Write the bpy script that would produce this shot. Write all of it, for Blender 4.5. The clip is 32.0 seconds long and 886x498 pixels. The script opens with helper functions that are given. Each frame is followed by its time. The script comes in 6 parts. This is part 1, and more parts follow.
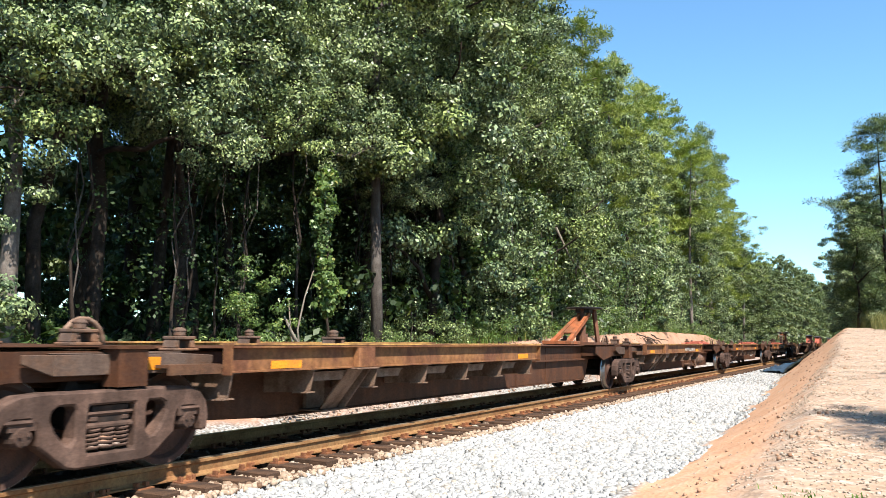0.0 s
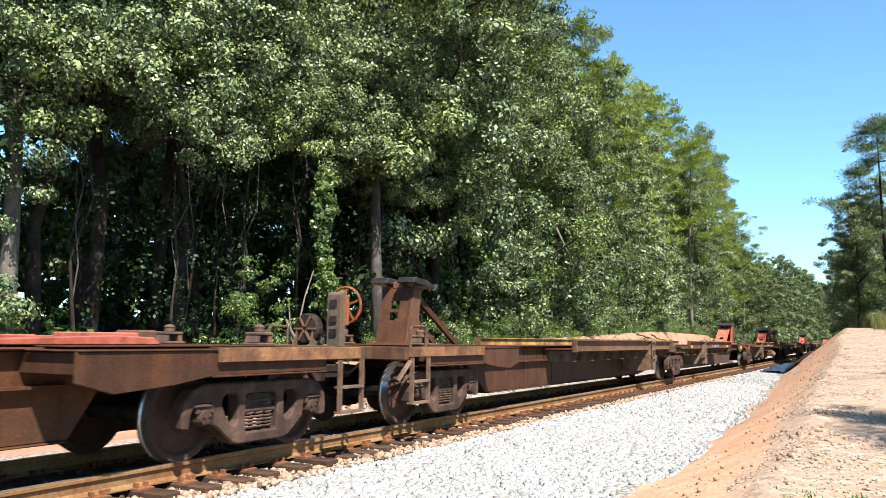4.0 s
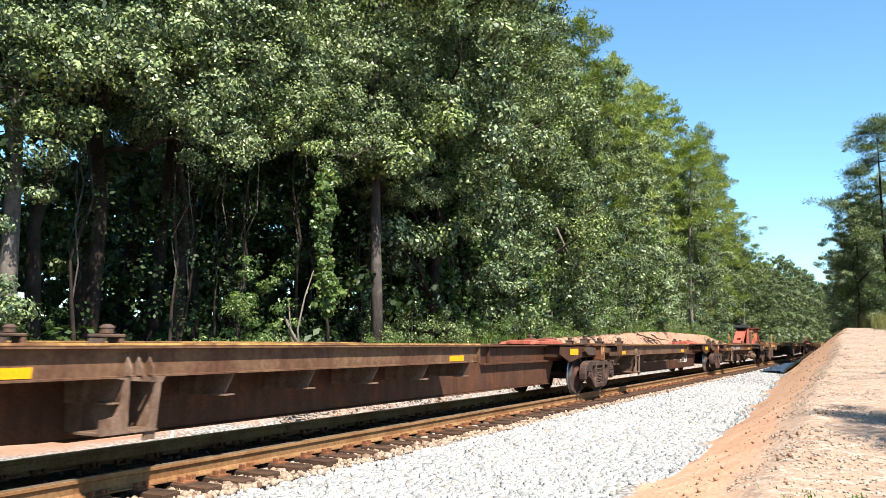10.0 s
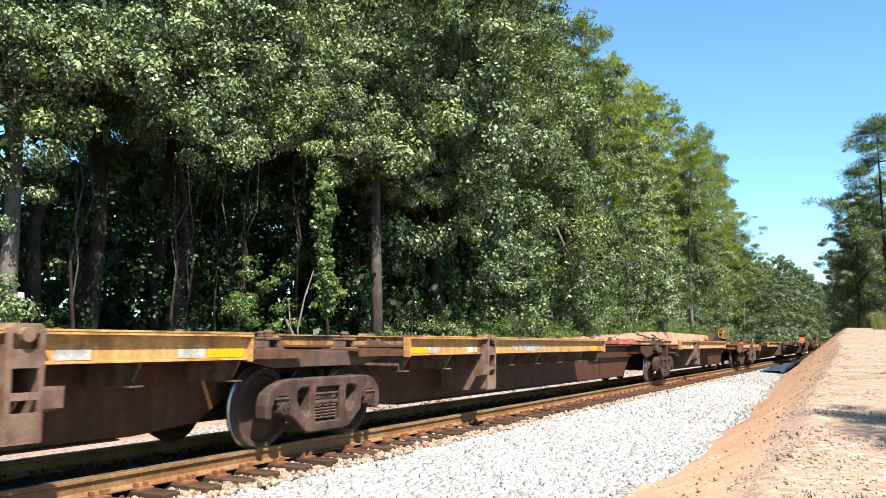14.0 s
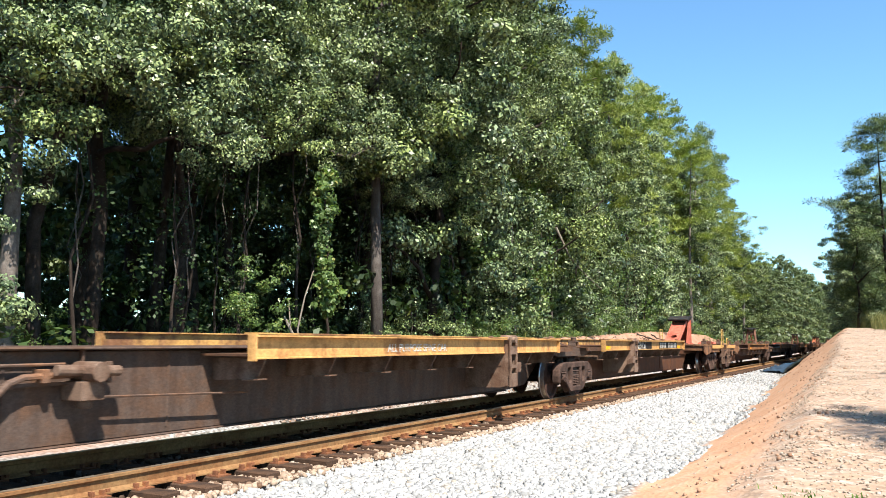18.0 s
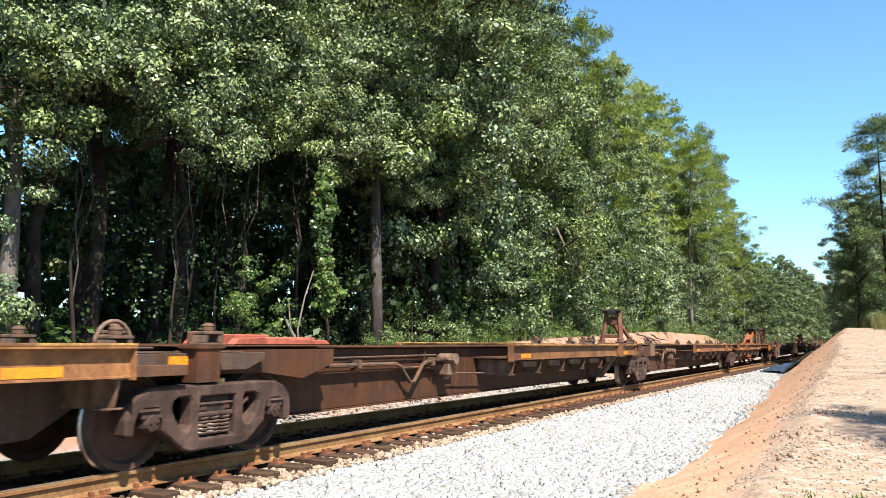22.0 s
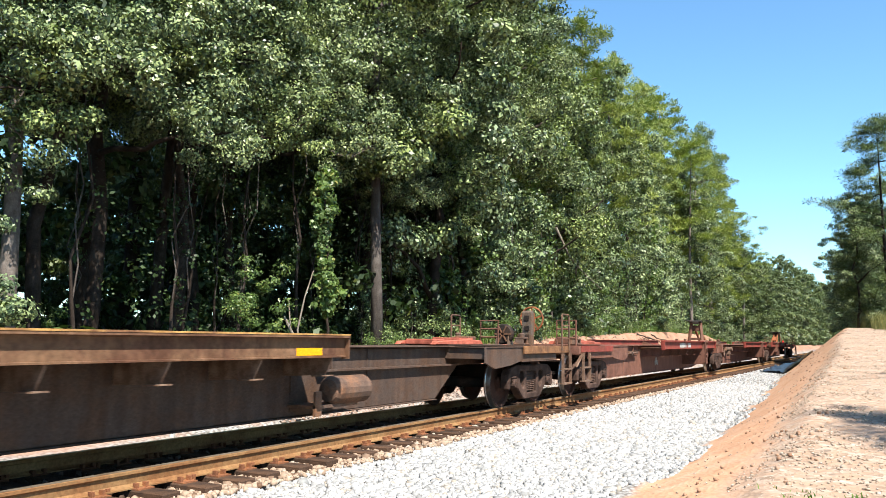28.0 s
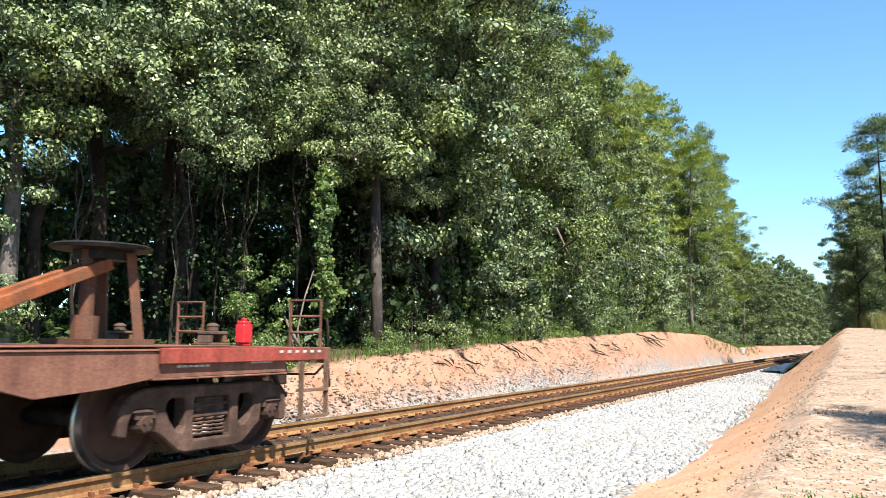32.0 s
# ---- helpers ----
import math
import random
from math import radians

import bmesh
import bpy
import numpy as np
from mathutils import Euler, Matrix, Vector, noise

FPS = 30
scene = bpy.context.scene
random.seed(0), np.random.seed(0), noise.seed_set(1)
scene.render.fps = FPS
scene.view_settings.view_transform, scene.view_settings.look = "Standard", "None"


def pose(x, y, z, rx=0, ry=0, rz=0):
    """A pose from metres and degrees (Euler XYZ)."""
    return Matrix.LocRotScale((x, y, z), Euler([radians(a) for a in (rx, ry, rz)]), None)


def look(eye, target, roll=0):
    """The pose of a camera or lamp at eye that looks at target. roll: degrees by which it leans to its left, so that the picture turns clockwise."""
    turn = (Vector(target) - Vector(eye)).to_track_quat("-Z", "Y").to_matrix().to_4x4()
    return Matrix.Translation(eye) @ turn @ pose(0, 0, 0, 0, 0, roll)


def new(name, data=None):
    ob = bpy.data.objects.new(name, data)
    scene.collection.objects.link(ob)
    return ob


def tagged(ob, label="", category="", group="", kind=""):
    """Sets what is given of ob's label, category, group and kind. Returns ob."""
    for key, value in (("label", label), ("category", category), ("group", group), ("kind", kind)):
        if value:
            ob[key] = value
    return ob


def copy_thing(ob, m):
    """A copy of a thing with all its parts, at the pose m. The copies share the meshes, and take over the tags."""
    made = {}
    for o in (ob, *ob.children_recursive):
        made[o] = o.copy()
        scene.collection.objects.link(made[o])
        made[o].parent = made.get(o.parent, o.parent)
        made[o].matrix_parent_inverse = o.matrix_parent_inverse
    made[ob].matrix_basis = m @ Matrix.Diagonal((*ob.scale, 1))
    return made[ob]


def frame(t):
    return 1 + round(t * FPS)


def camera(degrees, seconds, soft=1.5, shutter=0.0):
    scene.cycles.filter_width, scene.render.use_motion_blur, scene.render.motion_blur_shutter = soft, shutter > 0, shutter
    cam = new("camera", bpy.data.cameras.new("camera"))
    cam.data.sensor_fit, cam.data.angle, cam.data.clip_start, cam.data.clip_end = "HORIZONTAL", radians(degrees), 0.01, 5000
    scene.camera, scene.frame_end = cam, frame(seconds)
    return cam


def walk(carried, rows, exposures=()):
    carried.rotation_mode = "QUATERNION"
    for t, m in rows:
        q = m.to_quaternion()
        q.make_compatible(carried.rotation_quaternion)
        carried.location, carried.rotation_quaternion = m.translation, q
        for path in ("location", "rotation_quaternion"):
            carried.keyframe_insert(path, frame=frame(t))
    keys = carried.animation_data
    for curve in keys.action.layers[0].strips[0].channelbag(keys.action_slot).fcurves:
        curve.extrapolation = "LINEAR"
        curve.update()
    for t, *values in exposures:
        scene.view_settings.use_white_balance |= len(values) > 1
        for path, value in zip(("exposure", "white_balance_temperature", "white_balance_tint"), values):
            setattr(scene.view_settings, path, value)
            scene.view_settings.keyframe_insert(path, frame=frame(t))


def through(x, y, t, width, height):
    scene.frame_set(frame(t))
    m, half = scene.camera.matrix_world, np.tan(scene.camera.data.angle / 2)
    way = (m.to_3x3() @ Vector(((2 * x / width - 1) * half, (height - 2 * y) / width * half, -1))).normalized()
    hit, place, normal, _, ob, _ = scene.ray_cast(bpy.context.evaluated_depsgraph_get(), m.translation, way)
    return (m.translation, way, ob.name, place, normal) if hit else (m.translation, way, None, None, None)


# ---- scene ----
cam = camera(58.114, 32.0, soft=0.6, shutter=0.06)
EYE = (0.0, -7.248, 1.3115)
YAW, PITCH = 1.0790, 0.1129
AIM = (EYE[0] + math.sin(YAW) * math.cos(PITCH), EYE[1] + math.cos(YAW) * math.cos(PITCH), EYE[2] + math.sin(PITCH))
walk(cam, [(0, look(EYE, AIM, 0.633)), (32, look(EYE, AIM, 0.633))])

# ---- light ----
SUN_FROM = Vector((-0.46, -0.60, 1.0))
world = bpy.data.worlds.new("sky")
scene.world = world
world.use_nodes = True
wn = world.node_tree
sky = wn.nodes.new("ShaderNodeTexSky")
sky.sky_type = "NISHITA"
sky.sun_disc = False
sky.sun_elevation = radians(52.9)
sky.sun_rotation = radians(217)
sky.air_density, sky.dust_density, sky.ozone_density = 1.0, 0.0, 1.2
wn.nodes["Background"].inputs["Strength"].default_value = 0.0735
blue = wn.nodes.new("ShaderNodeMix")
blue.data_type, blue.blend_type = "RGBA", "MULTIPLY"
blue.inputs[0].default_value = 1.0
blue.inputs[7].default_value = (0.79, 1.12, 1.25, 1)
wn.links.new(sky.outputs[0], blue.inputs[6])
wn.links.new(blue.outputs[2], wn.nodes["Background"].inputs["Color"])
sun = new("sun", bpy.data.lights.new("sun", "SUN"))
sun.data.energy, sun.data.angle, sun.data.color = 5.0, radians(0.53), (1.0, 0.95, 0.86)
sun.matrix_world = look(SUN_FROM * 60, (0, 0, 0))
scene.view_settings.exposure = 1.5

# ---- materials ----


def nodes_of(name):
    m = bpy.data.materials.new(name)
    m.use_nodes = True
    nt = m.node_tree
    return m, nt, nt.nodes["Principled BSDF"]


def noise_node(nt, scale, detail=6, rough=0.6, coords="Object"):
    tc = nt.nodes.new("ShaderNodeTexCoord")
    n = nt.nodes.new("ShaderNodeTexNoise")
    n.inputs["Scale"].default_value, n.inputs["Detail"].default_value, n.inputs["Roughness"].default_value = scale, detail, rough
    nt.links.new(tc.outputs[coords], n.inputs["Vector"])
    return n


def ramp(nt, fac, stops):
    r = nt.nodes.new("ShaderNodeValToRGB")
    while len(r.color_ramp.elements) < len(stops):
        r.color_ramp.elements.new(0.5)
    for e, (p, c) in zip(r.color_ramp.elements, stops):
        e.position, e.color = p, (*c, 1)
    nt.links.new(fac, r.inputs["Fac"])
    return r


def mix(nt, fac, a, b, mode="MIX"):
    m = nt.nodes.new("ShaderNodeMix")
    m.data_type, m.blend_type = "RGBA", mode
    for sock, v in ((m.inputs[0], fac), (m.inputs[6], a), (m.inputs[7], b)):
        if hasattr(v, "is_output"):
            nt.links.new(v, sock)
        elif isinstance(v, tuple):
            sock.default_value = (*v, 1)
        else:
            sock.default_value = v
    return m.outputs[2]


def bump(nt, bsdf, height, strength, dist=0.02):
    b = nt.nodes.new("ShaderNodeBump")
    b.inputs["Strength"].default_value, b.inputs["Distance"].default_value = strength, dist
    nt.links.new(height, b.inputs["Height"])
    nt.links.new(b.outputs[0], bsdf.inputs["Normal"])


def worn(name, base, rust, amount=0.5, rough=0.6, metal=0.0, scale=3.0, bumpy=0.25, streak=True):
    """Paint or steel with patches of rust and dirt, and streaks that run down."""
    m, nt, b = nodes_of(name)
    big = noise_node(nt, scale, 8, 0.65)
    fine = noise_node(nt, scale * 14, 4, 0.7)
    r1 = ramp(nt, big.outputs[0], [(max(0, 0.62 - amount * 0.45), (0, 0, 0)), (0.72 - amount * 0.25, (1, 1, 1))])
    col = mix(nt, r1.outputs[0], base, rust)
    tone = ramp(nt, fine.outputs[0], [(0.3, (0.62, 0.62, 0.62)), (0.7, (1.15, 1.15, 1.15))])
    col = mix(nt, 1.0, col, tone.outputs[0], "MULTIPLY")
    if streak:
        tc = nt.nodes.new("ShaderNodeTexCoord")
        mp = nt.nodes.new("ShaderNodeMapping")
        mp.inputs["Scale"].default_value = (3.3, 3.3, 0.5)
        nt.links.new(tc.outputs["Object"], mp.inputs["Vector"])
        sn = nt.nodes.new("ShaderNodeTexNoise")
        sn.inputs["Scale"].default_value, sn.inputs["Detail"].default_value = 2.0, 5
        nt.links.new(mp.outputs[0], sn.inputs["Vector"])
        sr = ramp(nt, sn.outputs[0], [(0.38, (0.8, 0.77, 0.75)), (0.62, (1.06, 1.04, 1.02))])
        col = mix(nt, 1.0, col, sr.outputs[0], "MULTIPLY")
    info = nt.nodes.new("ShaderNodeObjectInfo")
    ir = ramp(nt, info.outputs["Random"], [(0, (0.85, 0.85, 0.85)), (1, (1.12, 1.1, 1.08))])
    col = mix(nt, 1.0, col, ir.outputs[0], "MULTIPLY")
    nt.links.new(col, b.inputs["Base Color"])
    b.inputs["Roughness"].default_value, b.inputs["Metallic"].default_value = rough, metal
    b.inputs["Specular IOR Level"].default_value = 0.08
    bump(nt, b, fine.outputs[0], bumpy, 0.01)
    return m


def plain(name, c, rough=0.5, metal=0.0):
    m, nt, b = nodes_of(name)
    n = noise_node(nt, 9, 5)
    r = ramp(nt, n.outputs[0], [(0.3, tuple(v * 0.75 for v in c)), (0.7, tuple(min(1, v * 1.15) for v in c))])
    nt.links.new(r.outputs[0], b.inputs["Base Color"])
    b.inputs["Roughness"].default_value, b.inputs["Metallic"].default_value = rough, metal
    return m


def leafy(name, dark, light, warm, rough=0.45, through=0.35):
    m, nt, b = nodes_of(name)
    geo = nt.nodes.new("ShaderNodeNewGeometry")
    r = ramp(nt, geo.outputs["Random Per Island"], [(0, dark), (0.25, dark), (0.75, light), (0.93, light), (1.0, warm)])
    n = noise_node(nt, 0.35, 3, 0.5, "Object")
    tone = ramp(nt, n.outputs[0], [(0.35, (0.72, 0.78, 0.8)), (0.65, (1.2, 1.15, 0.95))])
    col = mix(nt, 1.0, r.outputs[0], tone.outputs[0], "MULTIPLY")
    nt.links.new(col, b.inputs["Base Color"])
    b.inputs["Roughness"].default_value = rough
    b.inputs["Specular IOR Level"].default_value = 0.3
    t = nt.nodes.new("ShaderNodeBsdfTranslucent")
    tcol = mix(nt, 1.0, col, (1.3, 1.5, 0.6), "MULTIPLY")
    nt.links.new(tcol, t.inputs["Color"])
    ms = nt.nodes.new("ShaderNodeMixShader")
    ms.inputs[0].default_value = through
    nt.links.new(b.outputs[0], ms.inputs[1])
    nt.links.new(t.outputs[0], ms.inputs[2])
    nt.links.new(ms.outputs[0], nt.nodes["Material Output"].inputs["Surface"])
    return m


BROWN = (0.064, 0.032, 0.021)
M = {
    "spine": worn("oxide_brown_steel", BROWN, (0.088, 0.038, 0.02), 0.4),
    "spine_grey": worn("dusty_grey_brown_steel", (0.088, 0.063, 0.052), (0.096, 0.057, 0.039), 0.4),
    "spine_red": worn("oxide_red_steel", (0.165, 0.08, 0.058), (0.12, 0.058, 0.042), 0.3),
    "sill": worn("worn_brown_sill", (0.18, 0.105, 0.062), (0.11, 0.055, 0.035), 0.5, scale=1.2),
    "sill_orange": worn("orange_brown_sill", (0.27, 0.13, 0.055), (0.14, 0.062, 0.036), 0.5, scale=1.2),
    "rust_steel": worn("rusty_orange_steel", (0.122, 0.058, 0.031), (0.077, 0.039, 0.023), 0.4, scale=1.6),
    "orange_steel": worn("orange_brown_steel", (0.27, 0.112, 0.042), (0.15, 0.062, 0.032), 0.5, scale=1.4),
    "tan_beam": worn("rusty_tan_beam", (0.25, 0.128, 0.062), (0.11, 0.057, 0.037), 0.5, scale=2.2),
    "dusty": worn("dusty_tan_steel", (0.2, 0.135, 0.1), (0.12, 0.07, 0.048), 0.45, scale=4),
    "sill_yellow": worn("faded_yellow_sill", (0.52, 0.291, 0.108), (0.216, 0.099, 0.044), 0.28, scale=1.5),
    "sill_red": worn("faded_red_sill", (0.251, 0.056, 0.043), (0.134, 0.062, 0.044), 0.3, scale=1.5),
    "top_yellow": worn("chalky_yellow_top", (0.514, 0.298, 0.1), (0.182, 0.091, 0.049), 0.45, scale=2.0),
    "deck": worn("rusty_deck", (0.115, 0.06, 0.036), (0.067, 0.038, 0.026), 0.5),
    "hitch": worn("faded_red_orange_hitch", (0.4, 0.115, 0.078), (0.26, 0.075, 0.05), 0.35),
    "hitch_dark": worn("rusty_brown_hitch", (0.126, 0.068, 0.049), (0.161, 0.072, 0.044), 0.4),
    "hitch_maroon": worn("maroon_hitch_bracket", (0.117, 0.021, 0.021), (0.069, 0.034, 0.028), 0.3),
    "plate": worn("black_greasy_plate", (0.024, 0.024, 0.024), (0.055, 0.041, 0.034), 0.3, 0.45),
    "truck": worn("dusty_brown_casting", (0.1, 0.063, 0.05), (0.05, 0.033, 0.027), 0.55, 0.85, scale=3.2, streak=True),
    "wheel": worn("rusty_wheel", (0.06, 0.036, 0.029), (0.085, 0.045, 0.034), 0.5, 0.9, scale=5, streak=False),
    "tread": worn("polished_tread", (0.42, 0.41, 0.4), (0.25, 0.2, 0.17), 0.2, 0.28, 0.9, streak=False, bumpy=0.05),
    "dark": worn("black_grimy_steel", (0.021, 0.018, 0.017), (0.048, 0.031, 0.024), 0.4, 0.7),
    "pipe": worn("dirty_brown_pipe", (0.103, 0.07, 0.055), (0.177, 0.093, 0.055), 0.4),
    "grey": worn("dirty_grey_steel", (0.103, 0.086, 0.072), (0.134, 0.081, 0.053), 0.4),
    "amber": worn("yellow_reflector", (0.697, 0.306, 0.009), (0.425, 0.187, 0.025), 0.12, 0.35, streak=False),
    "amber_orange": worn("orange_reflector", (0.6, 0.22, 0.02), (0.4, 0.15, 0.03), 0.2, 0.5, streak=False),
    "white_paint": worn("white_stencil_paint", (0.468, 0.451, 0.416), (0.255, 0.221, 0.187), 0.35, 0.7, streak=False),
    "black_panel": worn("black_stencil_panel", (0.017, 0.017, 0.016), (0.041, 0.031, 0.024), 0.3, 0.7),
    "orange_tape": plain("orange_plastic", (0.586, 0.11, 0.014), 0.5),
    "signal_red": plain("bright_red_casing", (0.517, 0.017, 0.021), 0.35),
    "safety_yellow": worn("dirty_yellow_paint", (0.5, 0.33, 0.1), (0.22, 0.12, 0.06), 0.45, scale=4),
    "rail": worn("rusty_rail_steel", (0.25, 0.143, 0.065), (0.19, 0.09, 0.039), 0.4, 0.75, scale=2, streak=False),
    "railhead": worn("worn_railhead", (0.33, 0.27, 0.21), (0.24, 0.15, 0.09), 0.35, 0.38, 0.7, streak=False, bumpy=0.06),
    "tie": worn("creosoted_tie_wood", (0.038, 0.026, 0.021), (0.083, 0.048, 0.031), 0.5, 0.9, scale=6, bumpy=0.6, streak=False),
    "spike": worn("rusty_spike_steel", (0.232, 0.095, 0.043), (0.138, 0.06, 0.035), 0.5, 0.85, streak=False),
    "plastic": plain("black_plastic_sheet", (0.012, 0.012, 0.013), 0.36),
    "bark": worn("grey_brown_bark", (0.029, 0.022, 0.018), (0.053, 0.042, 0.035), 0.4, 0.9, scale=3, bumpy=0.9),
    "bark_pale": worn("pale_pine_bark", (0.138, 0.117, 0.103), (0.207, 0.183, 0.166), 0.4, 0.9, scale=3, bumpy=0.9),
    "bark_grey": worn("grey_lilac_bark", (0.069, 0.059, 0.053), (0.117, 0.103, 0.093), 0.4, 0.9, scale=3, bumpy=0.9),
    "hitch_rust": worn("rusty_orange_strut", (0.269, 0.09, 0.04), (0.152, 0.072, 0.04), 0.4),
    "dead": worn("bleached_dead_wood", (0.248, 0.221, 0.186), (0.152, 0.124, 0.097), 0.4, 0.9, scale=6, bumpy=0.5),
    "leaf": leafy("oak_leaf", (0.03, 0.048, 0.018), (0.232, 0.29, 0.112), (0.33, 0.37, 0.19), 0.4, 0.12),
    # darker leaf colour stands in for the shade inside the wood
    "leaf_shaded": leafy("wood_shade_tinted_leaf", (0.018, 0.034, 0.011), (0.041, 0.069, 0.024), (0.088, 0.098, 0.029), 0.5, 0.25),
    "leaf_cool": leafy("glossy_sweetgum_leaf", (0.03, 0.047, 0.023), (0.22, 0.275, 0.135), (0.33, 0.37, 0.23), 0.38, 0.12),
    "leaf_vine": leafy("vine_leaf", (0.072, 0.112, 0.036), (0.152, 0.216, 0.072), (0.288, 0.272, 0.096), 0.4, 0.35),
    "needle": leafy("pine_needle", (0.11, 0.15, 0.035), (0.25, 0.29, 0.08), (0.33, 0.33, 0.11), 0.5, 0.2),
    "needle_dark": leafy("dark_pine_needle", (0.04, 0.064, 0.021), (0.092, 0.124, 0.04), (0.144, 0.16, 0.048), 0.5, 0.15),
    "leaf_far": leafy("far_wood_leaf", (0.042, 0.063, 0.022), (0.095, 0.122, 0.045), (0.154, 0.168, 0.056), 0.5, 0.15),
    "grass": leafy("dry_grass_blade", (0.08, 0.096, 0.028), (0.192, 0.16, 0.064), (0.272, 0.216, 0.104), 0.6, 0.3),
    "grass_green": leafy("green_grass_blade", (0.04, 0.08, 0.016), (0.096, 0.152, 0.032), (0.2, 0.176, 0.064), 0.6, 0.3),
}


def stone_material(name, lo, hi, tint):
    m, nt, b = nodes_of(name)
    geo = nt.nodes.new("ShaderNodeNewGeometry")
    r = ramp(nt, geo.outputs["Random Per Island"], [(0, lo), (0.35, hi), (0.85, hi), (1, tint)])
    n = noise_node(nt, 30, 4)
    tone = ramp(nt, n.outputs[0], [(0.3, (0.8, 0.8, 0.8)), (0.7, (1.06, 1.06, 1.06))])
    nt.links.new(mix(nt, 1.0, r.outputs[0], tone.outputs[0], "MULTIPLY"), b.inputs["Base Color"])
    b.inputs["Roughness"].default_value = 0.9
    b.inputs["Specular IOR Level"].default_value = 0.1
    return m


M["stone"] = stone_material("pale_granite_ballast", (0.186, 0.183, 0.176), (0.317, 0.314, 0.307), (0.262, 0.228, 0.186))
# rust brown, made darker still for the shade under the train
M["crib_stone"] = stone_material("rust_and_shade_crib_stone", (0.031, 0.021, 0.015), (0.066, 0.044, 0.031), (0.166, 0.138, 0.117))
M["shoulder_stone"] = stone_material("rust_tinted_pale_stone", (0.1, 0.055, 0.033), (0.3, 0.22, 0.16), (0.36, 0.31, 0.26))
M["pebble"] = stone_material("tan_road_stone", (0.193, 0.138, 0.097), (0.324, 0.255, 0.193), (0.4, 0.345, 0.29))
M["clod"] = stone_material("orange_clay_clod", (0.2, 0.11, 0.068), (0.28, 0.17, 0.112), (0.33, 0.24, 0.17))
M["chips"] = stone_material("grey_wood_chips", (0.12, 0.09, 0.07), (0.23, 0.18, 0.145), (0.32, 0.27, 0.23))


def ground_material():
    """Orange clay, with stony tan road, white ballast and leaf litter by where they lie."""
    m, nt, b = nodes_of("clay_and_ballast_ground")
    tc = nt.nodes.new("ShaderNodeTexCoord")
    sep = nt.nodes.new("ShaderNodeSeparateXYZ")
    nt.links.new(tc.outputs["Object"], sep.inputs[0])
    wob = noise_node(nt, 0.9, 5)
    wob2 = noise_node(nt, 5, 5)

    taper = nt.nodes.new("ShaderNodeMapRange")
    for k, v in (("From Min", 16.0), ("From Max", 56.0), ("To Min", 0.0), ("To Max", 2.2)):
        taper.inputs[k].default_value = v
    nt.links.new(sep.outputs["X"], taper.inputs["Value"])
    narrowed = nt.nodes.new("ShaderNodeMath")
    narrowed.operation = "SUBTRACT"
    nt.links.new(sep.outputs["Y"], narrowed.inputs[0])
    nt.links.new(taper.outputs[0], narrowed.inputs[1])

    def band(lo, hi, wobble=0.9, along=None):
        """1 where y lies above lo..hi, with a ragged edge."""
        a = nt.nodes.new("ShaderNodeMath")
        a.operation = "MULTIPLY_ADD"
        nt.links.new(wob.outputs[0], a.inputs[0])
        a.inputs[1].default_value = wobble
        nt.links.new(along or sep.outputs["Y"], a.inputs[2])
        r = nt.nodes.new("ShaderNodeMapRange")
        r.inputs["From Min"].default_value, r.inputs["From Max"].default_value = lo + wobble / 2, hi + wobble / 2
        nt.links.new(a.outputs[0], r.inputs["Value"])
        return r.outputs[0]

    clay_n = noise_node(nt, 1.7, 9, 0.65)
    clay = ramp(nt, clay_n.outputs[0], [(0.25, (0.21, 0.11, 0.068)), (0.5, (0.28, 0.16, 0.106)), (0.75, (0.32, 0.2, 0.142))])
    vor = nt.nodes.new("ShaderNodeTexVoronoi")
    vor.inputs["Scale"].default_value = 15
    nt.links.new(tc.outputs["Object"], vor.inputs["Vector"])
    stones = ramp(nt, vor.outputs["Color"], [(0.15, (0.166, 0.121, 0.09)), (0.5, (0.29, 0.214, 0.159)), (0.9, (0.373, 0.304, 0.248))])
    patch = ramp(nt, wob2.outputs[0], [(0.38, (0, 0, 0)), (0.62, (1, 1, 1))])
    road = mix(nt, patch.outputs[0], (0.297, 0.197, 0.135), stones.outputs[0])
    vor2 = nt.nodes.new("ShaderNodeTexVoronoi")
    vor2.inputs["Scale"].default_value = 17
    nt.links.new(tc.outputs["Object"], vor2.inputs["Vector"])
    ball = ramp(nt, vor2.outputs["Color"], [(0.1, (0.193, 0.183, 0.169)), (0.5, (0.283, 0.273, 0.259)), (0.9, (0.324, 0.314, 0.3))])
    gap = ramp(nt, vor2.outputs["Distance"], [(0.35, (1, 1, 1)), (0.75, (0.45, 0.42, 0.4))])
    ballast = mix(nt, 1.0, ball.outputs[0], gap.outputs[0], "MULTIPLY")
    litter_n = noise_node(nt, 9, 7, 0.7)
    litter = ramp(nt, litter_n.outputs[0], [(0.3, (0.031, 0.024, 0.015)), (0.6, (0.083, 0.059, 0.034)), (0.8, (0.138, 0.103, 0.062))])
    sandy = ramp(nt, clay_n.outputs[0], [(0.25, (0.317, 0.172, 0.1)), (0.5, (0.414, 0.238, 0.145)), (0.75, (0.442, 0.297, 0.207))])
    col = mix(nt, band(-6.25, -5.85, 0.6), road, sandy.outputs[0])
    col = mix(nt, band(-4.75, -4.6, 0.6, narrowed.outputs[0]), col, ballast)
    # bed between the rails: rust stain, darkened for the train's shade
    stain_shade = ramp(nt, wob2.outputs[0], [(0.35, (0.036, 0.024, 0.018)), (0.7, (0.08, 0.054, 0.04))])
    shoulder = ramp(nt, wob2.outputs[0], [(0.3, (0.13, 0.075, 0.045)), (0.7, (0.27, 0.17, 0.11))])
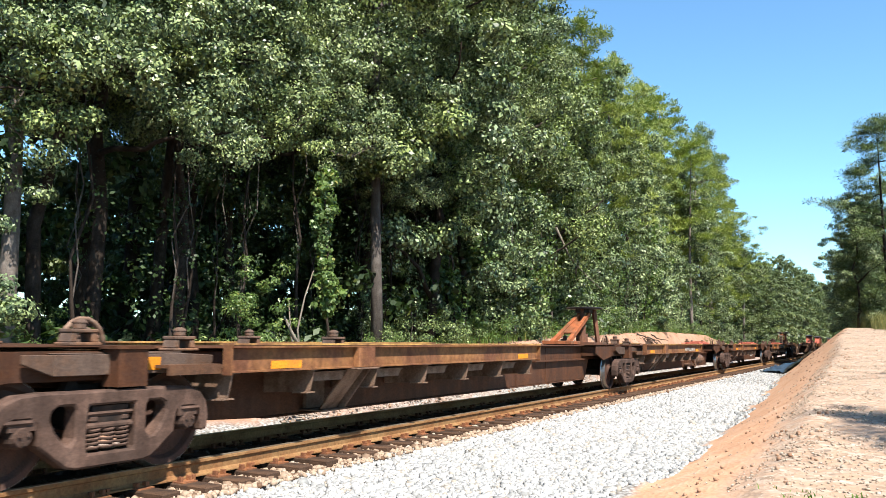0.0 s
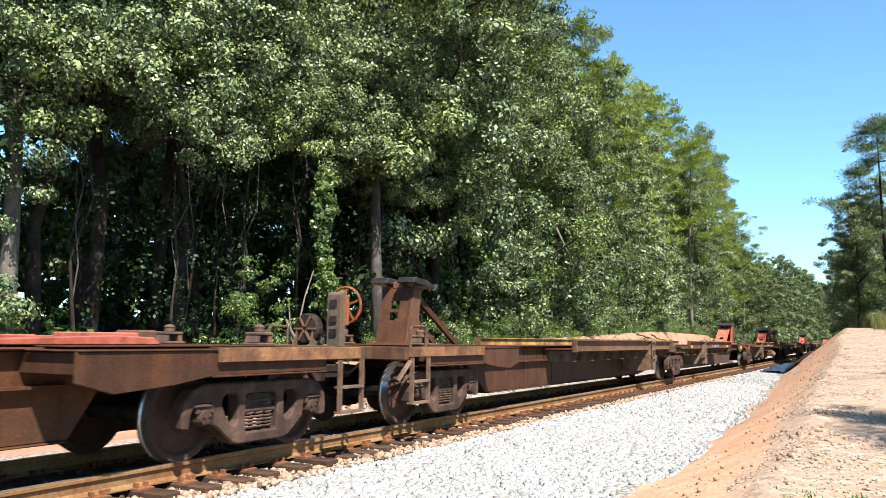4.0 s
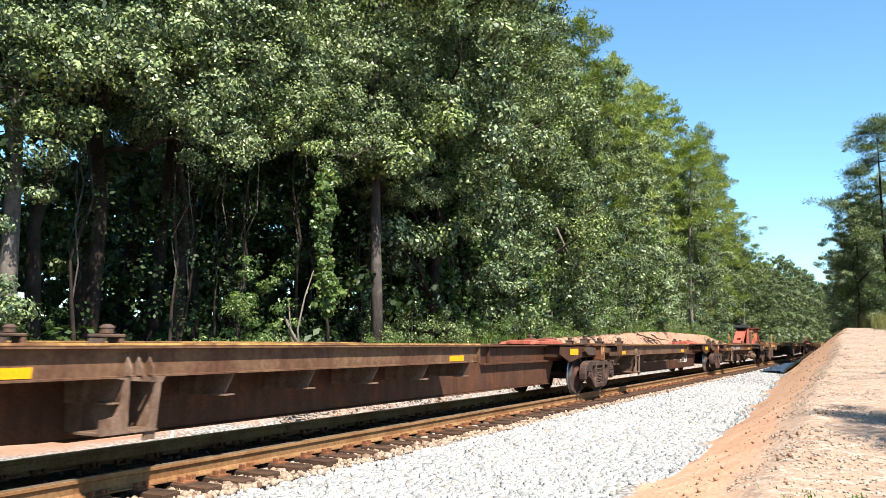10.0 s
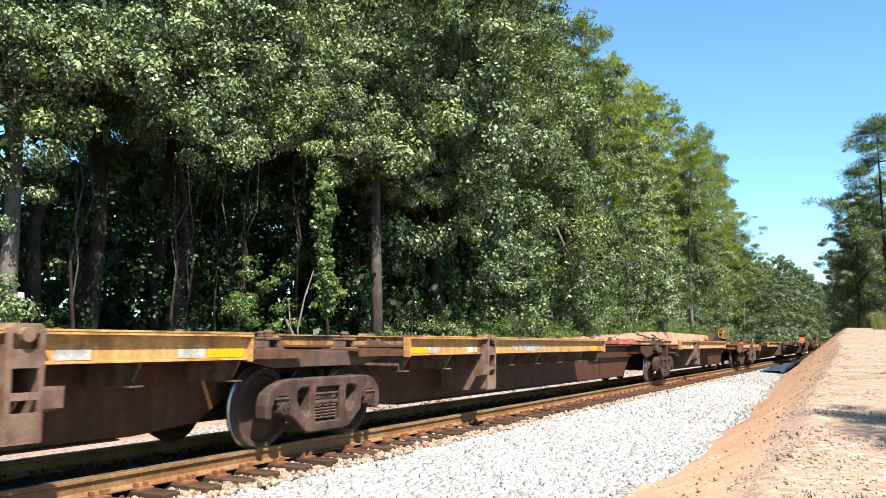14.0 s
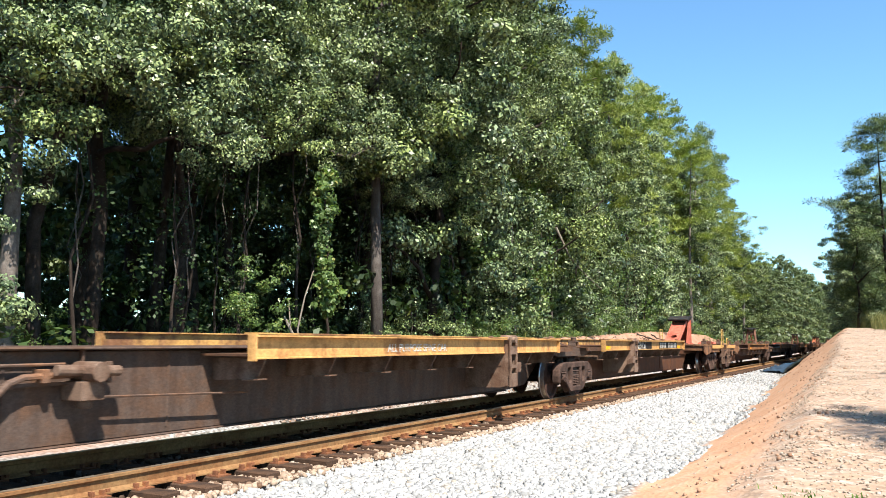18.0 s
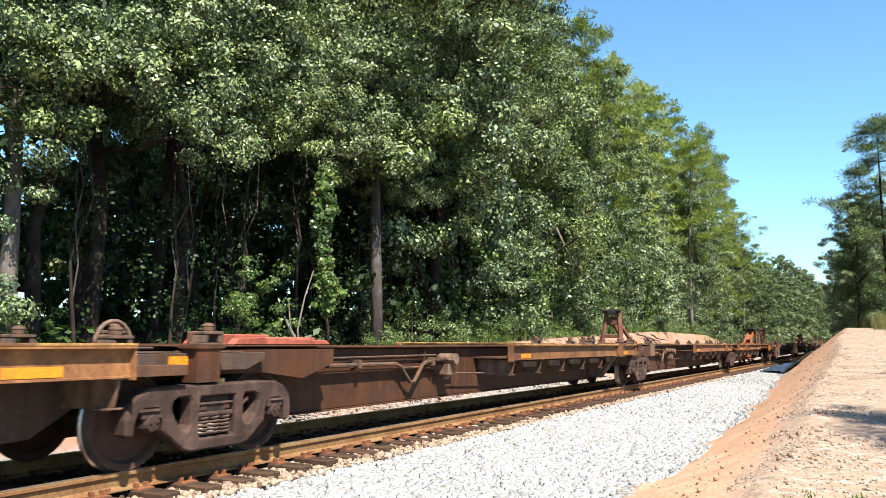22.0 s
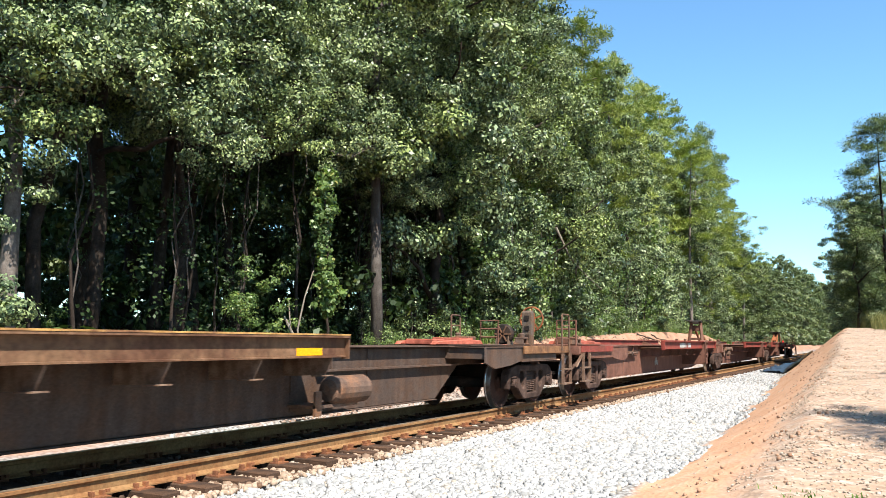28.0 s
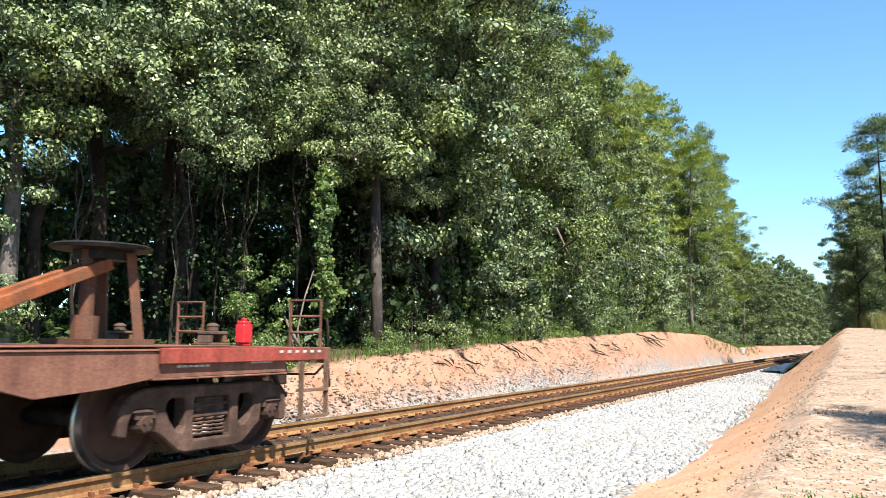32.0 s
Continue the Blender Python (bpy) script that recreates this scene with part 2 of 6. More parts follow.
    col = mix(nt, band(-1.45, -1.25, 0.3), col, shoulder.outputs[0])
    col = mix(nt, band(-0.86, -0.74, 0.1), col, stain_shade.outputs[0])
    col = mix(nt, band(1.5, 1.9, 0.4), col, ballast)
    col = mix(nt, band(3.0, 3.5, 0.8), col, clay.outputs[0])
    col = mix(nt, band(4.4, 5.4, 1.0), col, litter.outputs[0])
    far = nt.nodes.new("ShaderNodeMapRange")
    far.inputs["From Min"].default_value, far.inputs["From Max"].default_value = -9.2, -10.4
    nt.links.new(sep.outputs["Y"], far.inputs["Value"])
    col = mix(nt, far.outputs[0], col, litter.outputs[0])
    nt.links.new(col, b.inputs["Base Color"])
    b.inputs["Roughness"].default_value = 0.95
    b.inputs["Specular IOR Level"].default_value = 0.1
    hs = nt.nodes.new("ShaderNodeMath")
    hs.operation = "MULTIPLY_ADD"
    nt.links.new(wob2.outputs[0], hs.inputs[0])
    hs.inputs[1].default_value = 1.6
    nt.links.new(vor2.outputs["Distance"], hs.inputs[2])
    bump(nt, b, hs.outputs[0], 0.3, 0.04)
    return m


M["ground"] = ground_material()

# ---- mesh helpers ----


def bm_box(bm, x0, x1, y0, y1, z0, z1):
    vs = [bm.verts.new((x, y, z)) for x in (x0, x1) for y in (y0, y1) for z in (z0, z1)]
    for f in ((0, 1, 3, 2), (4, 6, 7, 5), (0, 4, 5, 1), (2, 3, 7, 6), (0, 2, 6, 4), (1, 5, 7, 3)):
        bm.faces.new([vs[i] for i in f])


def bm_prism(bm, pts, a0, a1, axis="y"):
    """A polygon drawn in the side view (x, z), or across (y, z) for axis x, or plan (x, y) for axis z, and pulled from a0 to a1."""
    def at(p, a):
        if axis == "y":
            return (p[0], a, p[1])
        return (a, p[0], p[1]) if axis == "x" else (p[0], p[1], a)
    A = [bm.verts.new(at(p, a0)) for p in pts]
    B = [bm.verts.new(at(p, a1)) for p in pts]
    bm.faces.new(A)
    bm.faces.new(B[::-1])
    n = len(pts)
    for i in range(n):
        bm.faces.new([A[i], B[i], B[(i + 1) % n], A[(i + 1) % n]])


def bm_bar(bm, p, q, w, h=None):
    """A bar of rectangular section from p to q."""
    p, q = Vector(p), Vector(q)
    d = (q - p).normalized()
    side = d.cross(Vector((0, 0, 1)))
    if side.length < 0.01:
        side = Vector((0, 1, 0))
    side.normalize()
    upv = side.cross(d).normalized()
    h = w if h is None else h
    ring = [(-w / 2, -h / 2), (w / 2, -h / 2), (w / 2, h / 2), (-w / 2, h / 2)]
    A = [bm.verts.new(p + side * a + upv * b) for a, b in ring]
    B = [bm.verts.new(q + side * a + upv * b) for a, b in ring]
    bm.faces.new(A[::-1])
    bm.faces.new(B)
    for i in range(4):
        bm.faces.new([A[i], A[(i + 1) % 4], B[(i + 1) % 4], B[i]])


def bm_tube(bm, path, radii, sides=8, caps=True):
    """A round tube along a path of points."""
    pts = [Vector(p) for p in path]
    if not hasattr(radii, "__len__"):
        radii = [radii] * len(pts)
    rings = []
    for i, p in enumerate(pts):
        d = (pts[min(i + 1, len(pts) - 1)] - pts[max(i - 1, 0)]).normalized()
        s = d.cross(Vector((0.13, 0.21, 1.0)))
        if s.length < 0.05:
            s = d.cross(Vector((0, 1, 0)))
        s.normalize()
        u = s.cross(d)
        rings.append([bm.verts.new(p + (s * math.cos(2 * math.pi * k / sides) + u * math.sin(2 * math.pi * k / sides)) * radii[i]) for k in range(sides)])
    for a, b in zip(rings, rings[1:]):
        for k in range(sides):
            bm.faces.new([a[k], a[(k + 1) % sides], b[(k + 1) % sides], b[k]])
    if caps:
        bm.faces.new(rings[0][::-1])
        bm.faces.new(rings[-1])


def bm_lathe(bm, profile, y_axis_at=(0, 0), sides=32):
    """Turned round the y axis: profile of (y, radius), closed."""
    rings = []
    for k in range(sides):
        a = 2 * math.pi * k / sides
        rings.append([bm.verts.new((y_axis_at[0] + r * math.cos(a), y, y_axis_at[1] + r * math.sin(a))) for y, r in profile])
    n = len(profile)
    for k in range(sides):
        a, b = rings[k], rings[(k + 1) % sides]
        for i in range(n):
            bm.faces.new([a[i], a[(i + 1) % n], b[(i + 1) % n], b[i]])


def mesh_of(name, build, bevel=0.0, smooth=False):
    bm = bmesh.new()
    build(bm)
    bmesh.ops.recalc_face_normals(bm, faces=bm.faces)
    if bevel:
        bmesh.ops.bevel(bm, geom=[e for e in bm.edges if e.is_manifold and e.calc_face_angle(0) > 0.6], offset=bevel, segments=1, affect="EDGES")
    me = bpy.data.meshes.new(name)
    bm.to_mesh(me)
    bm.free()
    if smooth:
        me.shade_smooth()
    return me


MESHES = {}


def part(name, build, material, parent, label="", key=None, bevel=0.0, at=None, smooth=False):
    """One mesh object under a thing or a part. Alike parts share their mesh by key."""
    k = (key, material) if key else None
    me = MESHES.get(k) if k else None
    if me is None:
        me = mesh_of(name, build, bevel, smooth)
        me.materials.append(M[material])
        if k:
            MESHES[k] = me
    ob = new(name, me)
    ob.parent = parent
    if at is not None:
        ob.matrix_basis = at
    if label:
        ob["label"] = label
    return ob


def thing(name, label, category, group="", kind="", at=None):
    e = new(name)
    if at is not None:
        e.matrix_basis = at
    return tagged(e, label, category, group, kind)


def quads_mesh(name, V, F, material):
    """A mesh out of computed arrays: V (n, 3), F (m, 3 or 4)."""
    me = bpy.data.meshes.new(name)
    V, F = np.asarray(V, dtype=np.float32), np.asarray(F, dtype=np.int32)
    me.vertices.add(len(V))
    me.vertices.foreach_set("co", V.ravel())
    me.loops.add(F.size)
    me.loops.foreach_set("vertex_index", F.ravel())
    me.polygons.add(len(F))
    me.polygons.foreach_set("loop_start", np.arange(0, F.size, F.shape[1], dtype=np.int32))
    me.materials.append(M[material])
    me.update(calc_edges=True)
    return me

# ---- ground ----
ROAD_X = [-2000, 0, 8, 12, 16, 21, 27, 37, 46, 55, 70, 120, 2000]
ROAD_Z = [-0.25, -0.25, 0.0, 0.27, 0.52, 0.76, 1.08, 1.66, 2.06, 2.26, 2.3, 2.2, 2.0]
BANK_X = [-2000, 9, 12, 14.5, 17, 30, 50, 66, 76, 84, 96, 2000]
BANK_Z = [-0.3, -0.3, 0.05, 0.55, 0.78, 1.36, 1.95, 1.9, 1.25, 0.75, 0.9, 1.2]


def ground_z(x, y):
    """Height of the ground over the railhead at (x, y); takes arrays."""
    x, y = np.asarray(x, float), np.asarray(y, float)
    road, bank = np.interp(x, ROAD_X, ROAD_Z), np.interp(x, BANK_X, BANK_Z)
    wig = 0.18 * np.sin(x * 0.37 + 1.0) + 0.1 * np.sin(x * 0.93) + 0.05 * np.sin(x * 2.3)
    toe_y = np.interp(x, [0, 16, 56, 70], [-4.68, -4.68, -2.5, -2.3])
    edge = np.clip((toe_y - y + 0.35 * wig) / (toe_y + np.interp(x, [24, 48], [6.35, 6.0])), 0, 1)
    z = np.where(y < 0, -0.30 - 0.17 * np.clip((-1.5 - y) / 3.2, 0, 1), -0.28 - 0.1 * np.clip((y - 1.5) / 1.4, 0, 1))
    z = z + (road - z) * edge
    rise = np.clip((y - 3.05 - 0.5 * wig) / 1.25, 0, 1)
    rise = rise ** 0.75
    z = z + (bank - z) * rise * (y > 2)
    z = z + np.clip(y - 4.6, 0, 40) * 0.03
    return z


def ground_build():
    xs = np.concatenate([[-2500, -900, -300, -100, -40, -15, -5], np.arange(0, 60, 0.16), np.arange(60, 130, 0.8), [140, 160, 200, 300, 600, 1200, 2500]])
    ys = np.concatenate([[-2500, -900, -300, -80, -30, -18, -13], np.arange(-11, -1.4, 0.14), [-1.2, -0.6, 0, 0.6, 1.2], np.arange(1.5, 6.2, 0.12), [7, 8.5, 11, 15, 20, 30, 60, 150, 500, 2500]])
    X, Y = np.meshgrid(xs, ys)
    Z = ground_z(X, Y)
    flat = [noise.fractal((x * 1.1, y * 1.1, 0.0), 0.9, 2.1, 5) if 0 < x < 130 and -11 < y < 6.2 else 0.0 for x, y in zip(X.ravel(), Y.ravel())]
    rough = np.array(flat).reshape(X.shape)
    clay = ((Y > 2.6) & (Y < 5)) | (Y < -4.7)
    gully = np.array([noise.fractal((x * 2.2, y * 0.25, 5.0), 0.8, 2.0, 3) if 10 < x < 90 and 2.8 < y < 4.8 else 0.0 for x, y in zip(X.ravel(), Y.ravel())]).reshape(X.shape)
    Z = Z + rough * np.where(clay, 0.035, 0.012) - np.abs(gully) * 0.16
    nx, ny = len(xs), len(ys)
    idx = np.arange(nx * ny).reshape(ny, nx)
    F = np.stack([idx[:-1, :-1].ravel(), idx[:-1, 1:].ravel(), idx[1:, 1:].ravel(), idx[1:, :-1].ravel()], 1)
    me = quads_mesh("ground", np.stack([X.ravel(), Y.ravel(), Z.ravel()], 1), F, "ground")
    me.shade_smooth()
    return tagged(new("ground", me), "orange clay bank, stony road and pale ballast bed beside the rails", "ground", kind="structure")


ground_build()


def scatter_mesh(name, pts, size, seed, material, flat=0.75, long=1.0):
    """Angular lumps, one at each point, each an uneven six-sided block."""
    rng = np.random.default_rng(seed)
    n = len(pts)
    cube = np.array([[x, y, z] for x in (-1, 1) for y in (-1, 1) for z in (-1, 1)], float) * 0.5
    v = cube[None] * (1 + rng.uniform(-0.38, 0.3, (n, 8, 3)))
    v[:, [1, 3, 5, 7], :2] *= rng.uniform(0.45, 0.9, (n, 1, 2))
    s = size * rng.lognormal(0, 0.28, (n, 1, 1))
    v = v * s * np.array([long, 1.0, flat])
    a, b = rng.uniform(0, 6.283, n), rng.normal(0, 0.5, n)
    ca, sa, cb, sb = np.cos(a), np.sin(a), np.cos(b), np.sin(b)
    x, y, z = v[..., 0], v[..., 1], v[..., 2]
    y, z = y * cb[:, None] - z * sb[:, None], y * sb[:, None] + z * cb[:, None]
    x, y = x * ca[:, None] - y * sa[:, None], x * sa[:, None] + y * ca[:, None]
    v = np.stack([x, y, z], -1) + np.asarray(pts)[:, None]
    faces = np.array([(0, 1, 3, 2), (4, 6, 7, 5), (0, 4, 5, 1), (2, 3, 7, 6), (0, 2, 6, 4), (1, 5, 7, 3)])
    F = (np.arange(n)[:, None, None] * 8 + faces[None]).reshape(-1, 4)
    return quads_mesh(name, v.reshape(-1, 3), F, material)


def spread(n, x0, x1, y0, y1, seed, power=1.0, lift=0.0):
    rng = np.random.default_rng(seed)
    x = x0 + (x1 - x0) * rng.random(n) ** power
    y = y0 + (y1 - y0) * rng.random(n)
    return np.stack([x, y, ground_z(x, y) + lift], 1)


toe = lambda p: p[p[:, 1] > np.interp(p[:, 0], [0, 16, 56], [-4.75, -4.75, -2.55]) + 0.2 * np.sin(p[:, 0] * 0.9) + 0.15 * np.sin(p[:, 0] * 2.7)]
near_stones = np.concatenate([toe(spread(23000, 5.0, 18, -4.9, -1.22, 1, lift=0.012)), toe(spread(13000, 18, 34, -4.9, -1.22, 2, lift=0.015)),
                              toe(spread(5500, 34, 62, -4.6, -1.22, 3, lift=0.02))])
tagged(new("ballast", scatter_mesh("ballast", near_stones, 0.053, 4, "stone")), "pale grey crushed granite ballast sloping from the ties", "ballast", kind="stuff")
# stones of the track bed, with the train's shade in their colour
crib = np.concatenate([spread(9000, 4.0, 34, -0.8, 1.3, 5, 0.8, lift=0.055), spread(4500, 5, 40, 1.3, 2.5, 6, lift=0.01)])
tagged(new("crib_stones", scatter_mesh("crib_stones", crib, 0.055, 7, "crib_stone")), "rust-stained crushed stone packed between the ties, darkened for the train's shade", "ballast", kind="stuff")
edge = np.concatenate([spread(2600, 4.5, 16, -1.5, -0.84, 15, lift=0.05), spread(2600, 16, 40, -1.5, -0.84, 16, lift=0.05)])
tagged(new("shoulder_stones", scatter_mesh("shoulder_stones", edge, 0.05, 17, "shoulder_stone")), "rust-tinted pale stones lying round the tie ends", "ballast", kind="stuff")
pebbles = np.concatenate([spread(8500, 6.5, 22, -9.5, -5.95, 8, lift=0.002), spread(5200, 20, 46, -9.0, -5.95, 9, lift=0.002), spread(260, 7, 34, -5.8, -4.8, 14, lift=0.004)])
tagged(new("road_stones", scatter_mesh("road_stones", pebbles, 0.02, 10, "pebble", 0.45)), "loose tan stones scattered on the clay road", "stones", kind="stuff")
chips = np.concatenate([spread(2200, 12.5, 34, 2.55, 3.5, 11, 1.3, lift=0.006), spread(700, 13, 40, 3.4, 4.4, 12, lift=0.01)])
tagged(new("wood_chips", scatter_mesh("wood_chips", chips, 0.036, 13, "chips", 0.35, 2.0)), "grey wood chips and splinters along the bank's foot", "debris", kind="stuff")


def rail_profile():
    """Half metres of a flat-bottomed rail section, (y, z), railhead at 0."""
    half = [(0.0, 0.0), (0.030, 0.0), (0.037, -0.008), (0.037, -0.036), (0.012, -0.05), (0.009, -0.13), (0.03, -0.15), (0.07, -0.162), (0.07, -0.175)]
    return half + [(-y, z) for y, z in half[::-1] if y > 0]


track = thing("track", "rusty steel rails on dark creosoted wooden ties", "railway track", kind="structure")
for y in (-0.754, 0.754):
    web = part("rail", lambda bm: bm_prism(bm, [(y + a, b - 0.0) for a, b in rail_profile()], -700, 1300, "x"), "rail", track, "rusty rail with a worn head")
    part("railhead", lambda bm: bm_box(bm, -700, 1300, y - 0.033, y + 0.033, 0.0005, 0.004), "railhead", web, "worn bright running surface")


def tie_build(bm):
    bm_box(bm, -0.115, 0.115, -1.295, 1.295, -0.36, -0.185)


def plate_build(bm):
    bm_box(bm, -0.1, 0.1, -0.2, 0.15, -0.19, -0.172)
    for x, y in ((-0.06, -0.115), (0.06, -0.115), (0.07, 0.105), (-0.07, 0.105)):
        bm_box(bm, x - 0.018, x + 0.018, y - 0.03, y + 0.022, -0.175, -0.125)


def anchor_build(bm):
    bm_box(bm, -0.02, 0.02, -0.11, 0.09, -0.2, -0.16)
    bm_box(bm, -0.02, 0.02, -0.11, -0.08, -0.2, -0.13)


tie_rng = random.Random(5)
for i in range(190):
    x = 1.2 + i * 0.503 + tie_rng.uniform(-0.03, 0.03)
    tie = part("tie", tie_build, "tie", track, key="tie", bevel=0.012, at=pose(x, tie_rng.uniform(-0.05, 0.05), tie_rng.uniform(-0.012, 0.01), 0, 0, tie_rng.uniform(-1.3, 1.3)))
    if i < 75:
        for y in (-0.754, 0.754):
            part("tie_plate", plate_build, "spike", tie, key="tie_plate", at=pose(0, y, 0) if y < 0 else pose(0, y, 0, 0, 0, 180))
            if i % 2 == 0:
                part("rail_anchor", anchor_build, "spike", tie, key="anchor", at=pose(0.14, y, 0))


def far_ties(bm):
    for i in range(190, 900):
        x = 1.2 + i * 0.503
        bm_box(bm, x - 0.115, x + 0.115, -1.295, 1.295, -0.36, -0.185)


tagged(part("far_ties", far_ties, "tie", track), kind="stuff")

# ---- plants ----


def leaf_arrays(centres, spread_r, per, size, seed, flat=0.62, outward=1.0, slim=0.55, sunward=0.42, spiky=False):
    """Small leaf blades gathered round each centre: arrays of corners and faces. Spiky blades point away from the centre."""
    rng = np.random.default_rng(seed)
    c = np.repeat(np.asarray(centres, float), per, 0)
    n = len(c)
    r = np.repeat(np.asarray(spread_r, float), per)[:, None]
    d = rng.normal(0, 1, (n, 3))
    d /= np.linalg.norm(d, axis=1, keepdims=True)
    p = c + d * r * rng.random((n, 1)) ** 0.4 * np.array([1, 1, flat])
    nrm = rng.normal(0, 0.42, (n, 3)) + d * outward + np.array([-0.33, -0.5, 0.75]) * sunward
    nrm /= np.linalg.norm(nrm, axis=1, keepdims=True)
    t = np.cross(nrm, rng.normal(0, 1, (n, 3)))
    if spiky:
        t = d + np.array([0, 0, 0.45]) + rng.normal(0, 0.25, (n, 3))
        t /= np.linalg.norm(t, axis=1, keepdims=True)
        nrm = np.array([-0.4, -0.55, 0.75]) + rng.normal(0, 0.3, (n, 3))
        nrm -= t * (nrm * t).sum(1, keepdims=True)
        nrm /= np.linalg.norm(nrm, axis=1, keepdims=True)
    t /= np.linalg.norm(t, axis=1, keepdims=True)
    b = np.cross(nrm, t)
    s = size * rng.lognormal(0, 0.25, (n, 1))
    v = np.stack([p - t * s * 0.5, p + b * s * slim * 0.5 - t * s * 0.05, p + t * s * 0.5 - nrm * s * 0.12, p - b * s * slim * 0.5 - t * s * 0.05], 1)
    F = np.arange(n * 4).reshape(n, 4)
    return v.reshape(-1, 3), F


def bent(p, q, sag, rng, n=6):
    p, q = Vector(p), Vector(q)
    out = []
    for i in range(n + 1):
        k = i / n
        off = Vector((rng.uniform(-1, 1), rng.uniform(-1, 1), rng.uniform(-0.6, 0.6))) * sag * math.sin(math.pi * k)
        out.append(p.lerp(q, k) + off)
    return out


def broadleaf(seed, height, radius, base, boughs, per, material, leaf=0.09, bark="bark", lean=0.6, sag=0.35, clump=0.62):
    """A tall forest tree: tapered bent trunk, separate boughs, each with its own bunch of leaf clumps and gaps between."""
    rng = random.Random(seed)
    tree = thing("tree", "tall broadleaf forest tree with a ragged green crown", "tree", "forest edge trees")
    top = Vector((rng.uniform(-lean, lean), rng.uniform(-lean, lean), height * 0.93))
    spine_pts = bent((0, 0, -0.4), top, sag, rng, 8)
    r0 = 0.0085 * height + 0.03
    part("trunk", lambda bm: bm_tube(bm, spine_pts, [r0 * (1 - 0.82 * i / 8) for i in range(9)], 9), bark, tree, smooth=True)
    centres, radii = [], []
    for i in range(boughs):
        k = (i + rng.random()) / boughs
        z = base + (height - base) * k ** 0.9
        prof = (math.sin(math.pi * min(1, 0.14 + 0.86 * k)) ** 0.55) * (1 - 0.25 * k) + 0.1
        a = i * 2.4 + rng.uniform(-0.5, 0.5)
        rr = radius * prof * rng.uniform(0.5, 1.1)
        core = spine_pts[min(8, int(min(1, z / height) * 8))]
        end = Vector((core.x + rr * math.cos(a), core.y + rr * math.sin(a), z))
        root = Vector((core.x, core.y, max(0.5, z - rr * 0.6)))
        if rr > 2.2 and i % 2:
            part("limb", lambda bm: bm_tube(bm, bent(root, end, 0.25, rng, 5), [0.09 - 0.014 * j for j in range(6)], 6), bark, tree, smooth=True)
        for j in range(6):
            c = root.lerp(end, rng.uniform(0.6, 1.08))
            centres.append((c.x + rng.gauss(0, 0.55), c.y + rng.gauss(0, 0.55), c.z + rng.gauss(0.1, 0.38)))
            radii.append(clump * rng.uniform(0.6, 1.35))
    V, F = leaf_arrays(centres, radii, per, leaf, seed, slim=0.62)
    crown = new("crown", quads_mesh("crown", V, F, material))
    crown.parent = tree
    return tree


def pine(seed, height, radius, base, whorls, material, bark="bark_pale", tuft=0.5, per=90):
    """A loblolly pine: straight trunk, level limbs and tufts of long needles that point outwards."""
    rng = random.Random(seed)
    tree = thing("pine_tree", "tall pine with tufted yellow-green needles and bare lower trunk", "tree", "forest edge trees")
    part("trunk", lambda bm: bm_tube(bm, [(0.25 * math.sin(i * 0.5), 0.1 * i / 8, height * 0.98 * i / 8 - 0.4) for i in range(9)], [0.24 * (1 - 0.85 * i / 8) for i in range(9)], 9), bark, tree, smooth=True)
    limbs, centres, radii = [], [], []
    for i in range(whorls):
        k = (i + rng.random()) / whorls
        z = base + (height - base) * k
        reach = radius * math.sin(math.pi * (0.22 + 0.76 * k)) ** 0.7 * rng.uniform(0.5, 1.1) + 0.3
        a = i * 2.4 + rng.uniform(-0.6, 0.6)
        end = Vector((reach * math.cos(a), reach * math.sin(a), z + reach * rng.uniform(0.0, 0.3)))
        limbs.append((Vector((0, 0, z)), end))
        for j in range(5):
            p = Vector((0, 0, z)).lerp(end, rng.uniform(0.5, 1.05))
            centres.append((p.x + rng.gauss(0, 0.4), p.y + rng.gauss(0, 0.4), p.z + rng.gauss(0.1, 0.22)))
            radii.append(tuft * rng.uniform(0.7, 1.3))
    for p, q in limbs[::5]:
        part("limb", lambda bm: bm_tube(bm, bent(p, q, 0.12, rng, 4), [0.06, 0.05, 0.04, 0.03, 0.015], 5), bark, tree, smooth=True)
    V, F = leaf_arrays(centres, radii, per, 0.25, seed, 0.55, 1.0, 0.22, spiky=True)
    crown = new("crown", quads_mesh("crown", V, F, material))
    crown.parent = tree
    return tree


def sapling(seed, height, material, bunches, per, leaf, width=0.5):
    """A thin dark stem, crooked and draped with vines all the way up."""
    rng = random.Random(seed)
    t = thing("sapling", "thin vine-draped sapling at the wood's edge", "sapling", "undergrowth")
    pts = bent((0, 0, -0.3), (rng.uniform(-0.5, 0.5), rng.uniform(-0.3, 0.3), height), 0.18, rng, 7)
    part("stem", lambda bm: bm_tube(bm, pts, [0.055 - 0.006 * k for k in range(8)], 6), "bark_grey" if seed % 2 else "bark", t, smooth=True)
    side = bent(pts[2], (rng.uniform(-0.7, 0.7), -0.3, height * 0.95), 0.25, rng, 6)
    part("vine_stem", lambda bm: bm_tube(bm, side, 0.018, 5), "bark_grey", t)
    centres = []
    for i in range(bunches):
        k = (i + rng.random()) / bunches
        p = pts[0].lerp(pts[-1], 0.08 + 0.95 * k)
        centres.append((p.x + rng.gauss(0, width), p.y + rng.gauss(0, width * 0.7), p.z))
    V, F = leaf_arrays(centres, [rng.uniform(0.2, 0.48) for _ in centres], per, leaf, seed, 1.1, 0.7, 0.7)
    leaves = new("leaves", quads_mesh("leaves", V, F, material))
    leaves.parent = t
    return t


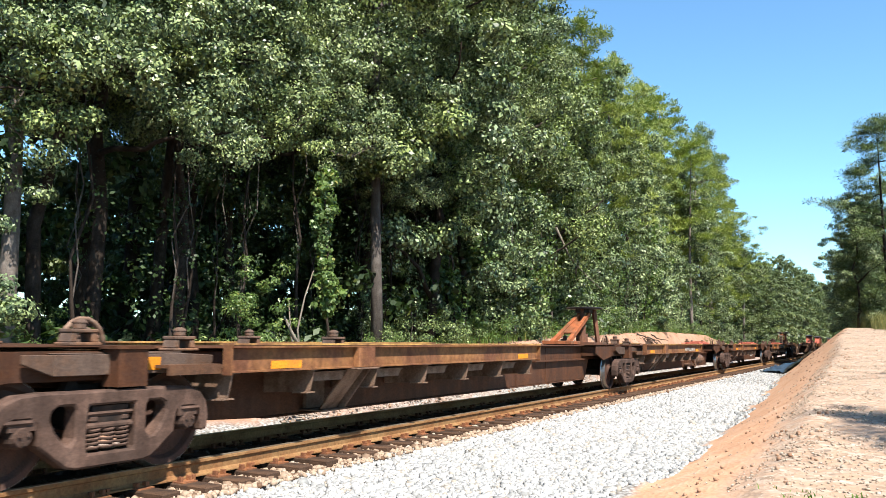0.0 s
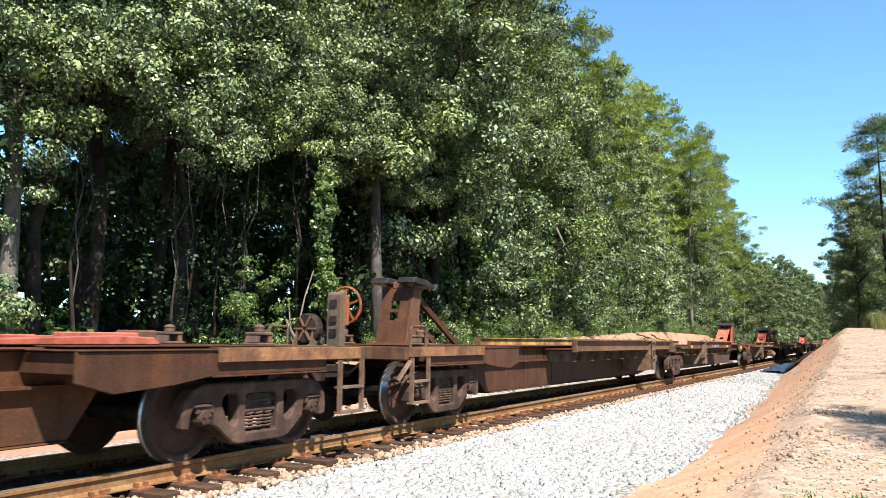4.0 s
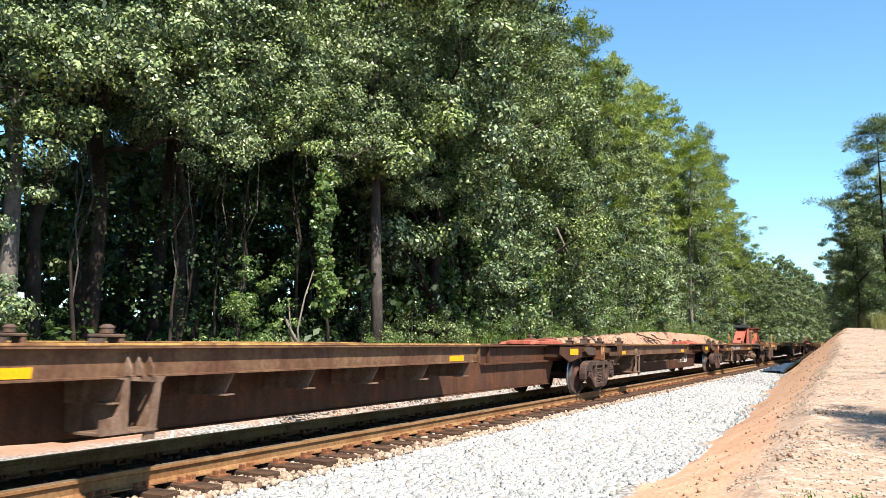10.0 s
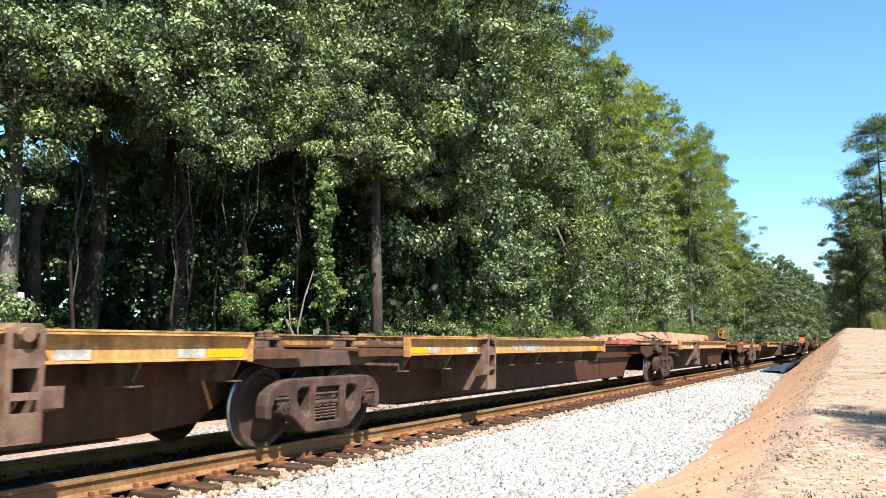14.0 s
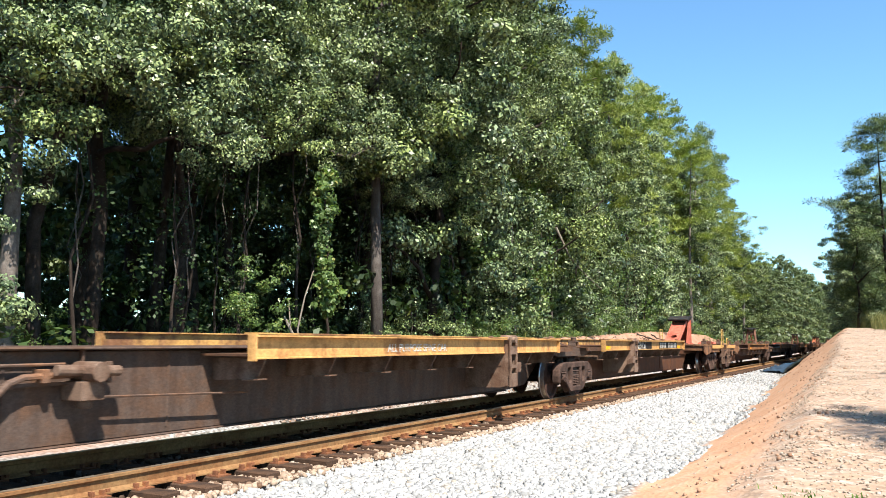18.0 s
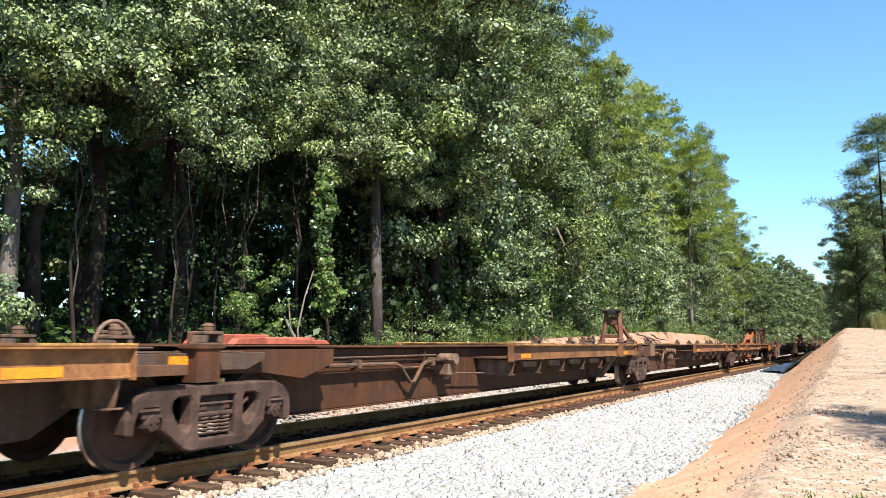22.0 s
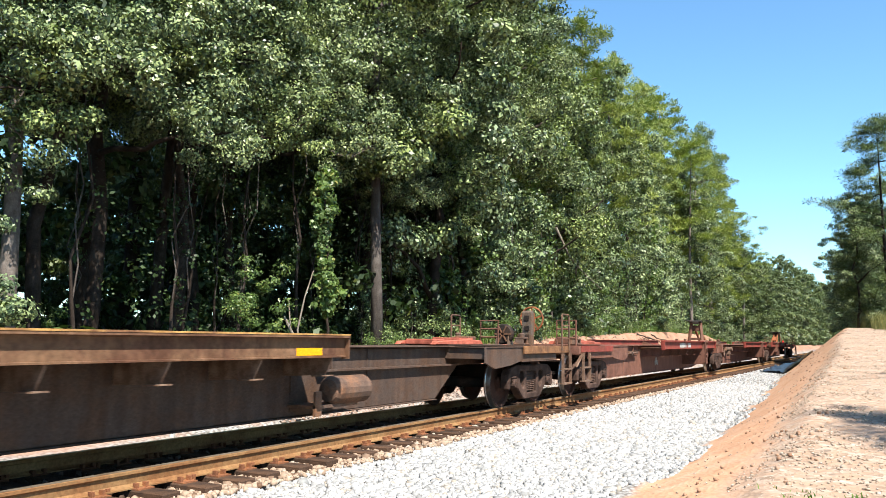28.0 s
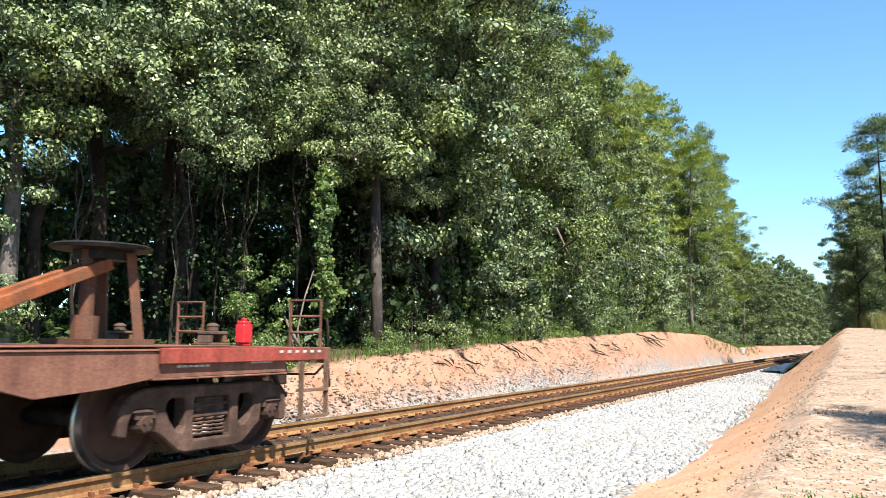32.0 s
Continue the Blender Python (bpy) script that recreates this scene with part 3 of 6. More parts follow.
def shrub(seed, width, height, clumps, per, material, leaf=0.13, name="shrub", label="leafy green undergrowth shrub at the wood's edge"):
    rng = random.Random(seed)
    bush = thing(name, label, "shrub", "undergrowth")
    centres = [(rng.gauss(0, width * 0.32), rng.gauss(0, width * 0.22), height * rng.random() ** 1.2 + 0.15) for _ in range(clumps)]
    for c in centres[::6][:8]:
        part("stem", lambda bm: bm_tube(bm, bent((c[0] * 0.4, c[1] * 0.4, -0.3), c, 0.15, rng, 4), [0.03, 0.025, 0.02, 0.015, 0.008], 5), "bark", bush)
    V, F = leaf_arrays(centres, [rng.uniform(0.3, 0.6) for _ in centres], per, leaf, seed)
    crown = new("leaves", quads_mesh("leaves", V, F, material))
    crown.parent = bush
    return bush


def plant(kinds, rows, rng):
    """Set trees: the first of each kind is moved into place, the rest are copies. Rows of (kind, x, y, scale, turn)."""
    used = set()
    for kind, x, y, s, turn in rows:
        z = float(ground_z(x, y)) - 0.05
        m = pose(x, y, z, rng.uniform(-2, 2), rng.uniform(-2, 2), turn) @ Matrix.Diagonal((s, s, s, 1))
        if kind in used:
            copy_thing(kinds[kind], m)
        else:
            kinds[kind].matrix_basis = m
            used.add(kind)


KINDS = {
    "oak": broadleaf(1, 20, 4.8, 6.6, 30, 500, "leaf", 0.078),
    "gum": broadleaf(2, 18, 4.0, 6.2, 27, 480, "leaf_cool", 0.077),
    "tall": broadleaf(3, 23, 4.6, 8.4, 26, 480, "leaf", 0.08),
    "pale": broadleaf(13, 20, 3.6, 5.6, 20, 340, "leaf_cool", 0.1, "bark_grey", 0.15, 0.08),
    "young": broadleaf(4, 12, 2.9, 1.0, 20, 300, "leaf_cool", 0.09, clump=0.5),
    "slim": broadleaf(6, 16, 3.0, 6.2, 20, 400, "leaf_cool", 0.077),
    "spread": broadleaf(14, 17, 4.8, 7.2, 27, 500, "leaf_cool", 0.078),
    "oak_mid": broadleaf(15, 20, 4.8, 3.6, 32, 320, "leaf", 0.125, clump=0.72),
    "gum_mid": broadleaf(16, 18, 4.0, 2.4, 28, 320, "leaf_cool", 0.12, clump=0.68),
    "tall_mid": broadleaf(17, 23, 4.6, 5.0, 32, 320, "leaf", 0.13, clump=0.75),
    "young_mid": broadleaf(18, 12, 2.9, 0.8, 24, 250, "leaf_cool", 0.12, clump=0.55),
    "pine": pine(7, 22, 4.2, 3, 64, "needle", tuft=0.6, per=120),
    "pine_open": pine(8, 24, 5.4, 10.5, 34, "needle", tuft=0.65, per=130),
    "pine_dark": pine(9, 21, 5.4, 1.5, 90, "needle_dark", "bark", 0.85, 130),
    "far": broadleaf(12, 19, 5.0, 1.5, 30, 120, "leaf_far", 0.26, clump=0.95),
}
second_row = [
    ("tall", 13.2, 13.0, 1.00, 20), ("oak", 9.6, 11.0, 1.00, 220), ("tall", 16.0, 11.8, 1.05, 70), ("tall", 18.6, 12.6, 0.95, 210),
    ("tall_mid", 21.5, 12.5, 1.00, 140), ("gum_mid", 25.5, 12.0, 1.15, 210), ("oak_mid", 30.0, 12.8, 1.10, 280), ("tall_mid", 35.0, 12.5, 1.05, 30),
    ("oak_mid", 40.0, 12.0, 1.0, 100), ("pine", 45.0, 12.0, 0.9, 160), ("oak_mid", 51.0, 13.0, 0.90, 220), ("pine", 58.0, 13.0, 0.92, 20),
    ("oak_mid", 66.0, 13.0, 0.97, 60), ("pine", 75.0, 13.0, 1.02, 290), ("far", 90.0, 14.0, 0.97, 10), ("far", 110.0, 14.0, 0.97, 130),
]
edge_near = [
    ("oak", 12.6, 9.2, 1.08, 80), ("slim", 15.4, 8.4, 1.00, 10), ("gum", 17.6, 9.0, 1.10, 130), ("pale", 19.8, 5.5, 0.95, 200),
    ("gum", 11.8, 8.0, 0.95, 300), ("young", 8.5, 8.3, 0.80, 40), ("oak", 14.2, 8.6, 0.90, 170), ("spread", 10.6, 7.8, 1.00, 0),
    ("spread", 14.0, 7.6, 0.95, 130), ("pine_open", 9.66, 7.5, 0.80, 0),
]
edge_middle = [
    ("oak_mid", 21.6, 7.2, 0.95, 300), ("gum_mid", 24.5, 6.4, 1.00, 40), ("young_mid", 27.0, 6.2, 1.00, 0), ("gum_mid", 30.0, 6.6, 0.95, 220),
    ("oak_mid", 33.5, 7.6, 0.95, 150), ("young_mid", 36.0, 6.4, 1.05, 90), ("pine", 40.0, 7.6, 0.80, 30), ("young_mid", 43.5, 6.4, 0.98, 190),
    ("spread", 22.8, 7.2, 0.95, 250), ("spread", 28.2, 7.6, 1.00, 60), ("pine", 36.5, 8.2, 0.86, 120),
]
edge_farther = [
    ("pine", 45.0, 8.0, 0.93, 200), ("young_mid", 51.0, 6.4, 1.13, 290), ("pine", 52.5, 7.6, 0.94, 320), ("pine", 58.0, 8.0, 0.94, 20),
    ("young_mid", 57.0, 6.6, 1.00, 50), ("young_mid", 64.0, 7.0, 1.07, 140), ("pine", 66.0, 7.6, 1.0, 100), ("young_mid", 76.0, 6.6, 1.07, 70),
    ("pine", 62.0, 9.4, 0.93, 75), ("gum_mid", 69.0, 8.0, 0.72, 160),
]
edge_far = [
    ("pine_open", 64.0, 5.0, 0.8, 60), ("young_mid", 84.0, 8.0, 1.17, 240), ("pine", 90.0, 8.0, 1.06, 170), ("far", 99.0, 8.0, 0.78, 20),
    ("pine_open", 106.0, 6.8, 0.88, 250), ("far", 114.0, 9.5, 0.82, 100), ("far", 128.0, 9.5, 0.77, 200), ("far", 144.0, 9.5, 0.72, 10),
    ("far", 163.0, 9.5, 0.76, 80), ("far", 186.0, 9.5, 0.77, 150), ("far", 214.0, 9.0, 0.85, 30), ("far", 250.0, 9.0, 0.95, 300),
    ("far", 300.0, 8.0, 1.05, 60), ("pine", 78.0, 7.8, 1.04, 260), ("pine", 97.0, 8.8, 0.85, 45),
]
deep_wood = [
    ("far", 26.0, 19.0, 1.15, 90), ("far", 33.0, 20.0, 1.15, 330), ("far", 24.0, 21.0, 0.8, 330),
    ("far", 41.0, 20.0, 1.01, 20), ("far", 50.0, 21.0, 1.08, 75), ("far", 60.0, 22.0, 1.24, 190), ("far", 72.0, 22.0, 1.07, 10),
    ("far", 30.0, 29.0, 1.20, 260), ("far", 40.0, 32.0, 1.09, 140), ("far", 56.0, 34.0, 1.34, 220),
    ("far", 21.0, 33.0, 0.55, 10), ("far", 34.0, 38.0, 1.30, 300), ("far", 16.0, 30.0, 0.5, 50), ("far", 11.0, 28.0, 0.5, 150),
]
behind_road = [
    ("pine_dark", 63.0, -8.5, 0.70, 10), ("pine_dark", 71.0, -7.9, 0.66, 80), ("pine_dark", 82.0, -6.4, 0.52, 150), ("pine_dark", 70.0, -12.1, 0.86, 300),
    ("pine_dark", 86.0, -10.6, 0.84, 30), ("gum_mid", 76.0, -8.6, 0.62, 0), ("oak_mid", 84.0, -7.6, 0.56, 70), ("young_mid", 68.0, -6.6, 0.72, 20),
    ("young_mid", 84.0, -5.4, 0.66, 120), ("gum", 7.4, -13.9, 0.54, 30), ("gum", 15.6, -15.0, 0.56, 130), ("young_mid", 62.0, -6.5, 0.78, 60),
]
behind_road_far = [
    ("pine_dark", 92.0, -6.0, 0.66, 220), ("pine_dark", 102.0, -5.6, 0.6, 20), ("pine_dark", 112.0, -5.4, 0.57, 260), ("pine_dark", 126.0, -5.4, 0.54, 350),
    ("pine_dark", 145.0, -5.4, 0.56, 50), ("pine_dark", 168.0, -5.4, 0.56, 110), ("gum_mid", 95.0, -7.2, 0.58, 170), ("young_mid", 96.0, -5.0, 0.72, 220),
    ("far", 110.0, -8.6, 0.60, 20), ("far", 130.0, -8.6, 0.60, 120),
]
forest = second_row + edge_near + edge_middle + edge_farther + edge_far + deep_wood + behind_road + behind_road_far
plant(KINDS, forest, random.Random(11))



def bough(seed, reach, material):
    """A leafy limb of an edge tree that hangs out over the cut: crooked wood and a ragged mass of leaf clumps."""
    rng = random.Random(seed)
    t = thing("leafy_bough", "sunlit leafy bough reaching out from the wood's edge", "branch", "boughs over the cut")
    root = Vector((0.6, 4.2, -0.4))
    part("limb", lambda bm: bm_tube(bm, bent(root, (0, 0, 0), 0.3, rng, 7), [0.1 - 0.011 * k for k in range(8)], 7), "bark", t, smooth=True)
    centres, radii = [], []
    for k in range(26):
        a, b = rng.uniform(0, 6.283), rng.random() ** 0.5
        c = Vector((reach * b * math.cos(a), reach * 0.6 * rng.uniform(-1, 1) + 0.4, reach * 0.62 * b * math.sin(a)))
        centres.append(tuple(c))
        radii.append(rng.uniform(0.28, 0.62))
        if k % 6 == 0:
            part("twig", lambda bm: bm_tube(bm, bent((0.1, 0.7, -0.05), c, 0.12, rng, 4), [0.035, 0.03, 0.022, 0.016, 0.008], 5), "bark", t)
    V, F = leaf_arrays(centres, radii, 210, 0.088, seed, 0.75, 0.9, 0.62)
    leaves = new("leaves", quads_mesh("leaves", V, F, material))
    leaves.parent = t
    return t


BOUGHS = {"broad": bough(41, 1.7, "leaf"), "cool": bough(42, 1.5, "leaf_cool"), "ragged": bough(43, 1.9, "leaf_cool")}
hanging = [
    ("broad", 8.99, 6.00, 5.98, 0.9, -25), ("cool", 9.41, 5.40, 6.99, 0.9, 12), ("ragged", 10.64, 5.20, 6.70, 1.0, -1), ("broad", 11.86, 5.40, 8.00, 1.0, -14),
    ("cool", 12.72, 4.80, 5.72, 0.85, 23), ("ragged", 13.65, 5.00, 7.90, 1.0, 10), ("broad", 15.10, 4.60, 6.54, 0.8, -3), ("cool", 16.82, 5.00, 9.43, 1.1, -16),
    ("ragged", 17.83, 4.60, 6.75, 0.8, 21), ("broad", 20.27, 4.60, 7.49, 0.9, 8), ("cool", 19.73, 5.00, 9.23, 1.1, -5), ("ragged", 22.96, 5.00, 10.42, 1.2, -18),
    ("broad", 24.69, 5.20, 7.28, 0.9, 19), ("cool", 27.67, 5.00, 9.74, 1.2, 6), ("ragged", 31.57, 5.00, 9.23, 1.1, -7), ("broad", 28.00, 5.40, 12.76, 1.2, -20),
    ("ragged", 36.15, 5.20, 7.32, 1.0, 4), ("broad", 30.45, 5.20, 5.32, 0.7, -9),
    ("cool", 22.26, 5.20, 6.25, 0.75, 15), ("ragged", 20.48, 5.60, 6.06, 0.6, -12), ("broad", 25.58, 5.40, 5.60, 0.7, 9), ("ragged", 16.87, 4.80, 7.85, 0.8, 2),
]
set_once = set()
for kind, x, y, z, s, turn in hanging:
    m = pose(x, y, z, 0, 0, turn) @ Matrix.Diagonal((s, s, s, 1))
    if kind in set_once:
        copy_thing(BOUGHS[kind], m)
    else:
        BOUGHS[kind].matrix_basis = m
        set_once.add(kind)

SHRUBS = {
    "bush": shrub(21, 3.4, 2.6, 30, 110, "leaf_cool"),
    "vine": shrub(22, 3.0, 4.6, 36, 110, "leaf_vine", 0.12, "vine_thicket", "bright green vines draped over saplings by the bank"),
    "low": shrub(23, 2.6, 1.2, 22, 110, "leaf", 0.1),
    # shade and thicket: the wood's shade is put into their leaf colour
    "shade": shrub(26, 3.6, 3.4, 34, 110, "leaf_shaded", 0.14),
    "thicket": shrub(25, 8.0, 8.5, 110, 80, "leaf_shaded", 0.3, "thicket", "dense sapling thicket inside the wood, leaves darkened for shade"),
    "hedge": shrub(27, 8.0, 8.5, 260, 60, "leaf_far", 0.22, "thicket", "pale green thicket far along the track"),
    "sapling": sapling(28, 6.5, "leaf_vine", 46, 46, 0.12),
    "draped": sapling(29, 5.0, "leaf_cool", 44, 46, 0.12, 0.62),
    # spindly leaves are also coloured dark for the wood's shade
    "spindly": sapling(30, 7.5, "leaf_shaded", 26, 22, 0.09, 0.7),
    "weed": shrub(24, 2.0, 0.9, 16, 100, "leaf_vine", 0.1, "weeds", "pale green weeds on the bank's top"),
}
bush_rng = random.Random(17)
undergrowth = [("vine", 14.3, 5.5, 0.55, 0), ("weed", 8.4, 5.6, 1.0, 0), ("vine", 8.5, 5.8, 0.5, 40), ("low", 12.0, 5.2, 0.8, 0), ("low", 14.6, 5.0, 0.7, 30), ("low", 20.2, 5.3, 0.7, 90)]
for i in range(13):
    undergrowth.append((("vine", "bush")[i % 2], 21.5 + i * 3.2, 5.6 + (1.0 if i < 3 else 0.0) + bush_rng.uniform(-0.3, 0.9), (0.5 if i < 3 else 1.0) * bush_rng.uniform(0.8, 1.15), bush_rng.uniform(0, 360)))
for i in range(14):
    undergrowth.append((("weed", "low")[i % 2], 19.0 + i * 3.6, 4.75 + bush_rng.uniform(-0.2, 0.3), bush_rng.uniform(0.5, 0.9), bush_rng.uniform(0, 360)))
for i in range(16):
    undergrowth.append(("bush", 66.0 + i * 8.0, 5.8 + bush_rng.uniform(-0.5, 1.5), bush_rng.uniform(0.9, 1.5), bush_rng.uniform(0, 360)))
for i in range(12):
    undergrowth.append(("shade", 10.5 + i * 4.0, 8.5 + bush_rng.uniform(-0.5, 1.5), bush_rng.uniform(0.9, 1.5), bush_rng.uniform(0, 360)))
for i in range(6):
    undergrowth.append(("bush", 58.0 + i * 12.0, -9.4 + i * 0.4, bush_rng.uniform(0.9, 1.4), bush_rng.uniform(0, 360)))
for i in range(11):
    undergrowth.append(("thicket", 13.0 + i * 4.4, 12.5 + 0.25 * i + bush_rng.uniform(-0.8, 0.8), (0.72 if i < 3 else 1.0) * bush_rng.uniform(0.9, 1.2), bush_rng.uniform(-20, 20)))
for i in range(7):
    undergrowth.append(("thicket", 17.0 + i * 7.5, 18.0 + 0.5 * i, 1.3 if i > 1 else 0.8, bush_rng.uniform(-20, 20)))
for i in range(10):
    undergrowth.append(("thicket", 66.0 + i * 16.0, 10.0 - 0.1 * i, 1.0, bush_rng.uniform(-20, 20)))
for i in range(5):
    undergrowth.append(("thicket", 66.0 + i * 18.0, -12.0 + 0.8 * i, 0.9, bush_rng.uniform(-20, 20)))
for i in range(16):
    undergrowth.append(("hedge", 118.0 + i * 17.0, 8.3 + bush_rng.uniform(-0.4, 1.0), 1.25 + 0.03 * i, bush_rng.uniform(-20, 20)))
for i in range(9):
    undergrowth.append(("hedge", 420.0 + i * 3.0, -10.0 + i * 2.4, 1.5, bush_rng.uniform(-20, 20)))
for x, y, s in ((3.0, 15.0, 0.7), (7.5, 15.5, 0.7), (0.0, 20.0, 0.8), (9.0, 19.0, 0.8), (5.2, 20.0, 0.9), (8.6, 13.4, 0.6), (6.0, 12.0, 0.6)):
    undergrowth.append(("thicket", x, y, s, bush_rng.uniform(0, 360)))
for x, y, s in ((9.2, 6.9, 0.5), (9.8, 7.6, 0.8), (10.6, 8.3, 1.0), (8.9, 8.0, 0.9)):
    undergrowth.append(("vine", x, y, s * 0.75, bush_rng.uniform(0, 360)))
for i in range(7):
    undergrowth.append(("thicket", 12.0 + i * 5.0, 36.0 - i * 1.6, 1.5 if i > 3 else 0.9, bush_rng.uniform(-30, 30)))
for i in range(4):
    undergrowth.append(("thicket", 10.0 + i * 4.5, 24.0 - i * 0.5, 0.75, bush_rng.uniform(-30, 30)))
for i in range(18):
    undergrowth.append((("sapling", "draped", "draped")[i % 3], 25.5 + i * 2.1, 5.5 + bush_rng.uniform(-0.3, 0.6), bush_rng.uniform(0.8, 1.2), bush_rng.uniform(0, 360)))
for i in range(16):
    undergrowth.append(("spindly", 10.6 + i * 0.95, 6.6 + bush_rng.uniform(-0.7, 1.6), bush_rng.uniform(0.7, 1.1), bush_rng.uniform(0, 360)))
for x, y, k in ((20.9, 6.8, 0.5), (23.6, 6.6, 0.6)):
    undergrowth.append(("draped", x, y, k, bush_rng.uniform(0, 360)))
for x, y, k in ((13.6, 5.2, 0.36),):
    undergrowth.append(("vine", x, y, k, bush_rng.uniform(0, 360)))
plant(SHRUBS, undergrowth, bush_rng)


def hanging_vine(x, y, z0, z1, width, seed):
    rng = random.Random(seed)
    v = thing("hanging_vine", "bright green leafy vine hanging from a branch", "vine", at=pose(x, y, 0))
    path = [(0.16 * math.sin(z * 1.1), 0.1 * math.cos(z), z) for z in np.linspace(z0, z1, 12)]
    part("vine_stem", lambda bm: bm_tube(bm, path, 0.03, 6), "bark", v)
    centres = []
    for i in range(120):
        k = (i + rng.random()) / 120
        z = z0 + (z1 - z0) * k
        w = width * (0.5 + 0.5 * math.sin(9 * k + 0.6)) * (0.55 + 0.45 * math.sin(math.pi * k)) + 0.12
        centres.append((0.16 * math.sin(z * 1.1) + rng.gauss(0, w * 0.34), rng.gauss(0, w * 0.25), z))
    V, F = leaf_arrays(centres, [rng.uniform(0.1, 0.2) for _ in centres], 26, 0.1, seed, 0.9, 0.6, 0.85)
    leaves = new("leaves", quads_mesh("leaves", V, F, "leaf_vine"))
    leaves.parent = v


hanging_vine(16.0, 4.6, 1.9, 5.55, 0.62, 31)
hanging_vine(31.0, 5.4, 1.8, 4.6, 0.7, 32)


def dead_branch(points, r, label):
    ends = [Vector(p) for p in points]
    b = thing("dead_branch", label, "branch", at=Matrix.Translation(ends[0]))
    part("limb", lambda bm: bm_tube(bm, [p - ends[0] for p in ends], [r * (1 - 0.7 * i / len(ends)) for i in range(len(ends))], 7), "dead", b, smooth=True)


dead_branch([(18.5, 4.7, 6.6), (17.9, 4.7, 6.55), (17.3, 4.8, 6.15), (16.8, 4.9, 6.1), (16.3, 5.0, 6.2)], 0.07, "crooked grey bough holding a hanging vine")
dead_branch([(15.4, 4.7, 0.9), (15.0, 4.75, 1.35), (14.7, 4.8, 1.8)], 0.05, "bleached broken branch leaning in the weeds")
dead_branch([(15.3, 4.75, 0.8), (15.2, 4.8, 1.5), (15.5, 4.85, 2.3), (15.9, 4.9, 3.0)], 0.03, "thin grey dead sapling")
dead_branch([(15.1, 4.75, 0.8), (14.95, 4.8, 1.4), (14.9, 4.85, 2.2)], 0.025, "thin grey dead sapling")
dead_branch([(34.0, 5.2, 6.5), (35.0, 4.9, 5.2), (37.0, 4.7, 4.4), (39.0, 4.6, 3.9)], 0.06, "drooping bare grey bough at the wood's edge")


def blades(name, pts, height, seed, material, label):
    """Narrow bent grass blades, a few at each point."""
    rng = np.random.default_rng(seed)
    p = np.repeat(np.asarray(pts), 7, 0)
    n = len(p)
    p = p + rng.normal(0, 0.05, (n, 3)) * np.array([1, 1, 0])
    a = rng.uniform(0, 6.283, n)
    side = np.stack([np.cos(a), np.sin(a), np.zeros(n)], 1) * 0.006
    lean = rng.normal(0, 0.35, (n, 3)) * np.array([1, 1, 0])
    h = height * rng.uniform(0.5, 1.2, (n, 1))
    up = np.array([0, 0, 1.0])
    mid, tip = p + (up + lean * 0.5) * h * 0.6, p + (up * 0.85 + lean * 1.3) * h
    V = np.stack([p - side, p + side, mid + side * 0.8, tip + side * 0.15, tip - side * 0.15, mid - side * 0.8], 1)
    F = (np.arange(n)[:, None, None] * 6 + np.array([(0, 1, 2, 5), (5, 2, 3, 4)])[None]).reshape(-1, 4)
    tagged(new(name, quads_mesh(name, V.reshape(-1, 3), F, material)), label, "grass", kind="stuff")


blades("road_grass", np.concatenate([spread(70, 6.3, 7.9, -8.2, -6.4, 51), spread(60, 9.0, 16.0, -9.5, -7.6, 52)]), 0.06, 53, "grass_green", "short green grass tufts in the stony road")
blades("dry_grass", np.concatenate([spread(420, 44.0, 60.0, -10.0, -7.4, 54), spread(160, 60.0, 72.0, -9.0, -6.4, 55)]), 1.0, 56, "grass", "tall dry yellow grass beside the road crest")
blades("bank_grass", np.concatenate([spread(500, 10.0, 60.0, 4.3, 5.2, 57), spread(500, 62.0, 95.0, 3.4, 6.0, 58)]), 0.42, 59, "grass_green", "rough green grass along the bank's brow")


def plastic_sheet():
    """Crumpled black sheet laid on the slope between ballast and road."""
    xs, ys = np.linspace(47, 92, 110), np.linspace(-3.9, -1.75, 26)
    X, Y = np.meshgrid(xs, ys)
    Z = ground_z(X, Y) + 0.1
    flat = [noise.fractal((x * 0.9, y * 2.4, 3.0), 0.7, 2.0, 4) for x, y in zip(X.ravel(), Y.ravel())]
    Z = Z + 0.16 * np.abs(np.array(flat).reshape(X.shape))
    idx = np.arange(X.size).reshape(X.shape)
    F = np.stack([idx[:-1, :-1].ravel(), idx[:-1, 1:].ravel(), idx[1:, 1:].ravel(), idx[1:, :-1].ravel()], 1)
    tagged(new("plastic_sheet", quads_mesh("plastic_sheet", np.stack([X.ravel(), Y.ravel(), Z.ravel()], 1), F, "plastic")), "crumpled black plastic sheet laid on the slope", "plastic sheet")


plastic_sheet()
clods = np.concatenate([spread(260, 6.5, 30, -6.7, -5.4, 61, 1.2, lift=0.005), spread(160, 30, 60, -6.2, -4.2, 62, lift=0.02)])
tagged(new("clay_clods", scatter_mesh("clay_clods", clods, 0.036, 63, "clod")), "crumbled orange clay clods along the road's edge", "clods", kind="stuff")
rubble = spread(1500, 12.5, 46, 2.7, 4.2, 64, 1.2, lift=0.0)
tagged(new("bank_rubble", scatter_mesh("bank_rubble", rubble, 0.045, 65, "clod")), "loose clay crumbs on the cut bank", "clods", kind="stuff")
board = thing("board", "small white board standing beside the track", "board", at=pose(79.0, 3.4, float(ground_z(79.0, 3.4)) - 0.03))
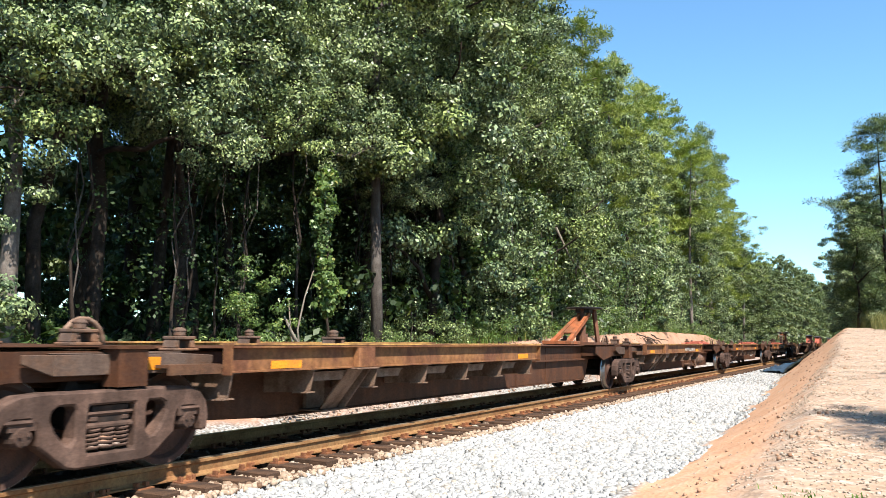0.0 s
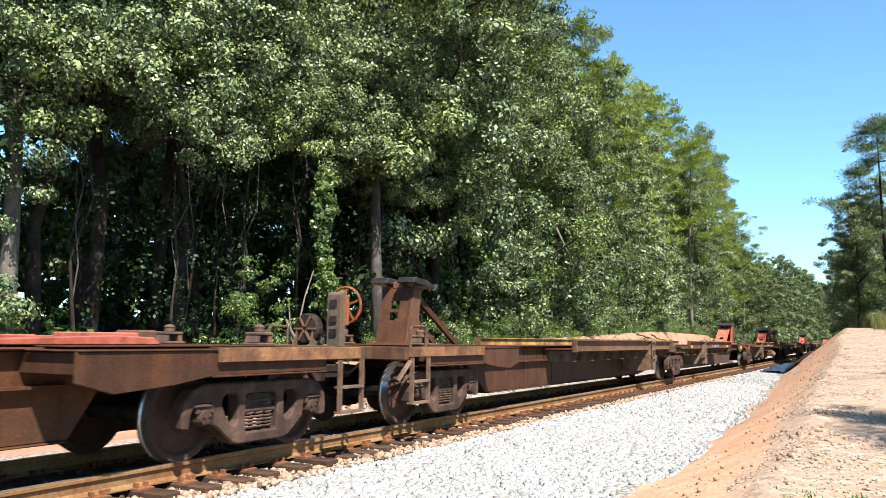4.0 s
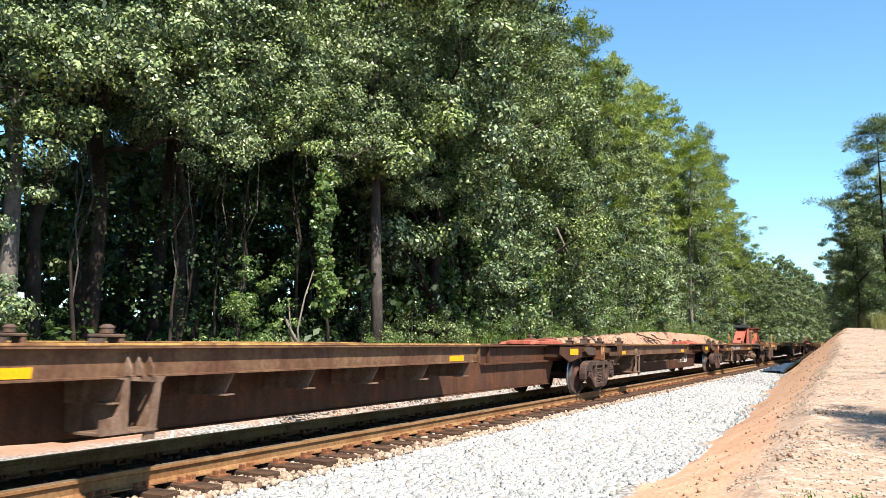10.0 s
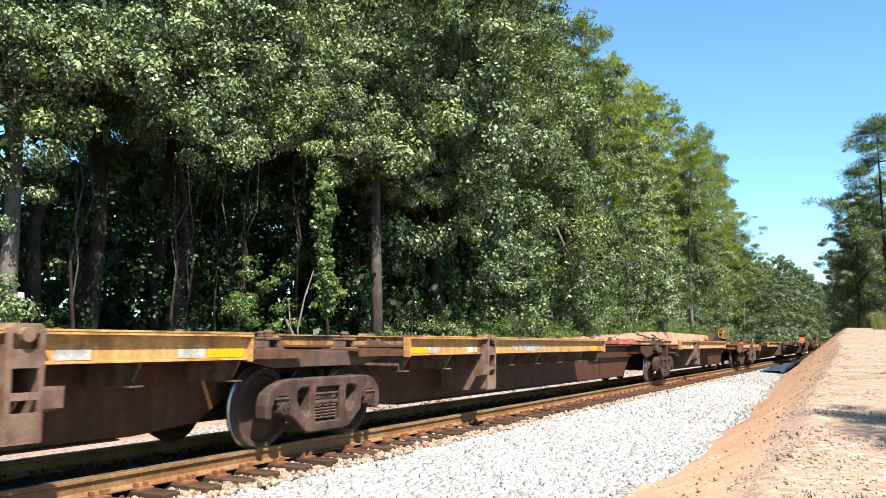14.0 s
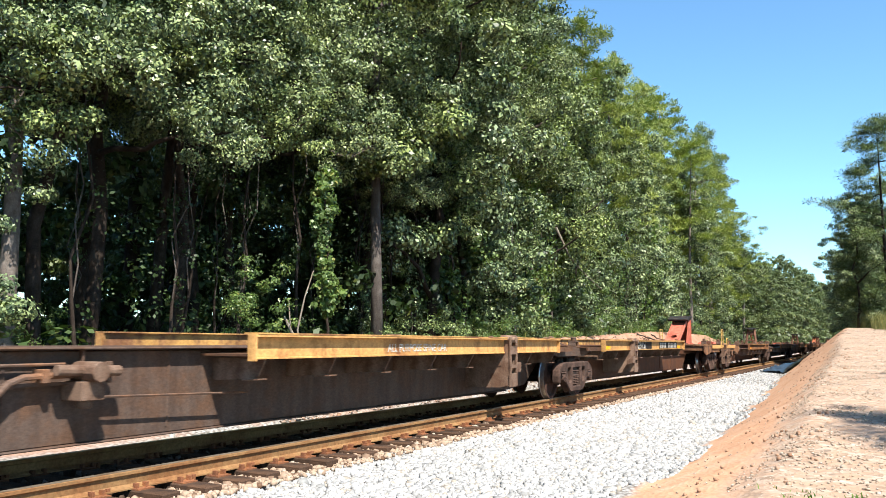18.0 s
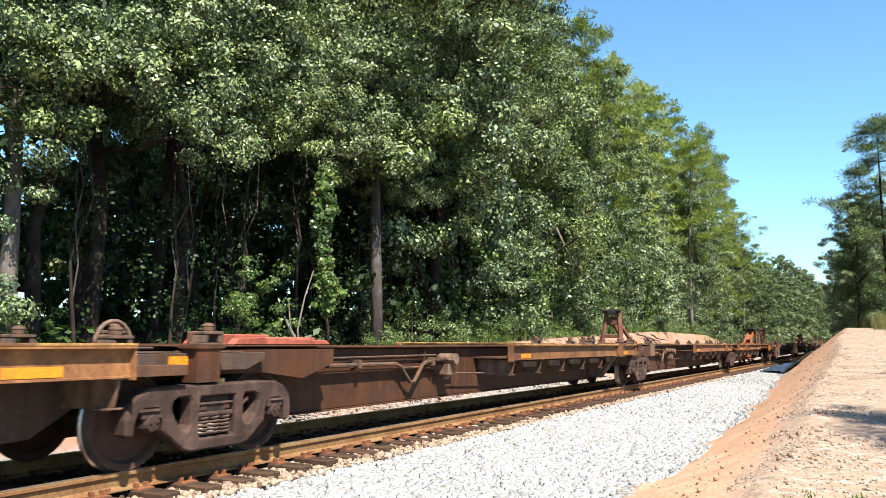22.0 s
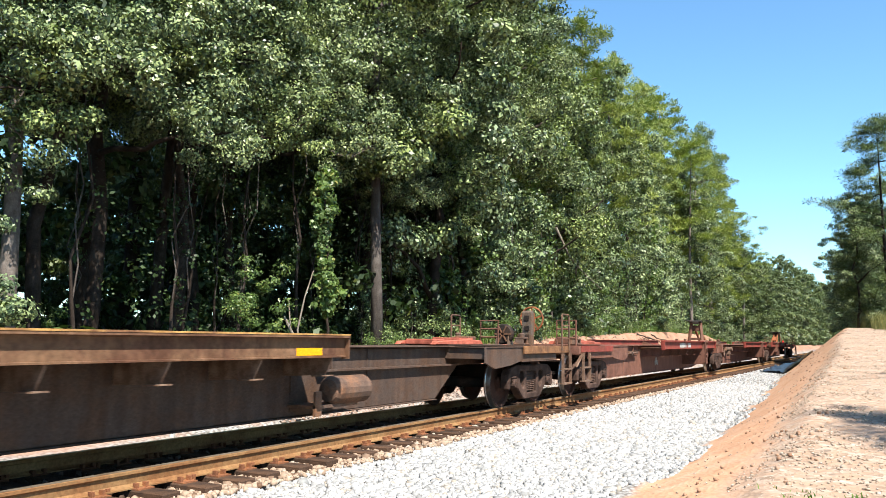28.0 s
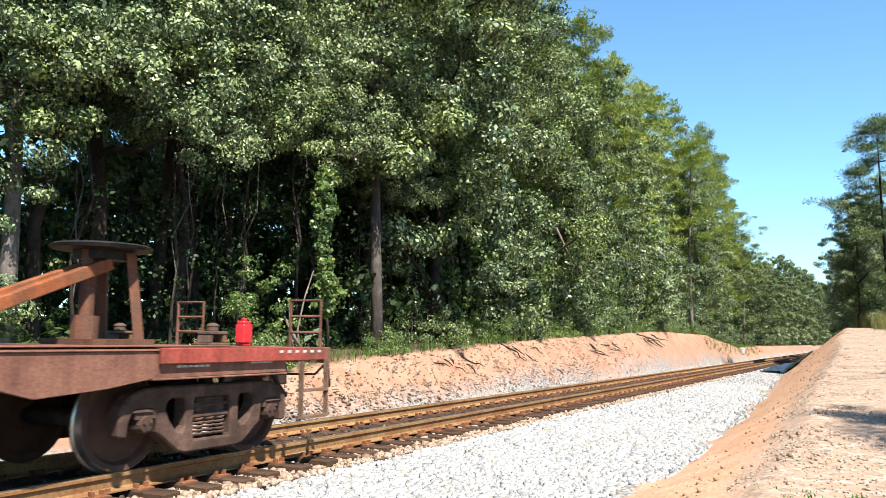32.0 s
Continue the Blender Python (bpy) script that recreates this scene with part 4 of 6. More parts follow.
part("face", lambda bm: bm_box(bm, -0.9, 0.9, -0.12, 0.12, 0, 0.55), "white_paint", board, bevel=0.02)


def root_mat(points, r, seed):
    rng = random.Random(seed)
    t = thing("roots", "dark torn roots hanging over the clay bank's brow", "roots", "roots on the bank", at=pose(*points[0]))
    for k in range(9):
        s = Vector((rng.uniform(-1.4, 1.4), rng.uniform(0.1, 0.5), rng.uniform(0.0, 0.12)))
        e = s + Vector((rng.uniform(-0.3, 0.7), -rng.uniform(0.5, 1.1), -rng.uniform(0.3, 0.8)))
        part("root", lambda bm: bm_tube(bm, bent(s, e, 0.12, rng, 5), [r, r * 0.9, r * 0.7, r * 0.5, r * 0.4, r * 0.2], 6), "bark", t, smooth=True)


for i, (x, y) in enumerate(((21.5, 4.15), (27.0, 4.1), (36.0, 4.1), (39.0, 4.1), (44.0, 4.15), (47.0, 4.1))):
    root_mat([(x, y, float(ground_z(x, y)))], 0.045, 70 + i)

# ---- the train: articulated spine cars, all rolling together ----
SPEED = 17.183
WHEEL_R, HALF_BASE = 0.475, 0.9
MOVERS, ROLLERS = [], []


def bm_plate(bm, loops, y0, y1):
    """A plate in the side view (x, z): the first loop is its outline, the rest are holes."""
    edges = []
    for loop in loops:
        vs = [bm.verts.new((x, y0, z)) for x, z in loop]
        edges += [bm.edges.new((vs[i], vs[(i + 1) % len(vs)])) for i in range(len(vs))]
    faces = [f for f in bmesh.ops.triangle_fill(bm, edges=edges, use_beauty=True)["geom"] if isinstance(f, bmesh.types.BMFace)]
    out = bmesh.ops.extrude_face_region(bm, geom=faces)["geom"]
    bmesh.ops.translate(bm, verts=[v for v in out if isinstance(v, bmesh.types.BMVert)], vec=(0, y1 - y0, 0))


def side_frame_build(y0, y1):
    half = [(0.36, 0.82), (0.70, 0.825), (0.93, 0.81), (1.08, 0.75), (1.17, 0.65), (1.2, 0.52), (1.19, 0.37), (1.10, 0.35), (1.08, 0.5), (1.05, 0.575), (0.98, 0.61), (0.83, 0.61),
            (0.765, 0.57), (0.75, 0.47), (0.74, 0.37), (0.67, 0.32), (0.56, 0.235), (0.46, 0.165), (0.36, 0.145)]
    window = [(0.41, 0.70), (0.56, 0.70), (0.62, 0.665), (0.635, 0.59), (0.58, 0.48), (0.49, 0.375), (0.43, 0.36), (0.39, 0.42), (0.385, 0.66)]
    def build(bm):
        outline = half + [(-x, z) for x, z in half[::-1]]
        bm_plate(bm, [outline, window, [(-x, z) for x, z in window], [(-0.255, 0.27), (0.255, 0.27), (0.27, 0.45), (0.255, 0.69), (-0.255, 0.69), (-0.27, 0.45)]], y0, y1)
        bm_box(bm, -0.265, 0.265, y0 + 0.03, y1 - 0.02, 0.47, 0.53)
        for x in (-0.17, 0.17):
            bm_box(bm, x - 0.05, x + 0.05, y0 + 0.04, y1 - 0.03, 0.53, 0.6)
        bm_box(bm, -0.265, 0.265, y0 + 0.03, y1 - 0.02, 0.59, 0.63)
        for s in (-1, 1):
            bm_box(bm, min(s * 0.80, s * 1.06), max(s * 0.80, s * 1.06), y0 - 0.03, y1 + 0.03, 0.575, 0.612)
    return build


def spring_build(bm):
    bm_tube(bm, [(0.066 * math.cos(a), 0.066 * math.sin(a), 0.285 + 0.038 * a / 6.283) for a in [k * 6.283 / 9 for k in range(46)]], 0.013, 5)


def cap_build(bm):
    bm_lathe(bm, [(0.0, 0.001), (0.0, 0.075), (-0.06, 0.095), (-0.17, 0.10), (-0.17, 0.001)], sides=14)
    bm_box(bm, -0.12, 0.12, -0.14, -0.02, 0.05, 0.14)
    for k in range(3):
        a = k * 2.094 + 0.5
        bm_box(bm, 0.045 * math.cos(a) - 0.014, 0.045 * math.cos(a) + 0.014, 0.0, 0.018, 0.045 * math.sin(a) - 0.014, 0.045 * math.sin(a) + 0.014)


def wheel_build(bm):
    r = WHEEL_R
    bm_lathe(bm, [(-0.055, r - 0.012), (0.045, r), (0.055, r + 0.018), (0.075, r + 0.026), (0.085, r - 0.02), (0.085, r - 0.06), (0.04, r - 0.1), (0.06, 0.17), (0.10, 0.13), (0.10, 0.08),
                  (-0.08, 0.08), (-0.08, 0.13), (-0.01, 0.17), (0.012, r - 0.1), (-0.045, r - 0.07), (-0.05, r - 0.055)], sides=40)


def tread_build(bm):
    r = WHEEL_R
    bm_lathe(bm, [(-0.052, r - 0.008), (-0.052, r - 0.009), (0.044, r + 0.002), (0.055, r + 0.0195), (0.055, r + 0.021), (0.043, r + 0.004)], sides=40)


def axle_build(bm):
    bm_tube(bm, [(0, -1.06, 0), (0, -0.62, 0), (0, -0.5, 0), (0, 0.5, 0), (0, 0.62, 0), (0, 1.06, 0)], [0.075, 0.085, 0.1, 0.1, 0.085, 0.075], 14)


def truck_bolster_build(bm):
    bm_box(bm, -0.2, 0.2, -1.05, 1.05, 0.5, 0.68)
    bm_box(bm, -0.26, 0.26, -0.45, 0.45, 0.55, 0.8)
    for y in (-0.62, 0.62):
        bm_box(bm, -0.14, 0.14, y - 0.09, y + 0.09, 0.66, 0.86)
    for s in (-1, 1):
        bm_prism(bm, [(s * 0.14, 0.80), (s * 0.30, 0.80), (s * 0.27, 0.90), (s * 0.18, 0.90)], -0.8, -0.7)


def brake_beam_build(bm):
    for s in (-1, 1):
        bm_bar(bm, (s * 0.4, -0.85, 0.4), (s * 0.4, 0.85, 0.4), 0.07, 0.1)
        for y in (-0.75, 0.75):
            bm_prism(bm, [(s * 0.38, 0.28), (s * 0.47, 0.3), (s * 0.44, 0.5), (s * 0.36, 0.5)], y - 0.05, y + 0.05)


def rail_truck(S, group):
    t = thing("rail_truck", "dusty brown cast-steel freight truck with rusty wheels", "rail truck", group)
    for y0, y1 in ((-1.10, -0.92), (0.92, 1.10)):
        part("side_frame", side_frame_build(y0, y1), "truck", t, key=("sf", y0), bevel=0.02)
    part("bolster", truck_bolster_build, "dark", t, key="tb")
    part("brake_beam", brake_beam_build, "dark", t, key="bb")
    for y in (-1.01, 1.01):
        for x in (-0.155, 0.0, 0.155):
            part("spring", spring_build, "truck", t, key="spring", at=pose(x, y, 0))
    for x in (-HALF_BASE, HALF_BASE):
        for y, turn in ((-1.13, 180), (1.13, 0)):
            part("bearing_cap", cap_build, "truck", t, key="cap", at=pose(x, y, WHEEL_R, 0, 0, turn), smooth=False)
        axle = part("wheelset", axle_build, "dark", t, key="axle", at=pose(x, 0, WHEEL_R), smooth=True)
        for y, turn in ((-0.745, 0), (0.745, 180)):
            w = part("wheel", wheel_build, "wheel", axle, key="wheel", at=pose(0, y, 0, 0, 0, turn), smooth=False)
            w["label"] = "rusty forged wheel with a bright tread"
        for y, turn in ((-0.745, 0), (0.745, 180)):
            part("tread", tread_build, "tread", axle, "bright worn tread", key="tread", at=pose(0, y, 0, 0, 0, turn))
        ROLLERS.append((axle, x, S))
    MOVERS.append((t, S, 0))
    return t


def spine_build(kind, L):
    def build(bm):
        if kind == "five":
            pts = [(-0.3, 0.82), (0.9, 0.82), (1.7, 0.36), (2.6, 0.315), (L - 2.0, 0.315), (L - 1.65, 0.82), (L + 0.3, 0.84), (L + 0.3, 1.17), (-0.3, 1.15)]
        else:
            pts = [(-0.3, 0.82), (0.8, 0.82), (1.6, 0.34), (2.5, 0.275), (L - 2.9, 0.275), (L - 2.05, 0.84), (L + 0.3, 0.86), (L + 0.3, 1.17), (-0.3, 1.15)]
        bm_prism(bm, pts, -0.44, 0.44)
        bm_box(bm, 0.3, L - 0.3, -0.56, 0.56, 1.172, 1.20)
        a, b = pts[3][0], pts[4][0]
        zb = pts[3][1]
        bm_box(bm, a + 0.2, b - 0.02, -0.49, 0.49, zb - 0.018, zb + 0.002)
        for x in (L * 0.62, L * 0.72):
            bm_box(bm, x, x + 0.02, -0.455, 0.455, 0.33, 1.16)
    return build


def rib_build(kind, L):
    def build(bm):
        a, z = (L - 6.4, 0.845) if kind == "three" else (L - 5.8, 0.82)
        for y in (-0.49, 0.49):
            bm_box(bm, a, L - 2.1, y - 0.05, y + 0.05, z, z + 0.03)
            bm_box(bm, a + 0.3, a + 0.32, y - 0.03, y + 0.03, z + 0.03, 1.17)
    return build


SILL = {"five": (1.3, 10.2, 0.93, 1.225), "three": (1.7, 11.4, 1.07, 1.345)}


def sill_build(kind, s):
    x0, x1, z0, z1 = SILL[kind]
    def build(bm):
        prof = [(-1.18, z0), (-1.255, z0), (-1.255, z0 + 0.018), (-1.235, z0 + 0.022), (-1.235, z1 - 0.03), (-1.315, z1 - 0.026), (-1.315, z1), (-1.18, z1)]
        prof = [(y * s, z) for y, z in prof]
        bm_prism(bm, prof, x0, x1, "x")
        for x in (x0, x1):
            bm_prism(bm, [(s * -1.185, z0 - 0.02), (s * -1.30, z0 - 0.02), (s * -1.30, z1), (s * -1.185, z1)], x - 0.012, x + 0.012, "x")
    return build


def sill_cap_build(kind, s):
    x0, x1, z0, z1 = SILL[kind]
    def build(bm):
        bm_box(bm, x0, x1, min(s * -1.32, s * -1.12), max(s * -1.32, s * -1.12), z1 + 0.001, z1 + 0.02)
        bm_box(bm, x0, x1, min(s * -1.178, s * -1.168), max(s * -1.178, s * -1.168), z0 + 0.06, z1 + 0.001)
    return build


def runway_build(kind, s):
    x0, x1, z0, z1 = SILL[kind]
    def build(bm):
        bm_box(bm, x0 + 0.02, x1 - 0.02, min(s * -1.18, s * -0.45), max(s * -1.18, s * -0.45), z0 + 0.03, z0 + 0.055)
        bm_box(bm, 0.55, x0 - 0.03, min(s * -1.16, s * -0.45), max(s * -1.16, s * -0.45), z0 + 0.07, z0 + 0.1)
        bm_box(bm, 0.55, x0 - 0.03, min(s * -1.19, s * -1.16), max(s * -1.19, s * -1.16), z0 + 0.0, z0 + 0.1)
    return build


def gusset_build(kind, s, deep):
    """A plate hung under the sill from the web, with a small foot flange at its outer end."""
    z0 = SILL[kind][2]
    def build(bm):
        d = 0.27 if deep else 0.22
        bm_prism(bm, [(s * -0.44, z0), (s * -1.22, z0), (s * -1.22, z0 - 0.02), (s * (-1.16 if deep else -1.11), z0 - d), (s * -0.44, z0 - d - 0.04)], -0.012, 0.012, "x")
        bm_prism(bm, [(s * -0.95, z0 - d - 0.01), (s * -1.18, z0 - d), (s * -1.18, z0 - d - 0.016), (s * -0.95, z0 - d - 0.026)], -0.08, 0.08, "x")
        if deep:
            bm_box(bm, -0.1, 0.1, min(s * -1.24, s * -1.1), max(s * -1.24, s * -1.1), z0 - 0.012, z0 + 0.002)
    return build


def ledge_build(kind, s):
    z0 = SILL[kind][2]
    def build(bm):
        bm_prism(bm, [(0.06, z0 - 0.05), (0.8, z0 - 0.05), (0.72, z0 - 0.15), (0.06, z0 - 0.15)], min(s * -1.12, s * -1.06), max(s * -1.12, s * -1.06))
        bm_box(bm, 0.06, 0.8, min(s * -1.15, s * -0.44), max(s * -1.15, s * -0.44), z0 - 0.05, z0 - 0.035)
    return build


def outrigger_build(kind, s, pick):
    """Piece number pick of the container support hung outside the sill."""
    z0, z1 = SILL[kind][2:]
    def build(bm):
        pieces = []
        P, B, T = (lambda *a: pieces.append((bm_prism, a))), (lambda *a: pieces.append((bm_box, a))), (lambda *a: pieces.append((bm_lathe, a)))
        ya, yb = s * -1.30, s * -1.275
        if kind == "five":
            P([(-0.36, z0), (-0.27, z0), (-0.27, 0.46), (-0.75, 0.46), (-0.76, 0.58), (-0.66, 0.58), (-0.5, 0.6), (-0.42, 0.68)], ya, yb)
            P([(0.22, z0), (0.33, z0), (0.24, 0.36), (0.02, 0.36), (0.05, 0.44), (0.12, 0.5)], ya, yb)
            P([(-0.5, z0 + 0.005), (0.4, z0 + 0.005), (0.34, z0 - 0.05), (-0.36, z0 - 0.02)], ya, yb)
            for x in (-0.28, 0.24):
                P([(s * -0.44, z0), (s * -1.28, z0), (s * -1.28, 0.5), (s * -1.1, 0.4), (s * -0.44, 0.4)], x, x + 0.02, "x")
            B(-0.76, 0.26, min(s * -1.32, s * -0.9), max(s * -1.32, s * -0.9), 0.44, 0.46)
            for x in (-0.3, -0.1, 0.1):
                P([(s * -1.235, z0 + 0.02), (s * -1.325, z0 + 0.02), (s * -1.325, z0 + 0.09), (s * -1.24, z1 - 0.06)], x, x + 0.03, "x")
        else:
            yf, yg = s * -1.375, s * -1.35
            for x in (-0.16, 0.12):
                P([(x, z1 + 0.02), (x + 0.05, z1 + 0.02), (x + 0.03, 0.5), (x - 0.02, 0.46)], yf, yg)
                P([(s * -0.44, z0), (s * -1.2, z1), (s * -1.36, z1 + 0.02), (s * -1.36, 0.5), (s * -1.15, 0.44), (s * -0.44, 0.42)], x, x + 0.02, "x")
            for za, zb in ((0.46, 0.7), (0.8, 0.86), (1.05, 1.2)):
                P([(-0.17, za), (0.16, za), (0.165, zb), (-0.165, zb)], yf, yg)
            P([(-0.2, z1 - 0.02), (0.18, z1 - 0.02), (0.1, z1 + 0.06), (-0.12, z1 + 0.06)], s * -1.37, s * -1.15)
            P([(s * -1.2, 0.78), (s * -1.37, 0.9), (s * -1.37, 0.72), (s * -1.2, 0.68)], -0.36, -0.15, "x")
            T([(s * -1.37, 0.001), (s * -1.37, 0.06), (s * -1.43, 0.06), (s * -1.43, 0.001)], (0.02, z1 - 0.03), 10)
        make, args = pieces[pick]
        make(bm, *args)
    return build


def slanted_support(kind, s, pick):
    """Piece number pick of the box post on the sill and the plates that lean in from it to a foot."""
    z0, z1 = SILL[kind][2:]
    def build(bm):
        if pick == 0:
            bm_prism(bm, [(s * -1.17, z0), (s * -1.215, z0), (s * -0.76, 0.37), (s * -0.73, 0.37)], -0.24, 0.12, "x")
        elif pick == 1:
            bm_prism(bm, [(s * -1.13, z0), (s * -1.24, z0), (s * -0.80, 0.36), (s * -0.66, 0.36)], 0.24, 0.27, "x")
        elif pick == 2:
            bm_box(bm, -0.28, 0.3, min(s * -0.84, s * -0.44), max(s * -0.84, s * -0.44), 0.345, 0.368)
        elif pick == 3:
            bm_box(bm, -0.19, 0.19, min(s * -1.335, s * -1.24), max(s * -1.335, s * -1.24), z0 + 0.005, z1 - 0.032)
        elif pick == 4:
            bm_box(bm, -0.26, 0.26, min(s * -1.36, s * -1.18), max(s * -1.36, s * -1.18), z0 - 0.02, z0 + 0.002)
        else:
            bm_box(bm, -0.2, 0.2, min(s * -0.5, s * -0.44), max(s * -0.5, s * -0.44), 0.37, z0)
    return build


def front_arm_build(bm):
    for s in (-1, 1):
        bm_box(bm, -0.55, 0.95, s * 0.96 - 0.025, s * 0.96 + 0.025, 0.95, 1.14)
        bm_prism(bm, [(0.95, 0.95), (1.35, 1.03), (1.35, 1.12), (0.95, 1.14)], s * 0.96 - 0.02, s * 0.96 + 0.02)
        bm_prism(bm, [(-0.55, 1.14), (-0.55, 0.95), (-0.85, 1.06), (-0.85, 1.14)], s * 0.96 - 0.02, s * 0.96 + 0.02)
        bm_box(bm, -0.3, 0.3, min(s * 0.44, s * 0.94), max(s * 0.44, s * 0.94), 0.98, 1.12)
    bm_box(bm, -0.55, 0.95, -0.93, 0.93, 1.14, 1.155)


def rear_arm_build(L, wide=False):
    def build(bm):
        for s in (-1, 1):
            if wide:
                bm_prism(bm, [(L - 2.6, 1.17), (L + 0.95, 1.17), (L + 0.95, 0.92), (L - 1.0, 0.91), (L - 1.5, 0.84), (L - 2.2, 0.79), (L - 2.6, 0.9)], s * 1.26 - 0.02, s * 1.26 + 0.02)
                bm_box(bm, L - 1.0, L + 0.95, min(s * 1.1, s * 1.3), max(s * 1.1, s * 1.3), 0.895, 0.915)
                for x in (L - 2.55, L - 1.0, L + 0.1, L + 0.9):
                    bm_box(bm, x, x + 0.025, min(s * 0.44, s * 1.24), max(s * 0.44, s * 1.24), 0.97, 1.16)
                bm_box(bm, L - 2.6, L + 0.95, min(s * 0.57, s * 1.3), max(s * 0.57, s * 1.3), 1.17, 1.185)
                continue
            bm_prism(bm, [(L - 2.35, 1.17), (L + 0.42, 1.17), (L + 0.42, 0.90), (L - 0.9, 0.90), (L - 1.7, 0.80), (L - 2.35, 0.98)], s * 0.86 - 0.02, s * 0.86 + 0.02)
            for x in (L - 2.3, L - 1.0, L + 0.38):
                bm_box(bm, x, x + 0.025, min(s * 0.44, s * 0.85), max(s * 0.44, s * 0.85), 0.92, 1.16)
        bm_box(bm, L - 2.4, L + 0.44, -0.90, 0.90, 1.202, 1.218)
    return build


def end_box_build(L, s):
    def build(bm):
        bm_box(bm, L + 0.02, L + 0.36, s * 1.0 - 0.11, s * 1.0 + 0.11, 0.84, 1.2)
        bm_box(bm, L - 0.03, L + 0.41, s * 1.0 - 0.13, s * 1.0 + 0.13, 1.19, 1.22)
    return build


def pedestal_build(bm):
    bm_box(bm, -0.17, 0.17, -0.12, 0.12, 0.0, 0.03)
    for x in (-0.12, 0.12):
        bm_prism(bm, [(x - 0.035, 0.03), (x + 0.035, 0.03), (x * 0.85 + 0.03, 0.12), (x * 0.85 - 0.03, 0.12)], -0.09, 0.09)
    bm_box(bm, -0.14, 0.14, -0.1, 0.1, 0.12, 0.155)
    bm_tube(bm, [(0, 0, 0.155), (0, 0, 0.2), (0, 0, 0.22), (0, 0, 0.25)], [0.065, 0.065, 0.075, 0.03], 10)


def hitch(style, L, unit):
    """The trailer stanchion over the unit's rear truck; raised in three patterns, or folded down."""
    z = 1.218
    if style == "down":
        h = part("hitch", lambda bm: bm_box(bm, L - 1.7, L - 1.1, -0.3, 0.3, z, z + 0.13), "hitch", unit, "folded-down red trailer hitch", key=("hd", L), bevel=0.012)
        for s in (-1, 1):
            part("hitch_arm", lambda bm: bm_prism(bm, [(L - 2.9, z), (L - 0.9, z), (L - 1.0, z + 0.08), (L - 1.5, z + 0.1), (L - 2.8, z + 0.06)], s * 0.37 - 0.06, s * 0.37 + 0.06), "hitch", h, key=("hda", L, s), bevel=0.012)
        part("cross_bar", lambda bm: bm_box(bm, L - 2.7, L - 2.3, -0.3, 0.3, z, z + 0.1), "hitch", h, key=("hdc", L), bevel=0.012)
        part("latch", lambda bm: bm_box(bm, L - 1.0, L - 0.75, -0.2, 0.2, z, z + 0.16), "hitch_dark", h, key=("hl", L), bevel=0.02)
        return
    mat = "hitch_rust" if style == "tripod" else "hitch_dark"
    if style == "plate":
        def strut(bm):
            for s in (-1, 1):
                bm_bar(bm, (L - 2.75, s * 0.27, z + 0.05), (L - 0.95, s * 0.27, z + 0.98), 0.05, 0.13)
            # sloping plate with a round hand hole low down
            p, q = Vector((L - 2.75, 0, z + 0.05)), Vector((L - 0.95, 0, z + 0.98))
            d, across = (q - p).normalized(), Vector((0, 1, 0))
            up = d.cross(across) * -0.025
            half, reach, hole = 0.25, (q - p).length, 0.13
            mid = p + d * 0.55
            for k in range(24):
                a0, a1 = k * math.pi / 12, (k + 1) * math.pi / 12
                ring = []
                for a in (a0, a1):
                    c, e = math.cos(a), math.sin(a)
                    far = min((reach - 0.55 if c > 0 else 0.55) / max(abs(c), 1e-4), half / max(abs(e), 1e-4))
                    ring.append((mid + d * c * hole + across * e * hole, mid + d * c * far + across * e * far))
                (i0, o0), (i1, o1) = ring
                for lift in (up, -up):
                    bm.faces.new([bm.verts.new(v + lift) for v in (i0, o0, o1, i1)])
                bm.faces.new([bm.verts.new(v) for v in (i0 + up, i1 + up, i1 - up, i0 - up)])
            # corner fillets left by the radial fan, at both ends of the plate
            for end_x, sx in ((reach - 0.55, 1), (-0.55, -1)):
                for sy in (-1, 1):
                    a = math.floor(math.atan2(half, abs(end_x)) / (math.pi / 12)) * math.pi / 12
                    b = a + math.pi / 12
                    u = mid + d * end_x + across * sy * abs(end_x) * math.tan(a)
                    w = mid + d * sx * half / math.tan(b) + across * sy * half
                    corner = mid + d * end_x + across * sy * half
                    for lift in (up, -up):
                        bm.faces.new([bm.verts.new(v + lift) for v in (u, corner, w)])
        def post(bm):
            for s in (-1, 1):
                bm_prism(bm, [(L - 1.45, z + 0.02), (L - 0.42, z + 0.02), (L - 0.5, z + 1.05), (L - 0.85, z + 1.05), (L - 1.0, z + 0.8)], s * 0.33 - 0.012, s * 0.33 + 0.012)
            bm_box(bm, L - 0.5, L - 0.43, -0.36, 0.36, z, z + 1.05)
            bm_box(bm, L - 1.5, L - 0.35, -0.42, 0.42, z, z + 0.05)
        def skid(bm):
            bm_box(bm, L - 3.4, L - 1.52, -0.4, 0.4, z, z + 0.06)
            for s in (-1, 1):
                bm_box(bm, L - 2.95, L - 2.5, s * 0.3 - 0.03, s * 0.3 + 0.03, z + 0.06, z + 0.16)
                bm_tube(bm, [(L - 3.15, s * 0.28, z + 0.06), (L - 3.15, s * 0.28, z + 0.2)], 0.06, 8)
        def top(bm):
            bm_prism(bm, [(L - 1.42, z + 0.98), (L - 0.5, z + 1.15), (L - 0.45, z + 1.21), (L - 0.95, z + 1.2), (L - 1.46, z + 1.05)], -0.42, 0.42)
            bm_box(bm, L - 1.15, L - 0.55, -0.2, 0.2, z + 0.92, z + 1.1)
        h = part("hitch", strut, "hitch", unit, "raised faded-red trailer hitch", key=("hp", L), bevel=0.012)
